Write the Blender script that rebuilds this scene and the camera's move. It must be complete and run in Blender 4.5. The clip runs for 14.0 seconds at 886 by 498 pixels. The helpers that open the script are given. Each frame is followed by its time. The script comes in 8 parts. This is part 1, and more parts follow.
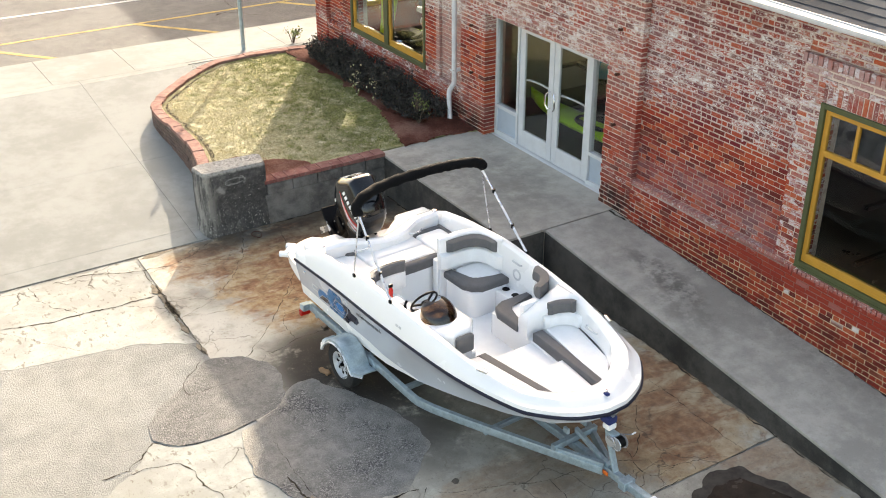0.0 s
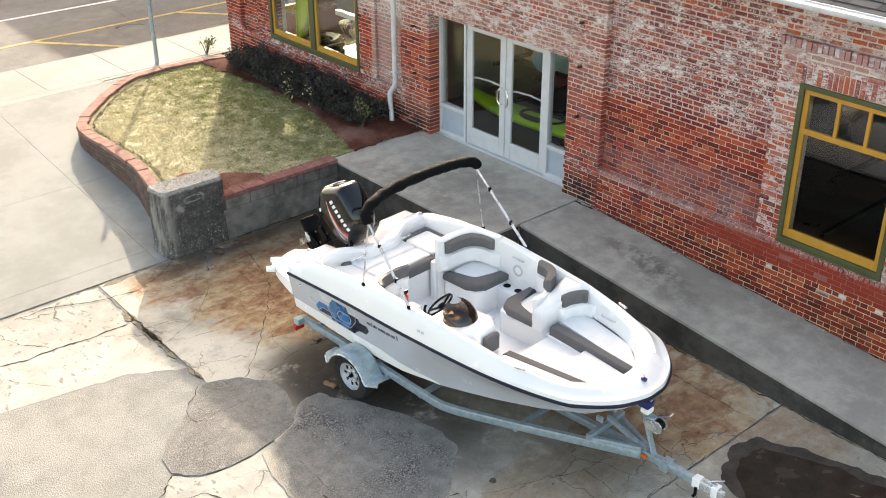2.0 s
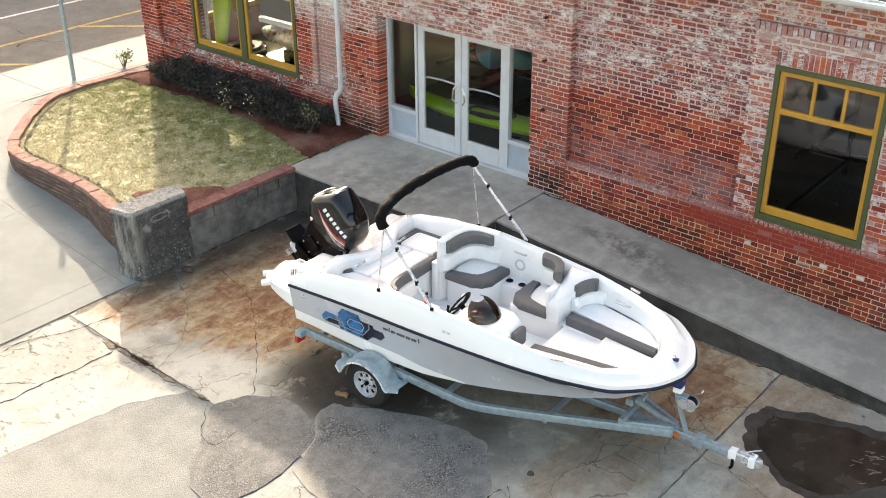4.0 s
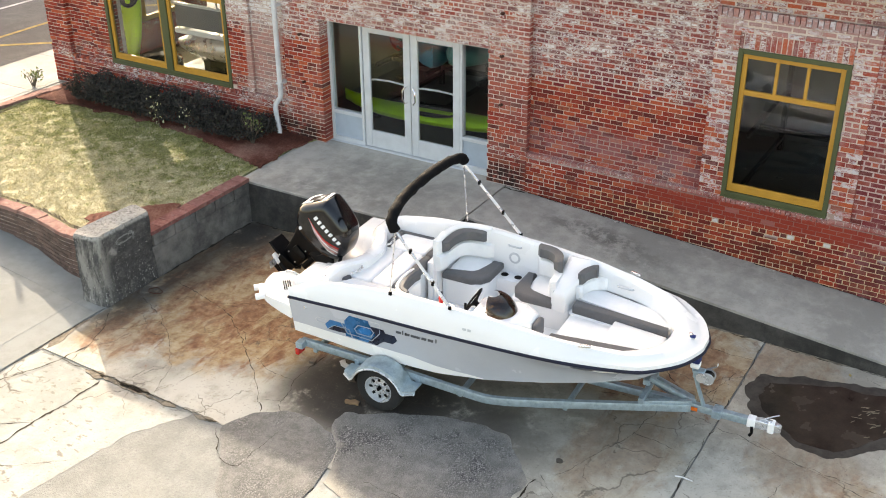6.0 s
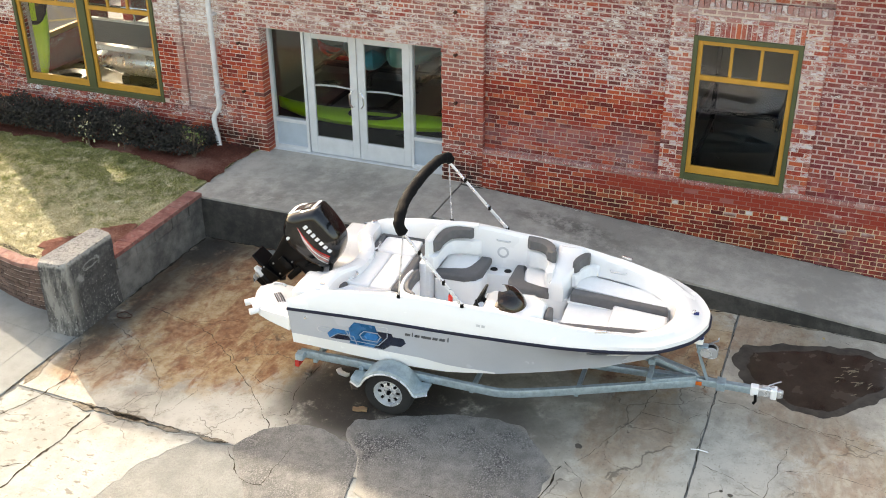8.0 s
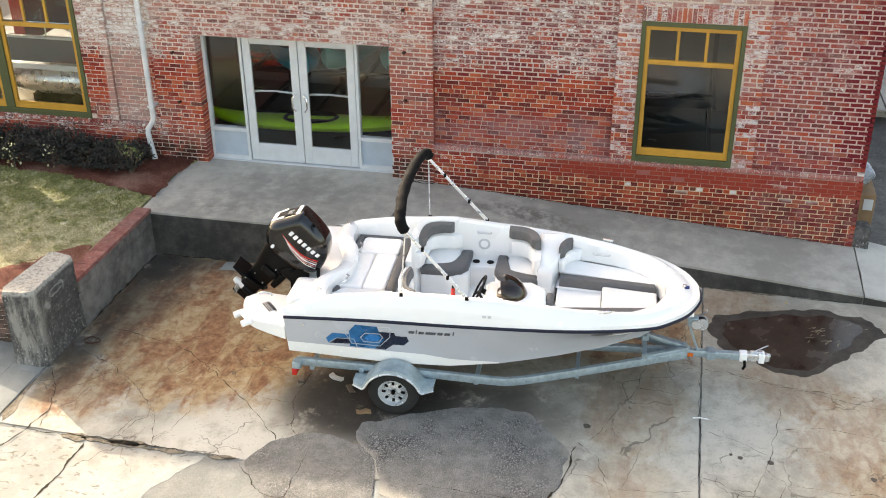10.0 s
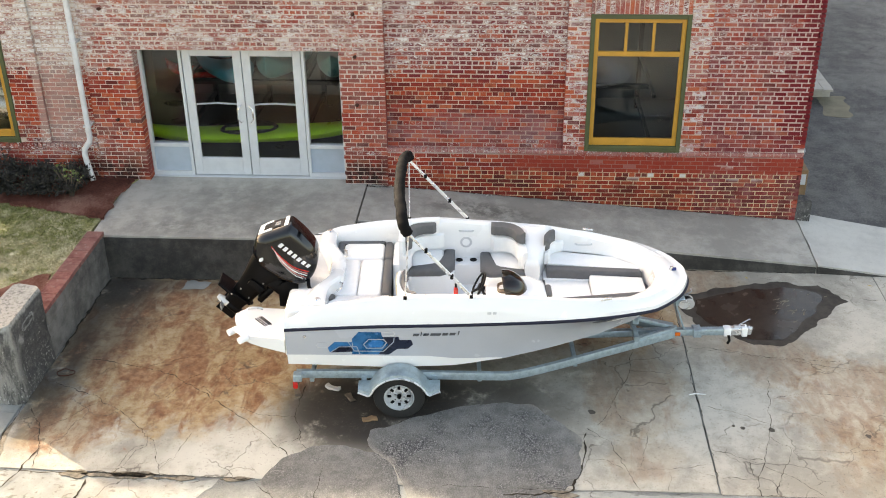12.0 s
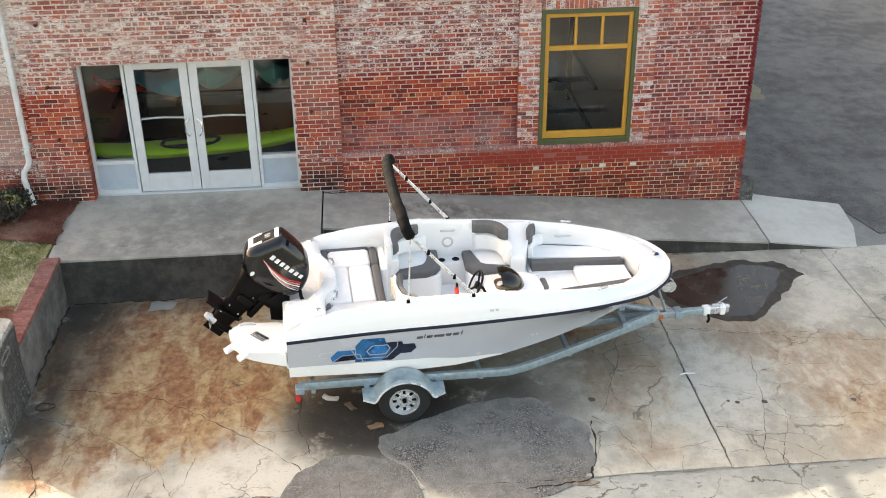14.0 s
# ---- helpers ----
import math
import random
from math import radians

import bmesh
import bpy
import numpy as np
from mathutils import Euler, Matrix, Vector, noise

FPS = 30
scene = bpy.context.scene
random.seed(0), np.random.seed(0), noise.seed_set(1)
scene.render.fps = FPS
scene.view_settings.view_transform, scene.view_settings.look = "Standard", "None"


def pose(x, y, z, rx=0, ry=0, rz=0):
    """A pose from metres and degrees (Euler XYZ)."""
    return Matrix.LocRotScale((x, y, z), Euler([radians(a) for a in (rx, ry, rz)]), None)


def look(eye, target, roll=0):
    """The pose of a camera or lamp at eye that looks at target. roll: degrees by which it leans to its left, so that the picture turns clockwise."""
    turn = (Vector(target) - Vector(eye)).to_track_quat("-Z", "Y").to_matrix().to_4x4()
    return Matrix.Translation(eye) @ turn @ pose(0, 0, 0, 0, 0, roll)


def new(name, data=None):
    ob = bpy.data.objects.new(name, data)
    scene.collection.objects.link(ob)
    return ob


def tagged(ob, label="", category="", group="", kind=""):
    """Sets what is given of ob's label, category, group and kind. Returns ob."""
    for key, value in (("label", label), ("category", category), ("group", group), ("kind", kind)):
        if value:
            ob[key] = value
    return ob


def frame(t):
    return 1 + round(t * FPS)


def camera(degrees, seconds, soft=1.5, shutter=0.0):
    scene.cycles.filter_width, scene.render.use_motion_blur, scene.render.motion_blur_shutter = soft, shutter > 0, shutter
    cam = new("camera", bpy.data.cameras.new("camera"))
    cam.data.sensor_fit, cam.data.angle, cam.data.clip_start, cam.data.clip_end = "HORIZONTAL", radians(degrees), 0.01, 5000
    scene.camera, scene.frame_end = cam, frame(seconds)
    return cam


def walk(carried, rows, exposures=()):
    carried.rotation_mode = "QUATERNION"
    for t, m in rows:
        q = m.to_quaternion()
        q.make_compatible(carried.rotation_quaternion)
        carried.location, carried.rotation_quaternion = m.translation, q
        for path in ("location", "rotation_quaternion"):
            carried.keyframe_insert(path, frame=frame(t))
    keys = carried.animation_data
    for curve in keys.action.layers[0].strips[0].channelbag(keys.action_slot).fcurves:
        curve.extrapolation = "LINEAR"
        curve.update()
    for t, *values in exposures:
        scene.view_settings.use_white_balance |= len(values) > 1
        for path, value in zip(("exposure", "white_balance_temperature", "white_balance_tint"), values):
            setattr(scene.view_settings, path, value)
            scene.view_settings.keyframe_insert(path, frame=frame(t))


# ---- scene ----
cam = camera(44.8, 14.0, 1.0)
METRES, EYE, TILT, LEAN, TURN = 12.0, 7.57, 0.0, 0.0, -31.7
ROWS = [
    (0.0, 0.0, 0.0, 0.0, -0.09, -28.04, 0.17),
    (0.5, -0.0383, 0.0016, 0.0006, -2.49, -28.05, 0.22),
    (1.0, -0.0762, 0.0055, 0.0011, -4.8, -28.09, 0.26),
    (1.5, -0.1136, 0.0104, 0.001, -7.05, -28.08, 0.27),
    (2.0, -0.1507, 0.0167, 0.0008, -9.32, -28.1, 0.28),
    (2.5, -0.1875, 0.0238, 0.0011, -11.55, -28.12, 0.29),
    (3.0, -0.224, 0.0324, 0.0011, -13.76, -28.12, 0.29),
    (5.5, -0.402, 0.0909, 0.0015, -25.12, -28.14, 0.37),
    (6.0, -0.4356, 0.107, 0.0023, -27.46, -28.15, 0.38),
    (6.5, -0.4681, 0.1238, 0.003, -29.78, -28.15, 0.39),
    (7.0, -0.499, 0.141, 0.0036, -31.98, -28.14, 0.41),
    (7.5, -0.53, 0.1592, 0.0037, -34.28, -28.12, 0.42),
    (8.0, -0.5602, 0.1788, 0.0044, -36.58, -28.17, 0.44),
    (10.5, -0.6941, 0.2901, 0.0025, -48.08, -28.19, 0.54),
    (11.0, -0.7177, 0.3157, 0.0023, -50.35, -28.18, 0.55),
    (11.5, -0.7389, 0.3416, 0.0028, -52.51, -28.18, 0.59),
    (12.0, -0.7587, 0.3687, 0.0028, -54.7, -28.14, 0.59),
    (12.5, -0.7773, 0.3954, 0.0027, -56.78, -28.14, 0.6),
    (13.0, -0.7949, 0.423, 0.003, -58.97, -28.15, 0.59),
    (13.5, -0.8099, 0.4492, 0.0039, -60.96, -28.17, 0.6),
    (14.0, -0.8252, 0.4783, 0.0037, -63.13, -28.16, 0.6),
]
SKY, SUN, STOPS, KELVIN, TINT = 0.15, 1.95, 2.13, 9000, 13
walk(cam, [(t, pose(0, 0, EYE, TILT, LEAN, TURN) @ pose(METRES * x, METRES * y, METRES * z, 90 + pitch, roll, yaw)) for t, x, y, z, yaw, pitch, roll in ROWS], [(0.0, STOPS - 0.04, KELVIN - 170, TINT), (7.0, STOPS + 0.03, KELVIN, TINT), (14.0, STOPS + 0.08, KELVIN + 170, TINT)])


# ---- light ----
SUN_TO = Vector((0.578, 0.816, 0.0)).normalized()
SUN_ELEV = radians(24.0)
sun_dir = Vector((SUN_TO.x * math.cos(SUN_ELEV), SUN_TO.y * math.cos(SUN_ELEV), math.sin(SUN_ELEV)))
world = bpy.data.worlds.new("sky")
scene.world = world
world.use_nodes = True
wn = world.node_tree.nodes
sky = wn.new("ShaderNodeTexSky")
sky.sky_type = "NISHITA"
sky.sun_disc = False
sky.sun_elevation = SUN_ELEV
sky.sun_rotation = math.atan2(SUN_TO.x, SUN_TO.y)
sky.dust_density = 3.0
sky.air_density = 1.0
wn["Background"].inputs["Strength"].default_value = SKY
world.node_tree.links.new(sky.outputs["Color"], wn["Background"].inputs["Color"])
sun = new("sun", bpy.data.lights.new("sun", "SUN"))
sun.data.energy = SUN
sun.data.angle = radians(0.6)
sun.data.color = (0.97, 0.99, 0.985)
sun.matrix_world = look(sun_dir * 60, (0, 0, 0))


# ---- mesh helpers ----
def root(name, m, label, category, group="", kind=""):
    """An empty thing at the pose m."""
    ob = new(name)
    ob.empty_display_size = 0.1
    ob.matrix_world = m
    return tagged(ob, label, category, group, kind)


def part(name, bm, material, parent=None, label="", smooth=True, at=None, kind=""):
    """One mesh object from a bmesh."""
    me = bpy.data.meshes.new(name)
    bm.normal_update()
    bm.to_mesh(me)
    bm.free()
    for m in (material if isinstance(material, (list, tuple)) else [material]):
        me.materials.append(m)
    if smooth:
        me.polygons.foreach_set("use_smooth", [True] * len(me.polygons))
        me.set_sharp_from_angle(angle=radians(38))
    ob = new(name, me)
    if parent is not None:
        ob.parent = parent
    if at is not None:
        ob.matrix_local = at
    return tagged(ob, label, kind=kind)


def soup(name, verts, faces, material, parent=None, label="", kind="", smooth=False):
    me = bpy.data.meshes.new(name)
    me.from_pydata(verts, [], faces)
    me.materials.append(material)
    me.update()
    if smooth:
        me.polygons.foreach_set("use_smooth", [True] * len(me.polygons))
    ob = new(name, me)
    if parent is not None:
        ob.parent = parent
    return tagged(ob, label, kind=kind)


def add_box(bm, x0, x1, y0, y1, z0, z1, bevel=0.0, seg=2, m=None):
    r = bmesh.ops.create_cube(bm, size=1.0)
    vs = r["verts"]
    for v in vs:
        v.co = Vector((x0 + (v.co.x + 0.5) * (x1 - x0), y0 + (v.co.y + 0.5) * (y1 - y0), z0 + (v.co.z + 0.5) * (z1 - z0)))
    if bevel:
        es = list({e for v in vs for e in v.link_edges})
        out = bmesh.ops.bevel(bm, geom=es, offset=bevel, segments=seg, affect="EDGES", profile=0.5)
        vs = list({v for f in out["faces"] for v in f.verts} | {v for v in vs if v.is_valid})
    if m is not None:
        bmesh.ops.transform(bm, matrix=m, verts=vs)
    return bm


def box(x0, x1, y0, y1, z0, z1, bevel=0.0, seg=2, m=None):
    return add_box(bmesh.new(), x0, x1, y0, y1, z0, z1, bevel, seg, m)


def add_prism(bm, outline, z0, z1, bevel=0.0, seg=2):
    """A prism over a plan outline (counter-clockwise); z0, z1 may be functions of x, y."""
    f0 = z0 if callable(z0) else (lambda x, y: z0)
    f1 = z1 if callable(z1) else (lambda x, y: z1)
    lo = [bm.verts.new((x, y, f0(x, y))) for x, y in outline]
    hi = [bm.verts.new((x, y, f1(x, y))) for x, y in outline]
    n = len(outline)
    top = bm.faces.new(hi)
    bm.faces.new(lo[::-1])
    for i in range(n):
        bm.faces.new((lo[i], lo[(i + 1) % n], hi[(i + 1) % n], hi[i]))
    if bevel:
        bmesh.ops.bevel(bm, geom=list(top.edges), offset=bevel, segments=seg, affect="EDGES", profile=0.5)
    return bm


def prism(outline, z0, z1, bevel=0.0, seg=2):
    bm = add_prism(bmesh.new(), outline, z0, z1, bevel, seg)
    bmesh.ops.recalc_face_normals(bm, faces=bm.faces)
    return bm


def spline(points, n=8, closed=False):
    """A smooth curve through points."""
    p = [Vector(q) for q in points]
    q = [p[-1], *p, p[0], p[1]] if closed else [2 * p[0] - p[1], *p, 2 * p[-1] - p[-2]]
    out = []
    for i in range(1, len(q) - 2):
        a, b, c, d = q[i - 1:i + 3]
        for k in range(n):
            t = k / n
            out.append(0.5 * ((2 * b) + (c - a) * t + (2 * a - 5 * b + 4 * c - d) * t * t + (3 * b - a - 3 * c + d) * t ** 3))
    if not closed:
        out.append(p[-1])
    return out


def add_tube(bm, points, radius, sides=8, cap=True):
    """A round tube along points; radius may be a list."""
    p = [Vector(q) for q in points]
    n = len(p)
    rad = radius if isinstance(radius, (list, tuple)) else [radius] * n
    rings, up = [], None
    for i in range(n):
        d = (p[min(i + 1, n - 1)] - p[max(i - 1, 0)]).normalized()
        if up is None:
            up = d.orthogonal().normalized()
        up = (up - d * up.dot(d)).normalized()
        w = d.cross(up)
        rings.append([bm.verts.new(p[i] + rad[i] * (math.cos(a) * up + math.sin(a) * w)) for a in (2 * math.pi * k / sides for k in range(sides))])
    for a, b in zip(rings, rings[1:]):
        for k in range(sides):
            bm.faces.new((a[k], a[(k + 1) % sides], b[(k + 1) % sides], b[k]))
    if cap:
        bm.faces.new(rings[0][::-1])
        bm.faces.new(rings[-1])
    return bm


def tube(points, radius, sides=8, cap=True):
    return add_tube(bmesh.new(), points, radius, sides, cap)


def add_loft(bm, rings, closed=False, caps=False, slot=None):
    rows = [[bm.verts.new(c) for c in r] for r in rings]
    for i, (a, b) in enumerate(zip(rows, rows[1:])):
        n = len(a)
        for k in range(n if closed else n - 1):
            f = bm.faces.new((a[k], a[(k + 1) % n], b[(k + 1) % n], b[k]))
            if slot:
                f.material_index = slot(i, k)
    if caps:
        bm.faces.new(rows[0][::-1])
        bm.faces.new(rows[-1])
    return bm


def lathe(profile, sides=24, axis="z"):
    """A turned shape: profile is (radius, height) pairs."""
    bm = bmesh.new()
    rings = []
    for r, h in profile:
        ring = []
        for k in range(sides):
            a = 2 * math.pi * k / sides
            c = (r * math.cos(a), r * math.sin(a), h)
            ring.append(c if axis == "z" else (c[0], c[2], c[1]) if axis == "y" else (c[2], c[0], c[1]))
        rings.append(ring)
    add_loft(bm, rings, closed=True)
    bmesh.ops.recalc_face_normals(bm, faces=bm.faces)
    return bm


def inside(x, y, poly):
    hit = False
    for (x0, y0), (x1, y1) in zip(poly, poly[1:] + poly[:1]):
        if (y0 > y) != (y1 > y) and x < (x1 - x0) * (y - y0) / (y1 - y0) + x0:
            hit = not hit
    return hit


def ragged(points, step=0.12, amount=0.03, seed=0):
    """A closed plan outline with a broken edge."""
    out = []
    n = len(points)
    for i in range(n):
        a, b = Vector(points[i]), Vector(points[(i + 1) % n])
        k = max(1, int((b - a).length / step))
        side = Vector((-(b - a).y, (b - a).x)).normalized()
        for j in range(k):
            p = a + (b - a) * j / k
            w = noise.noise(Vector((p.x * 3.1 + seed, p.y * 3.1, seed))) + 0.5 * noise.noise(Vector((p.x * 9, p.y * 9 + seed, 3)))
            out.append(tuple(p + side * amount * w))
    return out


# ---- materials ----
class Nodes:
    """A short way to write node materials."""

    def __init__(self, name):
        self.m = bpy.data.materials.new(name)
        self.m.use_nodes = True
        self.t = self.m.node_tree
        self.bsdf = self.t.nodes["Principled BSDF"]
        self.place = self.t.nodes.new("ShaderNodeNewGeometry").outputs["Position"]

    def put(self, socket, value):
        if hasattr(value, "is_linked"):
            self.t.links.new(value, socket)
        elif isinstance(value, (tuple, list)) and len(value) == 3 and socket.type == "RGBA":
            socket.default_value = (*value, 1)
        else:
            socket.default_value = value

    def math(self, op, a, b=0.0, clamp=False):
        n = self.t.nodes.new("ShaderNodeMath")
        n.operation, n.use_clamp = op, clamp
        self.put(n.inputs[0], a)
        self.put(n.inputs[1], b)
        return n.outputs[0]

    def local(self):
        self.place = self.t.nodes.new("ShaderNodeTexCoord").outputs["Object"]
        return self

    def noise(self, scale, detail=4.0, rough=0.55, stretch=None, distort=0.0, turn=0.0):
        n = self.t.nodes.new("ShaderNodeTexNoise")
        n.inputs["Scale"].default_value = scale
        n.inputs["Detail"].default_value = detail
        n.inputs["Roughness"].default_value = rough
        n.inputs["Distortion"].default_value = distort
        src = self.place
        if stretch:
            mp = self.t.nodes.new("ShaderNodeMapping")
            mp.inputs["Scale"].default_value = stretch
            mp.inputs["Rotation"].default_value = (0, 0, radians(turn))
            self.t.links.new(src, mp.inputs["Vector"])
            src = mp.outputs["Vector"]
        self.t.links.new(src, n.inputs["Vector"])
        return n.outputs["Fac"]

    def voronoi(self, scale, feature="F1", stretch=None):
        n = self.t.nodes.new("ShaderNodeTexVoronoi")
        n.feature = feature
        n.inputs["Scale"].default_value = scale
        self.t.links.new(self.place, n.inputs["Vector"])
        return n.outputs["Distance"]

    def axis(self, k):
        n = self.t.nodes.new("ShaderNodeSeparateXYZ")
        self.t.links.new(self.place, n.inputs[0])
        return n.outputs[k]

    def ramp(self, fac, stops):
        n = self.t.nodes.new("ShaderNodeValToRGB")
        e = n.color_ramp.elements
        while len(e) < len(stops):
            e.new(0.5)
        for i, (p, c) in enumerate(stops):
            e[i].position = p
            e[i].color = (c, c, c, 1) if isinstance(c, (int, float)) else (*c, 1)
        self.put(n.inputs[0], fac)
        return n.outputs["Color"]

    def range(self, v, a, b, c=0.0, d=1.0, smooth=True):
        n = self.t.nodes.new("ShaderNodeMapRange")
        n.interpolation_type = "SMOOTHSTEP" if smooth else "LINEAR"
        self.put(n.inputs[0], v)
        for k, x in zip((1, 2, 3, 4), (a, b, c, d)):
            n.inputs[k].default_value = x
        return n.outputs[0]

    def mix(self, fac, a, b, kind="MIX"):
        n = self.t.nodes.new("ShaderNodeMix")
        n.data_type, n.blend_type = "RGBA", kind
        self.put(n.inputs[0], fac)
        self.put(n.inputs[6], a)
        self.put(n.inputs[7], b)
        return n.outputs[2]

    def band(self, v, a, b, soft=0.03):
        """1 between a and b, 0 outside."""
        return self.math("MULTIPLY", self.range(v, a - soft, a + soft), self.range(v, b + soft, b - soft))

    def times(self, *f):
        out = f[0]
        for x in f[1:]:
            out = self.math("MULTIPLY", out, x)
        return out

    def island(self):
        return self.t.nodes.new("ShaderNodeNewGeometry").outputs["Random Per Island"]

    def each(self):
        return self.t.nodes.new("ShaderNodeObjectInfo").outputs["Random"]

    def bump(self, height, strength=0.3, depth=0.01):
        n = self.t.nodes.new("ShaderNodeBump")
        n.inputs["Strength"].default_value = strength
        n.inputs["Distance"].default_value = depth
        self.put(n.inputs["Height"], height)
        self.t.links.new(n.outputs["Normal"], self.bsdf.inputs["Normal"])

    def done(self, colour, rough=0.6, metal=0.0, **more):
        self.put(self.bsdf.inputs["Base Color"], colour)
        self.put(self.bsdf.inputs["Roughness"], rough)
        self.put(self.bsdf.inputs["Metallic"], metal)
        for k, v in more.items():
            self.put(self.bsdf.inputs[k.replace("_", " ")], v)
        return self.m

    def blob(self, x, y, rx, ry):
        """1 in the middle of an oval of the plan, 0 outside it."""
        dx = self.math("DIVIDE", self.math("SUBTRACT", self.axis(0), x), rx)
        dy = self.math("DIVIDE", self.math("SUBTRACT", self.axis(1), y), ry)
        d = self.math("ADD", self.math("MULTIPLY", dx, dx), self.math("MULTIPLY", dy, dy))
        return self.range(d, 1.6, 0.0)


def plain(name, c, rough=0.5, metal=0.0, vary=0.12, scale=6.0, bump=0.0, fine=90.0, local=False, **more):
    """Paint, plastic or metal with slight wear: two scales of variation."""
    n = Nodes(name)
    if local:
        n.local()
    big, small = n.noise(scale, 5), n.noise(fine, 3)
    k = n.math("ADD", n.math("MULTIPLY", big, 0.7), n.math("MULTIPLY", small, 0.3))
    dark = tuple(x * (1 - vary) for x in c)
    light = tuple(min(1, x * (1 + vary)) for x in c)
    col = n.mix(n.range(k, 0.3, 0.7), dark, light)
    r = n.range(big, 0.3, 0.7, max(0.02, rough - 0.08), min(1, rough + 0.1))
    if bump:
        n.bump(small, bump, 0.004)
    return n.done(col, r, metal, **more)


def brick_paint(name, single):
    """Old soft red brick with whitewash left in patches and bare stretches."""
    n = Nodes(name)
    rnd = n.each() if single else n.island()
    pick = lambda k: n.math("FRACT", n.math("MULTIPLY", rnd, k))
    y, z = n.axis(1), n.axis(2)
    col = n.ramp(rnd, [(0.0, (0.11, 0.020, 0.018)), (0.14, (0.21, 0.029, 0.021)), (0.5, (0.36, 0.042, 0.023)), (0.8, (0.48, 0.075, 0.031)), (0.95, (0.53, 0.125, 0.055)), (1.0, (0.15, 0.050, 0.042))])
    grain = n.noise(55, 5, 0.65)
    soft = n.noise(7.0, 6, 0.7)
    col = n.mix(n.range(grain, 0.35, 0.75, 0.0, 0.5), col, n.mix(0.5, col, (0.16, 0.045, 0.035)))
    # blotches within a brick, and crumbling spots
    col = n.mix(n.range(n.noise(21, 6, 0.75), 0.34, 0.52, 0.5, 0.0), col, (0.10, 0.022, 0.019))
    col = n.mix(n.range(n.noise(27, 7, 0.75, (1, 0.7, 1.3)), 0.55, 0.70, 0.0, 0.5), col, (0.44, 0.28, 0.235))
    right_bay = n.range(y, 5.75, 5.71)
    pier = n.band(y, 5.73, 7.76, 0.01)
    middle = n.band(y, 7.76, 10.40, 0.01)
    porch = n.band(y, 10.40, 14.86, 0.01)
    left_bay = n.range(y, 14.84, 14.88)
    high = n.range(n.math("ADD", z, n.math("MULTIPLY", n.noise(0.9, 4), 0.5)), 2.52, 2.68)
    # crimson bricks in the upper fields
    crimson = n.times(n.math("ADD", n.times(middle, high), n.math("MULTIPLY", right_bay, 0.9), True), n.range(pick(7.3), 0.45, 0.75))
    col = n.mix(n.math("MULTIPLY", crimson, 0.85), col, (0.155, 0.017, 0.026))
    # whitewash
    bias = n.ramp(n.math("DIVIDE", z, 4.5), [(0.0, 0.24), (0.2, 0.28), (0.27, 0.50), (0.34, 0.42), (0.40, 0.30), (0.52, 0.32), (0.56, 0.54), (0.64, 0.615), (0.82, 0.60), (1.0, 0.57)])
    along = n.ramp(n.range(y, 4, 21, smooth=False), [(0.0, 0.43), (0.10, 0.44), (0.105, 0.515), (0.215, 0.515), (0.225, 0.50), (0.37, 0.52), (0.38, 0.52), (0.63, 0.54), (0.64, 0.68), (0.70, 0.63), (0.9, 0.62), (1.0, 0.54)])
    patch = n.math("ADD", n.math("MULTIPLY", n.noise(2.0, 8, 0.7, (1, 0.7, 1.6)), 0.62), 0.19)
    field = n.math("ADD", n.math("ADD", patch, n.math("SUBTRACT", bias, 0.5)), n.math("SUBTRACT", along, 0.5))
    w = n.math("ADD", field, n.math("MULTIPLY", n.math("SUBTRACT", pick(31.7), 0.5), 0.26))
    w = n.math("ADD", w, n.math("MULTIPLY", n.math("SUBTRACT", n.noise(27, 8, 0.80, (1, 0.55, 1.4)), 0.5), 1.75))
    col = n.mix(n.range(field, 0.42, 0.72, 0.0, 0.20), col, (0.40, 0.25, 0.23))
    film = n.math("ADD", field, n.math("MULTIPLY", n.math("SUBTRACT", n.noise(12, 8, 0.72, (1, 0.5, 1.2)), 0.5), 0.9))
    # a pale column beside the downspout
    column = n.times(n.band(y, 14.98, 15.74, 0.06), n.range(z, 1.15, 1.4))
    film = n.math("ADD", film, n.math("MULTIPLY", column, n.range(z, 2.2, 2.8, 0.38, 0.12)))
    col = n.mix(n.range(film, 0.57, 0.80, 0.0, 0.56), col, n.mix(n.noise(17, 4), (0.41, 0.285, 0.255), (0.53, 0.415, 0.375)))
    chalk = n.mix(n.noise(9, 3), (0.60, 0.57, 0.55), (0.86, 0.84, 0.82))
    col = n.mix(n.range(w, 0.70, 0.79, 0.0, 0.88), col, chalk)
    fleck = n.times(n.range(field, 0.50, 0.64), n.range(n.noise(46, 5, 0.7, (1, 0.75, 1.1)), 0.585, 0.63))
    col = n.mix(n.math("MULTIPLY", fleck, 0.85), col, (0.88, 0.86, 0.84))
    # lilac bloom low on the middle field, pink haze by the corner
    bloom = n.times(middle, n.band(z, 1.32, 1.86, 0.12), n.range(n.noise(2.3, 6, 0.65, (1, 0.6, 1.6)), 0.38, 0.6))
    col = n.mix(n.math("MULTIPLY", bloom, 0.55), col, (0.285, 0.165, 0.175))
    col = n.mix(n.times(right_bay, n.range(soft, 0.4, 0.65, 0.05, 0.38)), col, (0.40, 0.20, 0.19))
    col = n.mix(n.times(porch, n.range(n.noise(1.7, 6, 0.65), 0.38, 0.62, 0.0, 0.30)), col, (0.42, 0.245, 0.21))
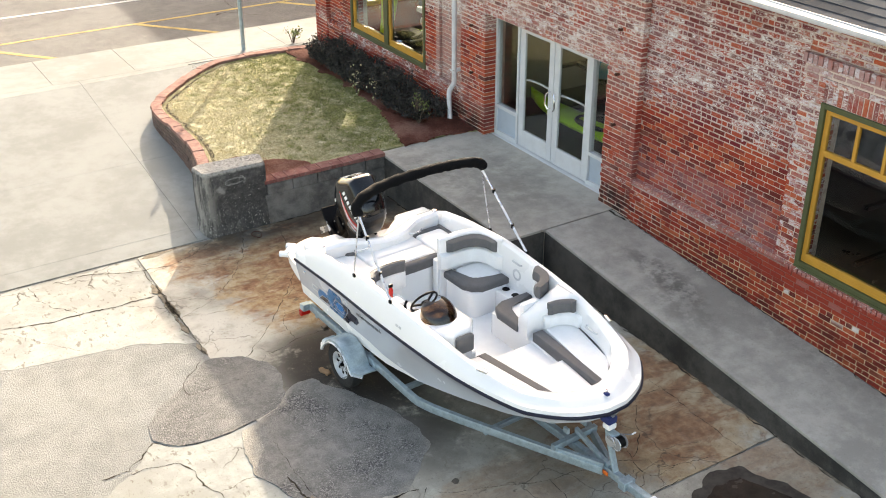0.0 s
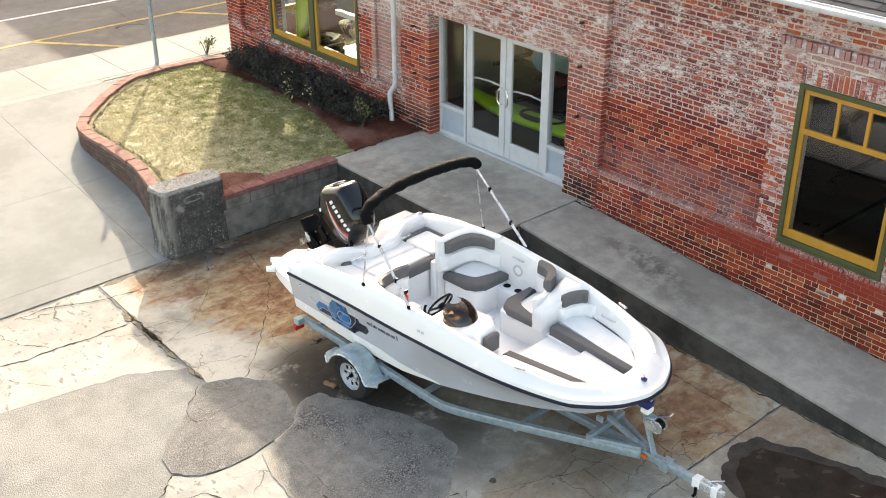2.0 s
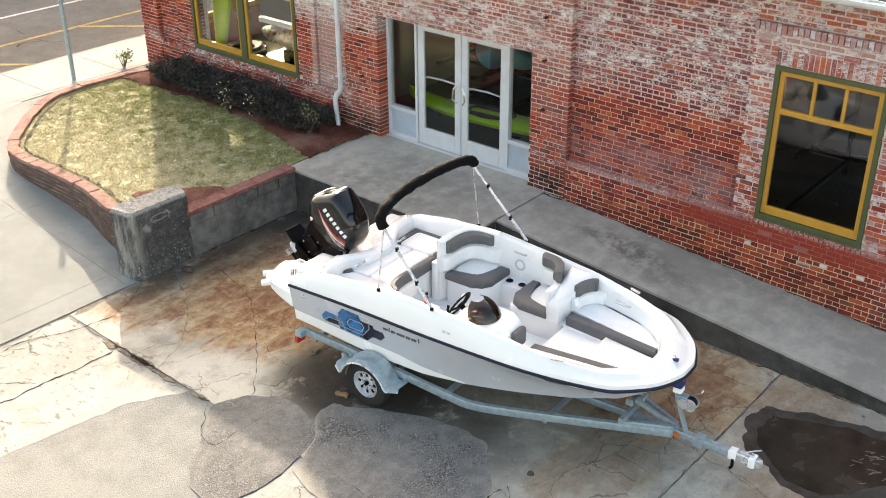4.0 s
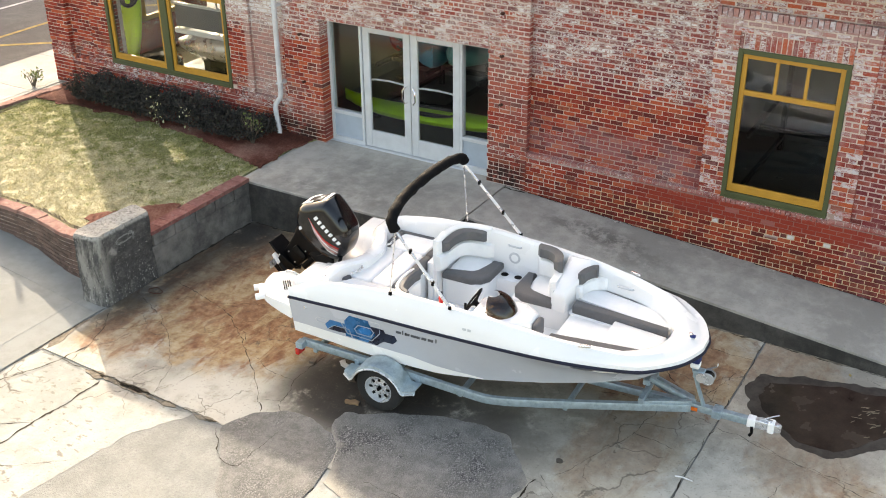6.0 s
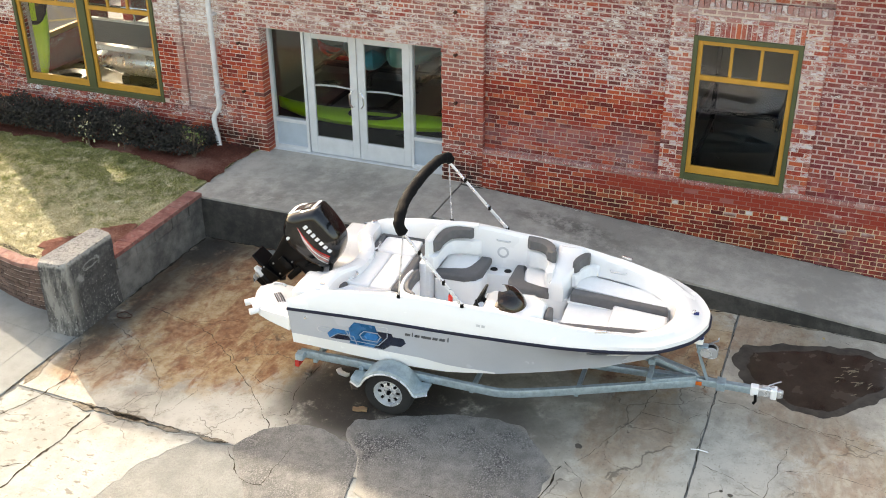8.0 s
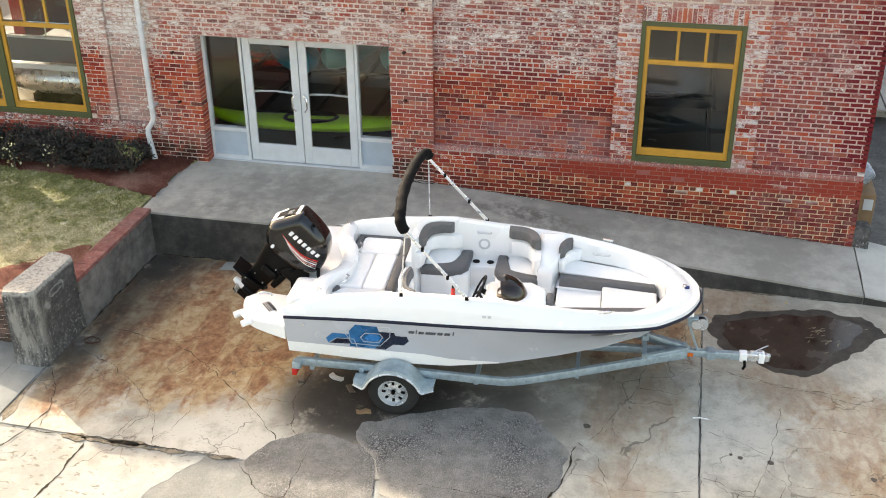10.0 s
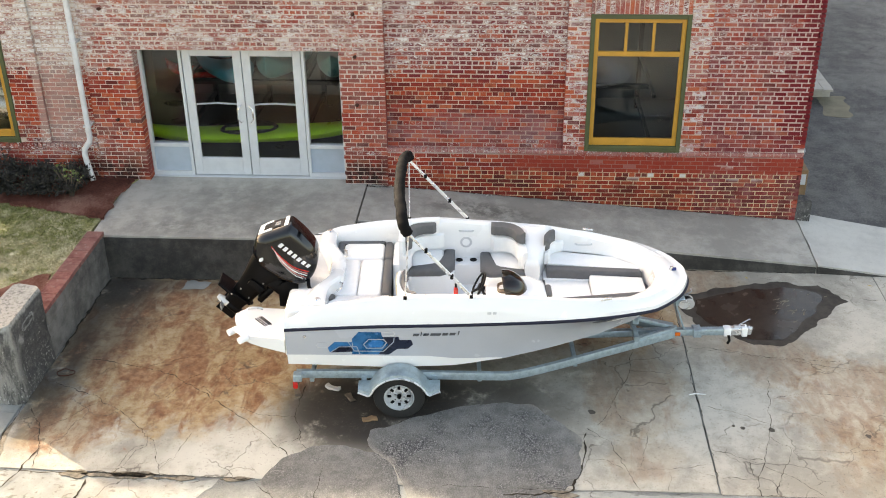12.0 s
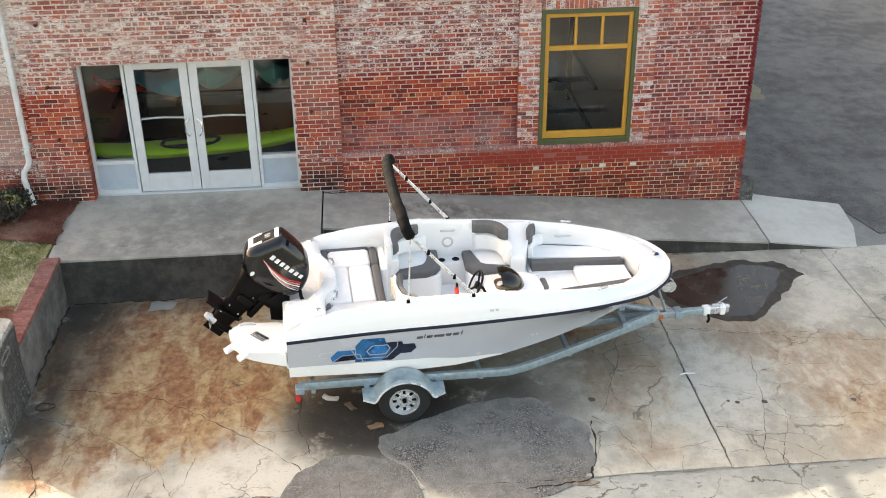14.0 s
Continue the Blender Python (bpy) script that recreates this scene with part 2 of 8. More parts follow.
    # piers beside the window: single bricks keep thick whitewash
    flank = n.times(pier, n.range(z, 1.25, 1.3))
    col = n.mix(n.times(flank, n.range(n.noise(6.0, 8, 0.75, (1, 0.6, 1.2)), 0.42, 0.64, 0.0, 0.6)), col, n.mix(n.noise(14, 5), (0.38, 0.15, 0.14), (0.50, 0.32, 0.31)))
    col = n.mix(n.times(flank, n.range(pick(41.3), 0.72, 0.8), 0.7), col, (0.50, 0.105, 0.04))
    col = n.mix(n.times(pier, n.band(z, 3.62, 3.87, 0.02), n.range(n.noise(9, 6, 0.7), 0.3, 0.55, 0.3, 0.85)), col, (0.42, 0.25, 0.235))
    quoin = n.times(flank, n.range(pick(17.9), 0.60, 0.68), n.range(n.noise(16, 9, 0.8, (1, 0.6, 1.3)), 0.44, 0.56))
    col = n.mix(n.math("MULTIPLY", quoin, 0.8), col, n.mix(n.noise(22, 4), (0.52, 0.49, 0.51), (0.78, 0.765, 0.775)))
    stray = n.times(n.range(y, 8.4, 7.6), n.band(z, 0.86, 1.34, 0.05), n.range(pick(23.3), 0.915, 0.93), n.range(soft, 0.32, 0.48))
    col = n.mix(n.math("MULTIPLY", stray, 0.9), col, (0.72, 0.70, 0.66))
    # the rounded headers of the corbel are rubbed pale
    ledge = n.times(n.band(z, 1.215, 1.292, 0.008), n.range(y, 10.42, 10.38))
    col = n.mix(n.times(ledge, n.range(n.noise(8, 6, 0.7), 0.34, 0.6, 0.25, 0.8)), col, (0.43, 0.225, 0.205))
    col = n.mix(n.times(ledge, n.range(n.noise(30, 6, 0.75), 0.56, 0.62), 0.8), col, (0.78, 0.74, 0.71))
    # red paint smeared over the foot of the wall
    smear = n.times(n.band(z, 0.96, 1.235, 0.05), n.range(y, 9.3, 8.0), n.range(n.noise(1.3, 5, 0.6, (1, 0.5, 2.0)), 0.34, 0.50))
    col = n.mix(n.math("MULTIPLY", smear, 0.88), col, n.mix(grain, (0.23, 0.028, 0.020), (0.38, 0.055, 0.030)))
    # deep maroon paint by the corner
    maroon = n.times(n.range(n.math("ADD", y, n.math("MULTIPLY", pick(13.1), 0.5)), 4.9, 4.75), n.range(z, 1.3, 1.5))
    col = n.mix(n.math("MULTIPLY", maroon, 0.85), col, (0.15, 0.008, 0.014))
    # damp and soot near the ground
    foot = n.times(n.range(n.noise(2.6, 7, 0.7), 0.40, 0.60), n.range(z, 1.1, 0.6))
    col = n.mix(n.math("MULTIPLY", foot, 0.6), col, (0.085, 0.020, 0.014))
    # black damp at the foot beside the door and the downspout
    wet = n.math("ADD", n.band(y, 10.4, 11.1, 0.15), n.band(y, 14.2, 15.3, 0.2))
    wet = n.times(wet, n.range(z, 1.32, 0.85), n.range(n.noise(4, 6, 0.7), 0.32, 0.52))
    col = n.mix(n.math("MULTIPLY", wet, 0.88), col, (0.022, 0.016, 0.014))
    n.bump(n.math("ADD", grain, n.math("MULTIPLY", soft, 1.5)), 0.7, 0.010)
    return n.done(col, n.range(grain, 0.3, 0.7, 0.75, 0.95), Specular_IOR_Level=0.15)


def mortar_paint():
    """Lime mortar: creamy at the foot, dirtied red higher up, chalky on top."""
    n = Nodes("lime_mortar")
    big, fine = n.noise(1.6, 6, 0.65), n.noise(60, 4, 0.7)
    y, z = n.axis(1), n.axis(2)
    k = n.math("ADD", n.math("MULTIPLY", big, 0.75), n.math("MULTIPLY", fine, 0.3))
    col = n.ramp(k, [(0.32, (0.42, 0.31, 0.25)), (0.5, (0.61, 0.49, 0.41)), (0.7, (0.74, 0.65, 0.58))])
    middle = n.band(y, 7.76, 10.40, 0.01)
    right_bay = n.range(y, 5.75, 5.71)
    foot = n.times(n.range(z, 1.0, 0.94), n.range(y, 10.3, 9.0))
    col = n.mix(n.math("MULTIPLY", foot, n.range(big, 0.3, 0.55, 0.35, 0.9)), col, (0.62, 0.47, 0.29))
    col = n.mix(n.times(middle, n.band(z, 1.22, 1.92, 0.08), 0.7), col, (0.34, 0.19, 0.16))
    col = n.mix(n.times(middle, n.band(z, 1.92, 2.45, 0.08), n.range(n.noise(0.9, 4, 0.6, (1, 0.4, 6)), 0.35, 0.62, 0.0, 0.6)), col, (0.42, 0.25, 0.15))
    col = n.mix(n.times(middle, n.range(z, 2.3, 2.6), 0.7), col, (0.53, 0.415, 0.375))
    col = n.mix(n.times(right_bay, n.range(z, 1.25, 1.35), 0.8), col, (0.50, 0.35, 0.32))
    col = n.mix(n.range(n.noise(3.2, 5, 0.65), 0.5, 0.66, 0.0, 0.6), col, (0.24, 0.10, 0.08))
    smear = n.times(n.band(z, 0.97, 1.235, 0.05), n.range(y, 9.3, 8.0), n.range(n.noise(1.3, 5, 0.6, (1, 0.5, 2.0)), 0.34, 0.50))
    col = n.mix(n.math("MULTIPLY", smear, 0.85), col, (0.25, 0.05, 0.032))
    col = n.mix(n.range(n.noise(24, 6, 0.75), 0.54, 0.66, 0.0, 0.5), col, (0.25, 0.095, 0.07))
    n.bump(fine, 0.6, 0.006)
    return n.done(col, 0.92)


def concrete_paint(name, light, dark, rust=(), damp=(), speck=0.35, crackle=0.0, mottle=2.4, flakes=0.0, streak=2.3, worn=()):
    """Weathered concrete; rust, damp (darkens) and worn (lightens) are ovals of the plan: x, y, half-lengths, strength.
    """
    n = Nodes(name)
    big, mid, fine = n.noise(0.7, 5, 0.6), n.noise(4.5, 6, 0.65), n.noise(70, 4, 0.7)
    k = n.math("ADD", n.math("MULTIPLY", big, 0.5), n.math("ADD", n.math("MULTIPLY", mid, 0.35), n.math("MULTIPLY", fine, 0.15)))
    col = n.mix(n.range(k, 0.41, 0.60), dark, light)
    for x, y, rx, ry, s in rust:
        # an ochre wash with red-brown drifts in it
        spot = n.blob(x, y, rx, ry)
        cover = n.math("ADD", n.noise(mottle, 9, 0.7, distort=0.4), n.math("MULTIPLY", n.math("SUBTRACT", spot, 0.6), 0.5))
        wash = n.times(n.range(spot, 0.0, 0.3), n.range(cover, 0.35, 0.62), s)
        ochre = n.ramp(n.noise(mottle * 3.0, 8, 0.72), [(0.36, (0.25, 0.145, 0.070)), (0.5, (0.37, 0.255, 0.140)), (0.64, (0.45, 0.35, 0.225))])
        col = n.mix(n.math("MULTIPLY", wash, 0.85), col, ochre)
        drift = n.math("ADD", n.noise(mottle * 0.75, 9, 0.66, (1.0, 2.2, 1.0), 0.6, -35.0), n.math("MULTIPLY", n.math("SUBTRACT", spot, 0.6), 0.22))
        red = n.times(n.range(spot, 0.05, 0.35), n.range(drift, 0.49, 0.64), s)
        col = n.mix(n.math("MULTIPLY", red, 0.78), col, n.ramp(n.noise(mottle * 4, 8, 0.72), [(0.36, (0.13, 0.054, 0.030)), (0.5, (0.23, 0.098, 0.050)), (0.66, (0.38, 0.225, 0.125))]))
    # lays a paler tone over ovals of the slab
    for x, y, rx, ry, s in worn:
        col = n.mix(n.times(n.blob(x, y, rx, ry), n.range(n.noise(3.0, 7, 0.65), 0.3, 0.55), s), col, (0.55, 0.535, 0.475))
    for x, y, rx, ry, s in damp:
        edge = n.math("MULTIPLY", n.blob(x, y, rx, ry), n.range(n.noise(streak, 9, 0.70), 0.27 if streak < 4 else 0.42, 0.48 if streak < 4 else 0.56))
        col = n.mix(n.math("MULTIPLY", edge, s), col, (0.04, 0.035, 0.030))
    pits = n.range(n.noise(38, 2, 0.5), 0.63, 0.7, 0.0, speck)
    col = n.mix(pits, col, (0.12, 0.10, 0.08))
    if flakes:
        chip = n.range(n.noise(13.0, 5, 0.6, (1.0, 0.5, 1.0)), 0.585, 0.63, 0.0, flakes)
        col = n.mix(n.math("MULTIPLY", chip, n.range(n.noise(0.9, 3), 0.40, 0.55)), col, (0.15, 0.135, 0.11))
    if crackle:
        warp = n.t.nodes.new("ShaderNodeTexNoise")
        warp.inputs["Scale"].default_value = 3.5
        warp.inputs["Detail"].default_value = 6
        n.t.links.new(n.place, warp.inputs["Vector"])
        shift = n.t.nodes.new("ShaderNodeVectorMath")
        shift.operation = "MULTIPLY_ADD"
        shift.inputs[1].default_value = (0.5, 0.5, 0.0)
        n.t.links.new(warp.outputs["Color"], shift.inputs[0])
        n.t.links.new(n.place, shift.inputs[2])
        straight, n.place = n.place, shift.outputs[0]
        edge = n.range(n.voronoi(1.25, "DISTANCE_TO_EDGE"), 0.014, 0.003)
        n.place = straight
        gate = n.range(n.noise(0.8, 4), 0.48, 0.58)
        col = n.mix(n.math("MULTIPLY", n.math("MULTIPLY", edge, gate), crackle), col, (0.06, 0.05, 0.04))
    n.bump(n.math("ADD", mid, n.math("MULTIPLY", fine, 0.6)), 0.45, 0.006)
    return n.done(col, n.range(mid, 0.3, 0.7, 0.7, 0.92), Specular_IOR_Level=0.2)


def asphalt_paint(name, low, high, stones=0.5, scale=75.0):
    n = Nodes(name)
    big, mid, fine = n.noise(0.5, 5, 0.6), n.noise(3, 5, 0.6), n.noise(28, 4, 0.7)
    k = n.math("ADD", n.math("MULTIPLY", big, 0.45), n.math("ADD", n.math("MULTIPLY", mid, 0.35), n.math("MULTIPLY", fine, 0.2)))
    col = n.mix(n.range(k, 0.40, 0.60), low, high)
    chip = n.t.nodes.new("ShaderNodeTexVoronoi")
    chip.inputs["Scale"].default_value = scale
    n.t.links.new(n.place, chip.inputs["Vector"])
    sep = n.t.nodes.new("ShaderNodeSeparateColor")
    n.t.links.new(chip.outputs["Color"], sep.inputs[0])
    col = n.mix(n.range(sep.outputs[0], 0.55, 0.95, 0.0, stones), col, (0.36, 0.34, 0.31))
    col = n.mix(n.range(sep.outputs[1], 0.6, 0.95, 0.0, stones), col, (0.03, 0.03, 0.03))
    n.bump(n.math("ADD", chip.outputs["Distance"], fine), 0.8, 0.008)
    return n.done(col, 0.85)


def patch_paint(name, ovals, under, strip=0.92):
    """Old asphalt patch: grey binder, clusters of bare dark stones, worn thin to concrete at its edges."""
    n = Nodes(name)
    big, mid, fine = n.noise(1.3, 6, 0.65), n.noise(6, 6, 0.7), n.noise(60, 4, 0.7)
    chip = n.t.nodes.new("ShaderNodeTexVoronoi")
    chip.inputs["Scale"].default_value = 88
    n.t.links.new(n.place, chip.inputs["Vector"])
    sep = n.t.nodes.new("ShaderNodeSeparateColor")
    n.t.links.new(chip.outputs["Color"], sep.inputs[0])
    binder = n.mix(n.range(n.math("ADD", n.math("MULTIPLY", mid, 0.6), n.math("MULTIPLY", fine, 0.4)), 0.38, 0.62), (0.15, 0.147, 0.138), (0.27, 0.263, 0.245))
    stones = n.ramp(sep.outputs[0], [(0.0, (0.04, 0.04, 0.041)), (0.5, (0.10, 0.099, 0.097)), (0.8, (0.21, 0.205, 0.195)), (1.0, (0.36, 0.35, 0.33))])
    bare = n.range(n.math("ADD", n.math("MULTIPLY", big, 0.75), n.math("MULTIPLY", mid, 0.25)), 0.44, 0.60, 0.10, strip)
    col = n.mix(bare, binder, stones)
    # worn thin towards its edges
    cover = None
    for x, y, rx, ry in ovals:
        o = n.blob(x, y, rx, ry)
        cover = o if cover is None else n.math("MAXIMUM", cover, o)
    cover = n.math("ADD", cover, n.math("MULTIPLY", n.math("SUBTRACT", n.noise(4.0, 9, 0.75), 0.5), 0.55))
    col = n.mix(n.range(cover, 0.10, 0.46), n.mix(n.range(n.math("ADD", big, n.math("MULTIPLY", fine, 0.2)), 0.45, 0.7), *under), col)
    n.bump(n.math("ADD", chip.outputs["Distance"], fine), 0.9, 0.008)
    return n.done(col, 0.85, Specular_IOR_Level=0.25)


def glass_paint(name, tint, gloss=1.0, rough=0.0):
    n = Nodes(name)
    t = n.t
    clear = t.nodes.new("ShaderNodeBsdfTransparent")
    clear.inputs[0].default_value = (*tint, 1)
    shine = t.nodes.new("ShaderNodeBsdfGlossy")
    shine.inputs["Roughness"].default_value = rough
    edge = t.nodes.new("ShaderNodeLayerWeight")
    edge.inputs[0].default_value = 0.5
    both = t.nodes.new("ShaderNodeMixShader")
    grazing = n.math("POWER", edge.outputs["Facing"], 4.0)
    t.links.new(n.math("MULTIPLY", n.math("ADD", n.math("MULTIPLY", grazing, 0.8), 0.035), gloss, True), both.inputs[0])
    t.links.new(clear.outputs[0], both.inputs[1])
    t.links.new(shine.outputs[0], both.inputs[2])
    t.links.new(both.outputs[0], t.nodes["Material Output"].inputs["Surface"])
    return n.m


def leaf_paint(name, stops, rough=0.6):
    n = Nodes(name)
    col = n.ramp(n.island(), stops)
    col = n.mix(n.range(n.noise(2.0, 3), 0.35, 0.65, 0.0, 0.5), col, stops[0][1])
    return n.done(col, rough)


def post_paint():
    """Black-weathered cast concrete with bare pale spots; top and left flank painted lighter for the light on them."""
    n = Nodes("old_post_concrete")
    mid, fine = n.noise(5, 7, 0.7), n.noise(24, 5, 0.7)
    col = n.ramp(n.math("ADD", n.math("MULTIPLY", mid, 0.6), n.math("MULTIPLY", fine, 0.4)), [(0.36, (0.036, 0.035, 0.034)), (0.5, (0.078, 0.075, 0.071)), (0.64, (0.165, 0.158, 0.147))])
    spots = n.math("MULTIPLY", n.range(n.noise(30, 3, 0.6), 0.60, 0.68), n.range(n.noise(3.3, 4), 0.44, 0.6))
    col = n.mix(n.math("MULTIPLY", spots, 0.8), col, (0.50, 0.48, 0.45))
    scrape = n.range(n.noise(2.1, 4, 0.6), 0.60, 0.68)
    col = n.mix(n.math("MULTIPLY", scrape, 0.7), col, (0.38, 0.365, 0.34))
    # speckled top made paler, the light on it put into the colour
    col = n.mix(n.math("MULTIPLY", n.range(n.axis(2), 0.99, 1.04), n.range(fine, 0.3, 0.55, 0.25, 0.95)), col, (0.44, 0.425, 0.39))
    # left flank: pale streaks, with the sunlight on that side painted in
    flank = n.math("MULTIPLY", n.range(n.axis(0), 4.86, 4.66), n.range(n.noise(7, 7, 0.7, (1, 1, 0.25)), 0.42, 0.58))
    col = n.mix(n.math("MULTIPLY", flank, 0.75), col, (0.36, 0.345, 0.31))
    chips = n.math("MULTIPLY", n.range(n.noise(42, 3, 0.6, (1, 1, 0.6)), 0.60, 0.66), n.range(n.axis(2), 0.55, 0.15))
    col = n.mix(n.math("MULTIPLY", chips, 0.85), col, (0.50, 0.485, 0.45))
    n.bump(n.math("ADD", mid, fine), 1.0, 0.03)
    return n.done(col, 0.9)


POST = post_paint()
BRICK = brick_paint("old_brick", False)
BRICK_ONE = brick_paint("old_brick_single", True)
MORTAR = mortar_paint()
BRICK_SIDE = plain("side_brick", (0.13, 0.032, 0.026), 0.9, vary=0.4, scale=5, bump=0.5)
SAND = plain("sandy_dirt", (0.20, 0.175, 0.12), 0.95, vary=0.25, scale=3, bump=0.4)


def coping_paint(name, low, high):
    """Red-painted coping bricks, faded and dusty on top."""
    n = Nodes(name)
    mid, fine = n.noise(6, 7, 0.7), n.noise(70, 4, 0.7)
    col = n.mix(n.range(mid, 0.36, 0.64), low, high)
    col = n.mix(n.range(n.each(), 0.0, 1.0, 0.0, 0.30), col, (0.30, 0.175, 0.150))
    col = n.mix(n.range(n.noise(14, 8, 0.75), 0.52, 0.70, 0.0, 0.6), col, (0.36, 0.29, 0.255))
    n.bump(n.math("ADD", mid, fine), 0.6, 0.008)
    return n.done(col, 0.9, Specular_IOR_Level=0.15)


COPING = coping_paint("red_painted_brick", (0.17, 0.058, 0.050), (0.285, 0.125, 0.108))
# lighter copy for the curved wall, with the sunlight put into its colour
COPING_SUNLIT = coping_paint("sunlit_red_brick", (0.235, 0.115, 0.095), (0.37, 0.215, 0.175))
# dull grey-brown brick that also carries the wall's shadowed side in its colour
BRICK_SHADED = plain("shaded_brick", (0.125, 0.078, 0.062), 0.92, vary=0.5, scale=7, bump=0.6)
# damp ovals darken the slab: by the wheel, below the boat, along walls
YARD = concrete_paint("stained_concrete", (0.505, 0.475, 0.405), (0.305, 0.283, 0.237),
                      rust=[(6.2, 12.7, 2.3, 2.0, 1.0), (5.7, 12.2, 1.7, 1.6, 1.0), (4.4, 13.6, 0.8, 0.7, 0.85), (7.4, 7.5, 1.5, 1.6, 0.9), (5.2, 7.0, 1.1, 0.7, 0.4), (4.0, 7.0, 0.5, 0.5, 0.35)],
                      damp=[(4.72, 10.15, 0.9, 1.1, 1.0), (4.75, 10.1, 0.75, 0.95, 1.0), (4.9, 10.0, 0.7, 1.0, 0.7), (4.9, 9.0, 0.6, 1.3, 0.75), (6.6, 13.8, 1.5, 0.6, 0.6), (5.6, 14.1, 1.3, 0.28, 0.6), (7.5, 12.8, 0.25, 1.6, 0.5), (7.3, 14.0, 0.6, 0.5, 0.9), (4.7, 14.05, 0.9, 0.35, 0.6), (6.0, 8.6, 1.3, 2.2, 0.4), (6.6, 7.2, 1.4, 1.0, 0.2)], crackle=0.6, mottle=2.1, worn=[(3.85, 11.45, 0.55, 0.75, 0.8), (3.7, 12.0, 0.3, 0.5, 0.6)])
YARD_B = concrete_paint("worn_concrete", (0.51, 0.475, 0.405), (0.32, 0.297, 0.25), rust=[(5.0, 4.2, 1.2, 1.2, 0.42), (4.0, 4.3, 0.9, 0.8, 0.25), (6.0, 5.2, 0.7, 0.7, 0.35), (7.9, 5.9, 0.8, 0.7, 0.45)], damp=[(7.0, 5.4, 1.2, 1.1, 0.3)], crackle=0.5, mottle=3.6)
YARD_C = concrete_paint("pale_concrete", (0.38, 0.388, 0.36), (0.257, 0.26, 0.238), rust=[(3.2, 12.6, 0.3, 0.8, 0.12)], crackle=0.8, flakes=0.75)
DRIVE = concrete_paint("driveway_concrete", (0.288, 0.297, 0.280), (0.217, 0.223, 0.209), speck=0.15)
RAMP = concrete_paint("grey_ramp_concrete", (0.45, 0.425, 0.375), (0.30, 0.283, 0.25), damp=[(9.02, 9.05, 0.24, 0.75, 0.5), (8.75, 8.4, 0.3, 0.7, 0.28), (8.8, 12.2, 0.7, 0.8, 0.16), (9.3, 13.2, 0.4, 0.8, 0.14), (8.0, 12.5, 0.25, 1.4, 0.2), (9.4, 7.0, 0.2, 1.2, 0.2), (8.3, 13.6, 0.6, 0.9, 0.16)], speck=0.2, streak=5.5)
# far darker concrete for the upright sides than for the slab tops
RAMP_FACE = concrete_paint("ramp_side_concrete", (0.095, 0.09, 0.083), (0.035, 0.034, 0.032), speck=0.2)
NEW_SLAB = concrete_paint("fresh_concrete", (0.52, 0.505, 0.46), (0.42, 0.405, 0.37), speck=0.15)
BLOCK = concrete_paint("painted_block", (0.22, 0.21, 0.195), (0.075, 0.072, 0.068), speck=0.4)
ASPHALT = asphalt_paint("worn_asphalt", (0.175, 0.180, 0.170), (0.245, 0.251, 0.237), 0.14)
PATCH = patch_paint("dark_asphalt_patch", [(4.05, 8.75, 0.95, 1.05), (3.75, 8.35, 0.7, 0.85), (4.3, 9.2, 0.6, 0.9)], ((0.24, 0.222, 0.188), (0.38, 0.355, 0.305)))
PATCH_OLD = patch_paint("grey_asphalt_patch", [(3.4, 10.4, 0.85, 0.75), (3.0, 10.1, 0.75, 0.6), (3.75, 10.3, 0.45, 0.75)], ((0.27, 0.268, 0.24), (0.36, 0.358, 0.33)), 0.6)
LOT = asphalt_paint("dark_asphalt", (0.05, 0.05, 0.05), (0.135, 0.132, 0.127), 0.2)
ROADWAY = asphalt_paint("grey_road", (0.088, 0.088, 0.085), (0.140, 0.138, 0.132), 0.2)
CRACK = plain("dark_crack", (0.045, 0.038, 0.029), 0.95, vary=0.4, scale=3, Specular_IOR_Level=0.05)
CRUMB = plain("pale_mortar_crumb", (0.50, 0.47, 0.42), 0.9, vary=0.2, scale=20)
TAR = plain("brown_tar", (0.085, 0.070, 0.055), 0.85, vary=0.3, scale=12)
JOINT_DIRT = plain("joint_dirt", (0.21, 0.18, 0.14), 0.95, vary=0.5, scale=14, bump=0.6, Specular_IOR_Level=0.05)
YELLOW = plain("yellow_road_paint", (0.40, 0.29, 0.10), 0.85, vary=0.4, scale=6)
WHITE_LINE = plain("white_road_paint", (0.62, 0.61, 0.58), 0.8, vary=0.2)
GELCOAT = plain("white_gelcoat", (0.84, 0.84, 0.83), 0.2, vary=0.02, scale=2, Coat_Weight=0.3)
NONSKID = plain("nonskid_white", (0.90, 0.90, 0.89), 0.45, vary=0.04, scale=7, bump=0.25, fine=220)
HULL_GREY = plain("silver_grey_gelcoat", (0.46, 0.485, 0.53), 0.2, vary=0.05, scale=1.5, Coat_Weight=0.4)
RUBBER = plain("black_rubber", (0.008, 0.010, 0.026), 0.5, vary=0.3, Specular_IOR_Level=0.3)
VINYL = plain("white_vinyl", (0.87, 0.865, 0.85), 0.45, vary=0.04, scale=9, bump=0.15, fine=160)
VINYL_GREY = plain("grey_vinyl", (0.115, 0.112, 0.112), 0.65, vary=0.15, scale=14, bump=0.3, fine=160)
CREAM = plain("cream_vinyl", (0.62, 0.56, 0.43), 0.5, vary=0.08, scale=9)
BLACK = plain("black_plastic", (0.0016, 0.0016, 0.0019), 0.4, vary=0.3, Specular_IOR_Level=0.14)
COWL = plain("black_cowl", (0.0015, 0.002, 0.003), 0.06, vary=0.2, Specular_IOR_Level=0.55)
PINK = plain("pale_red_stripe", (0.55, 0.22, 0.20), 0.3)
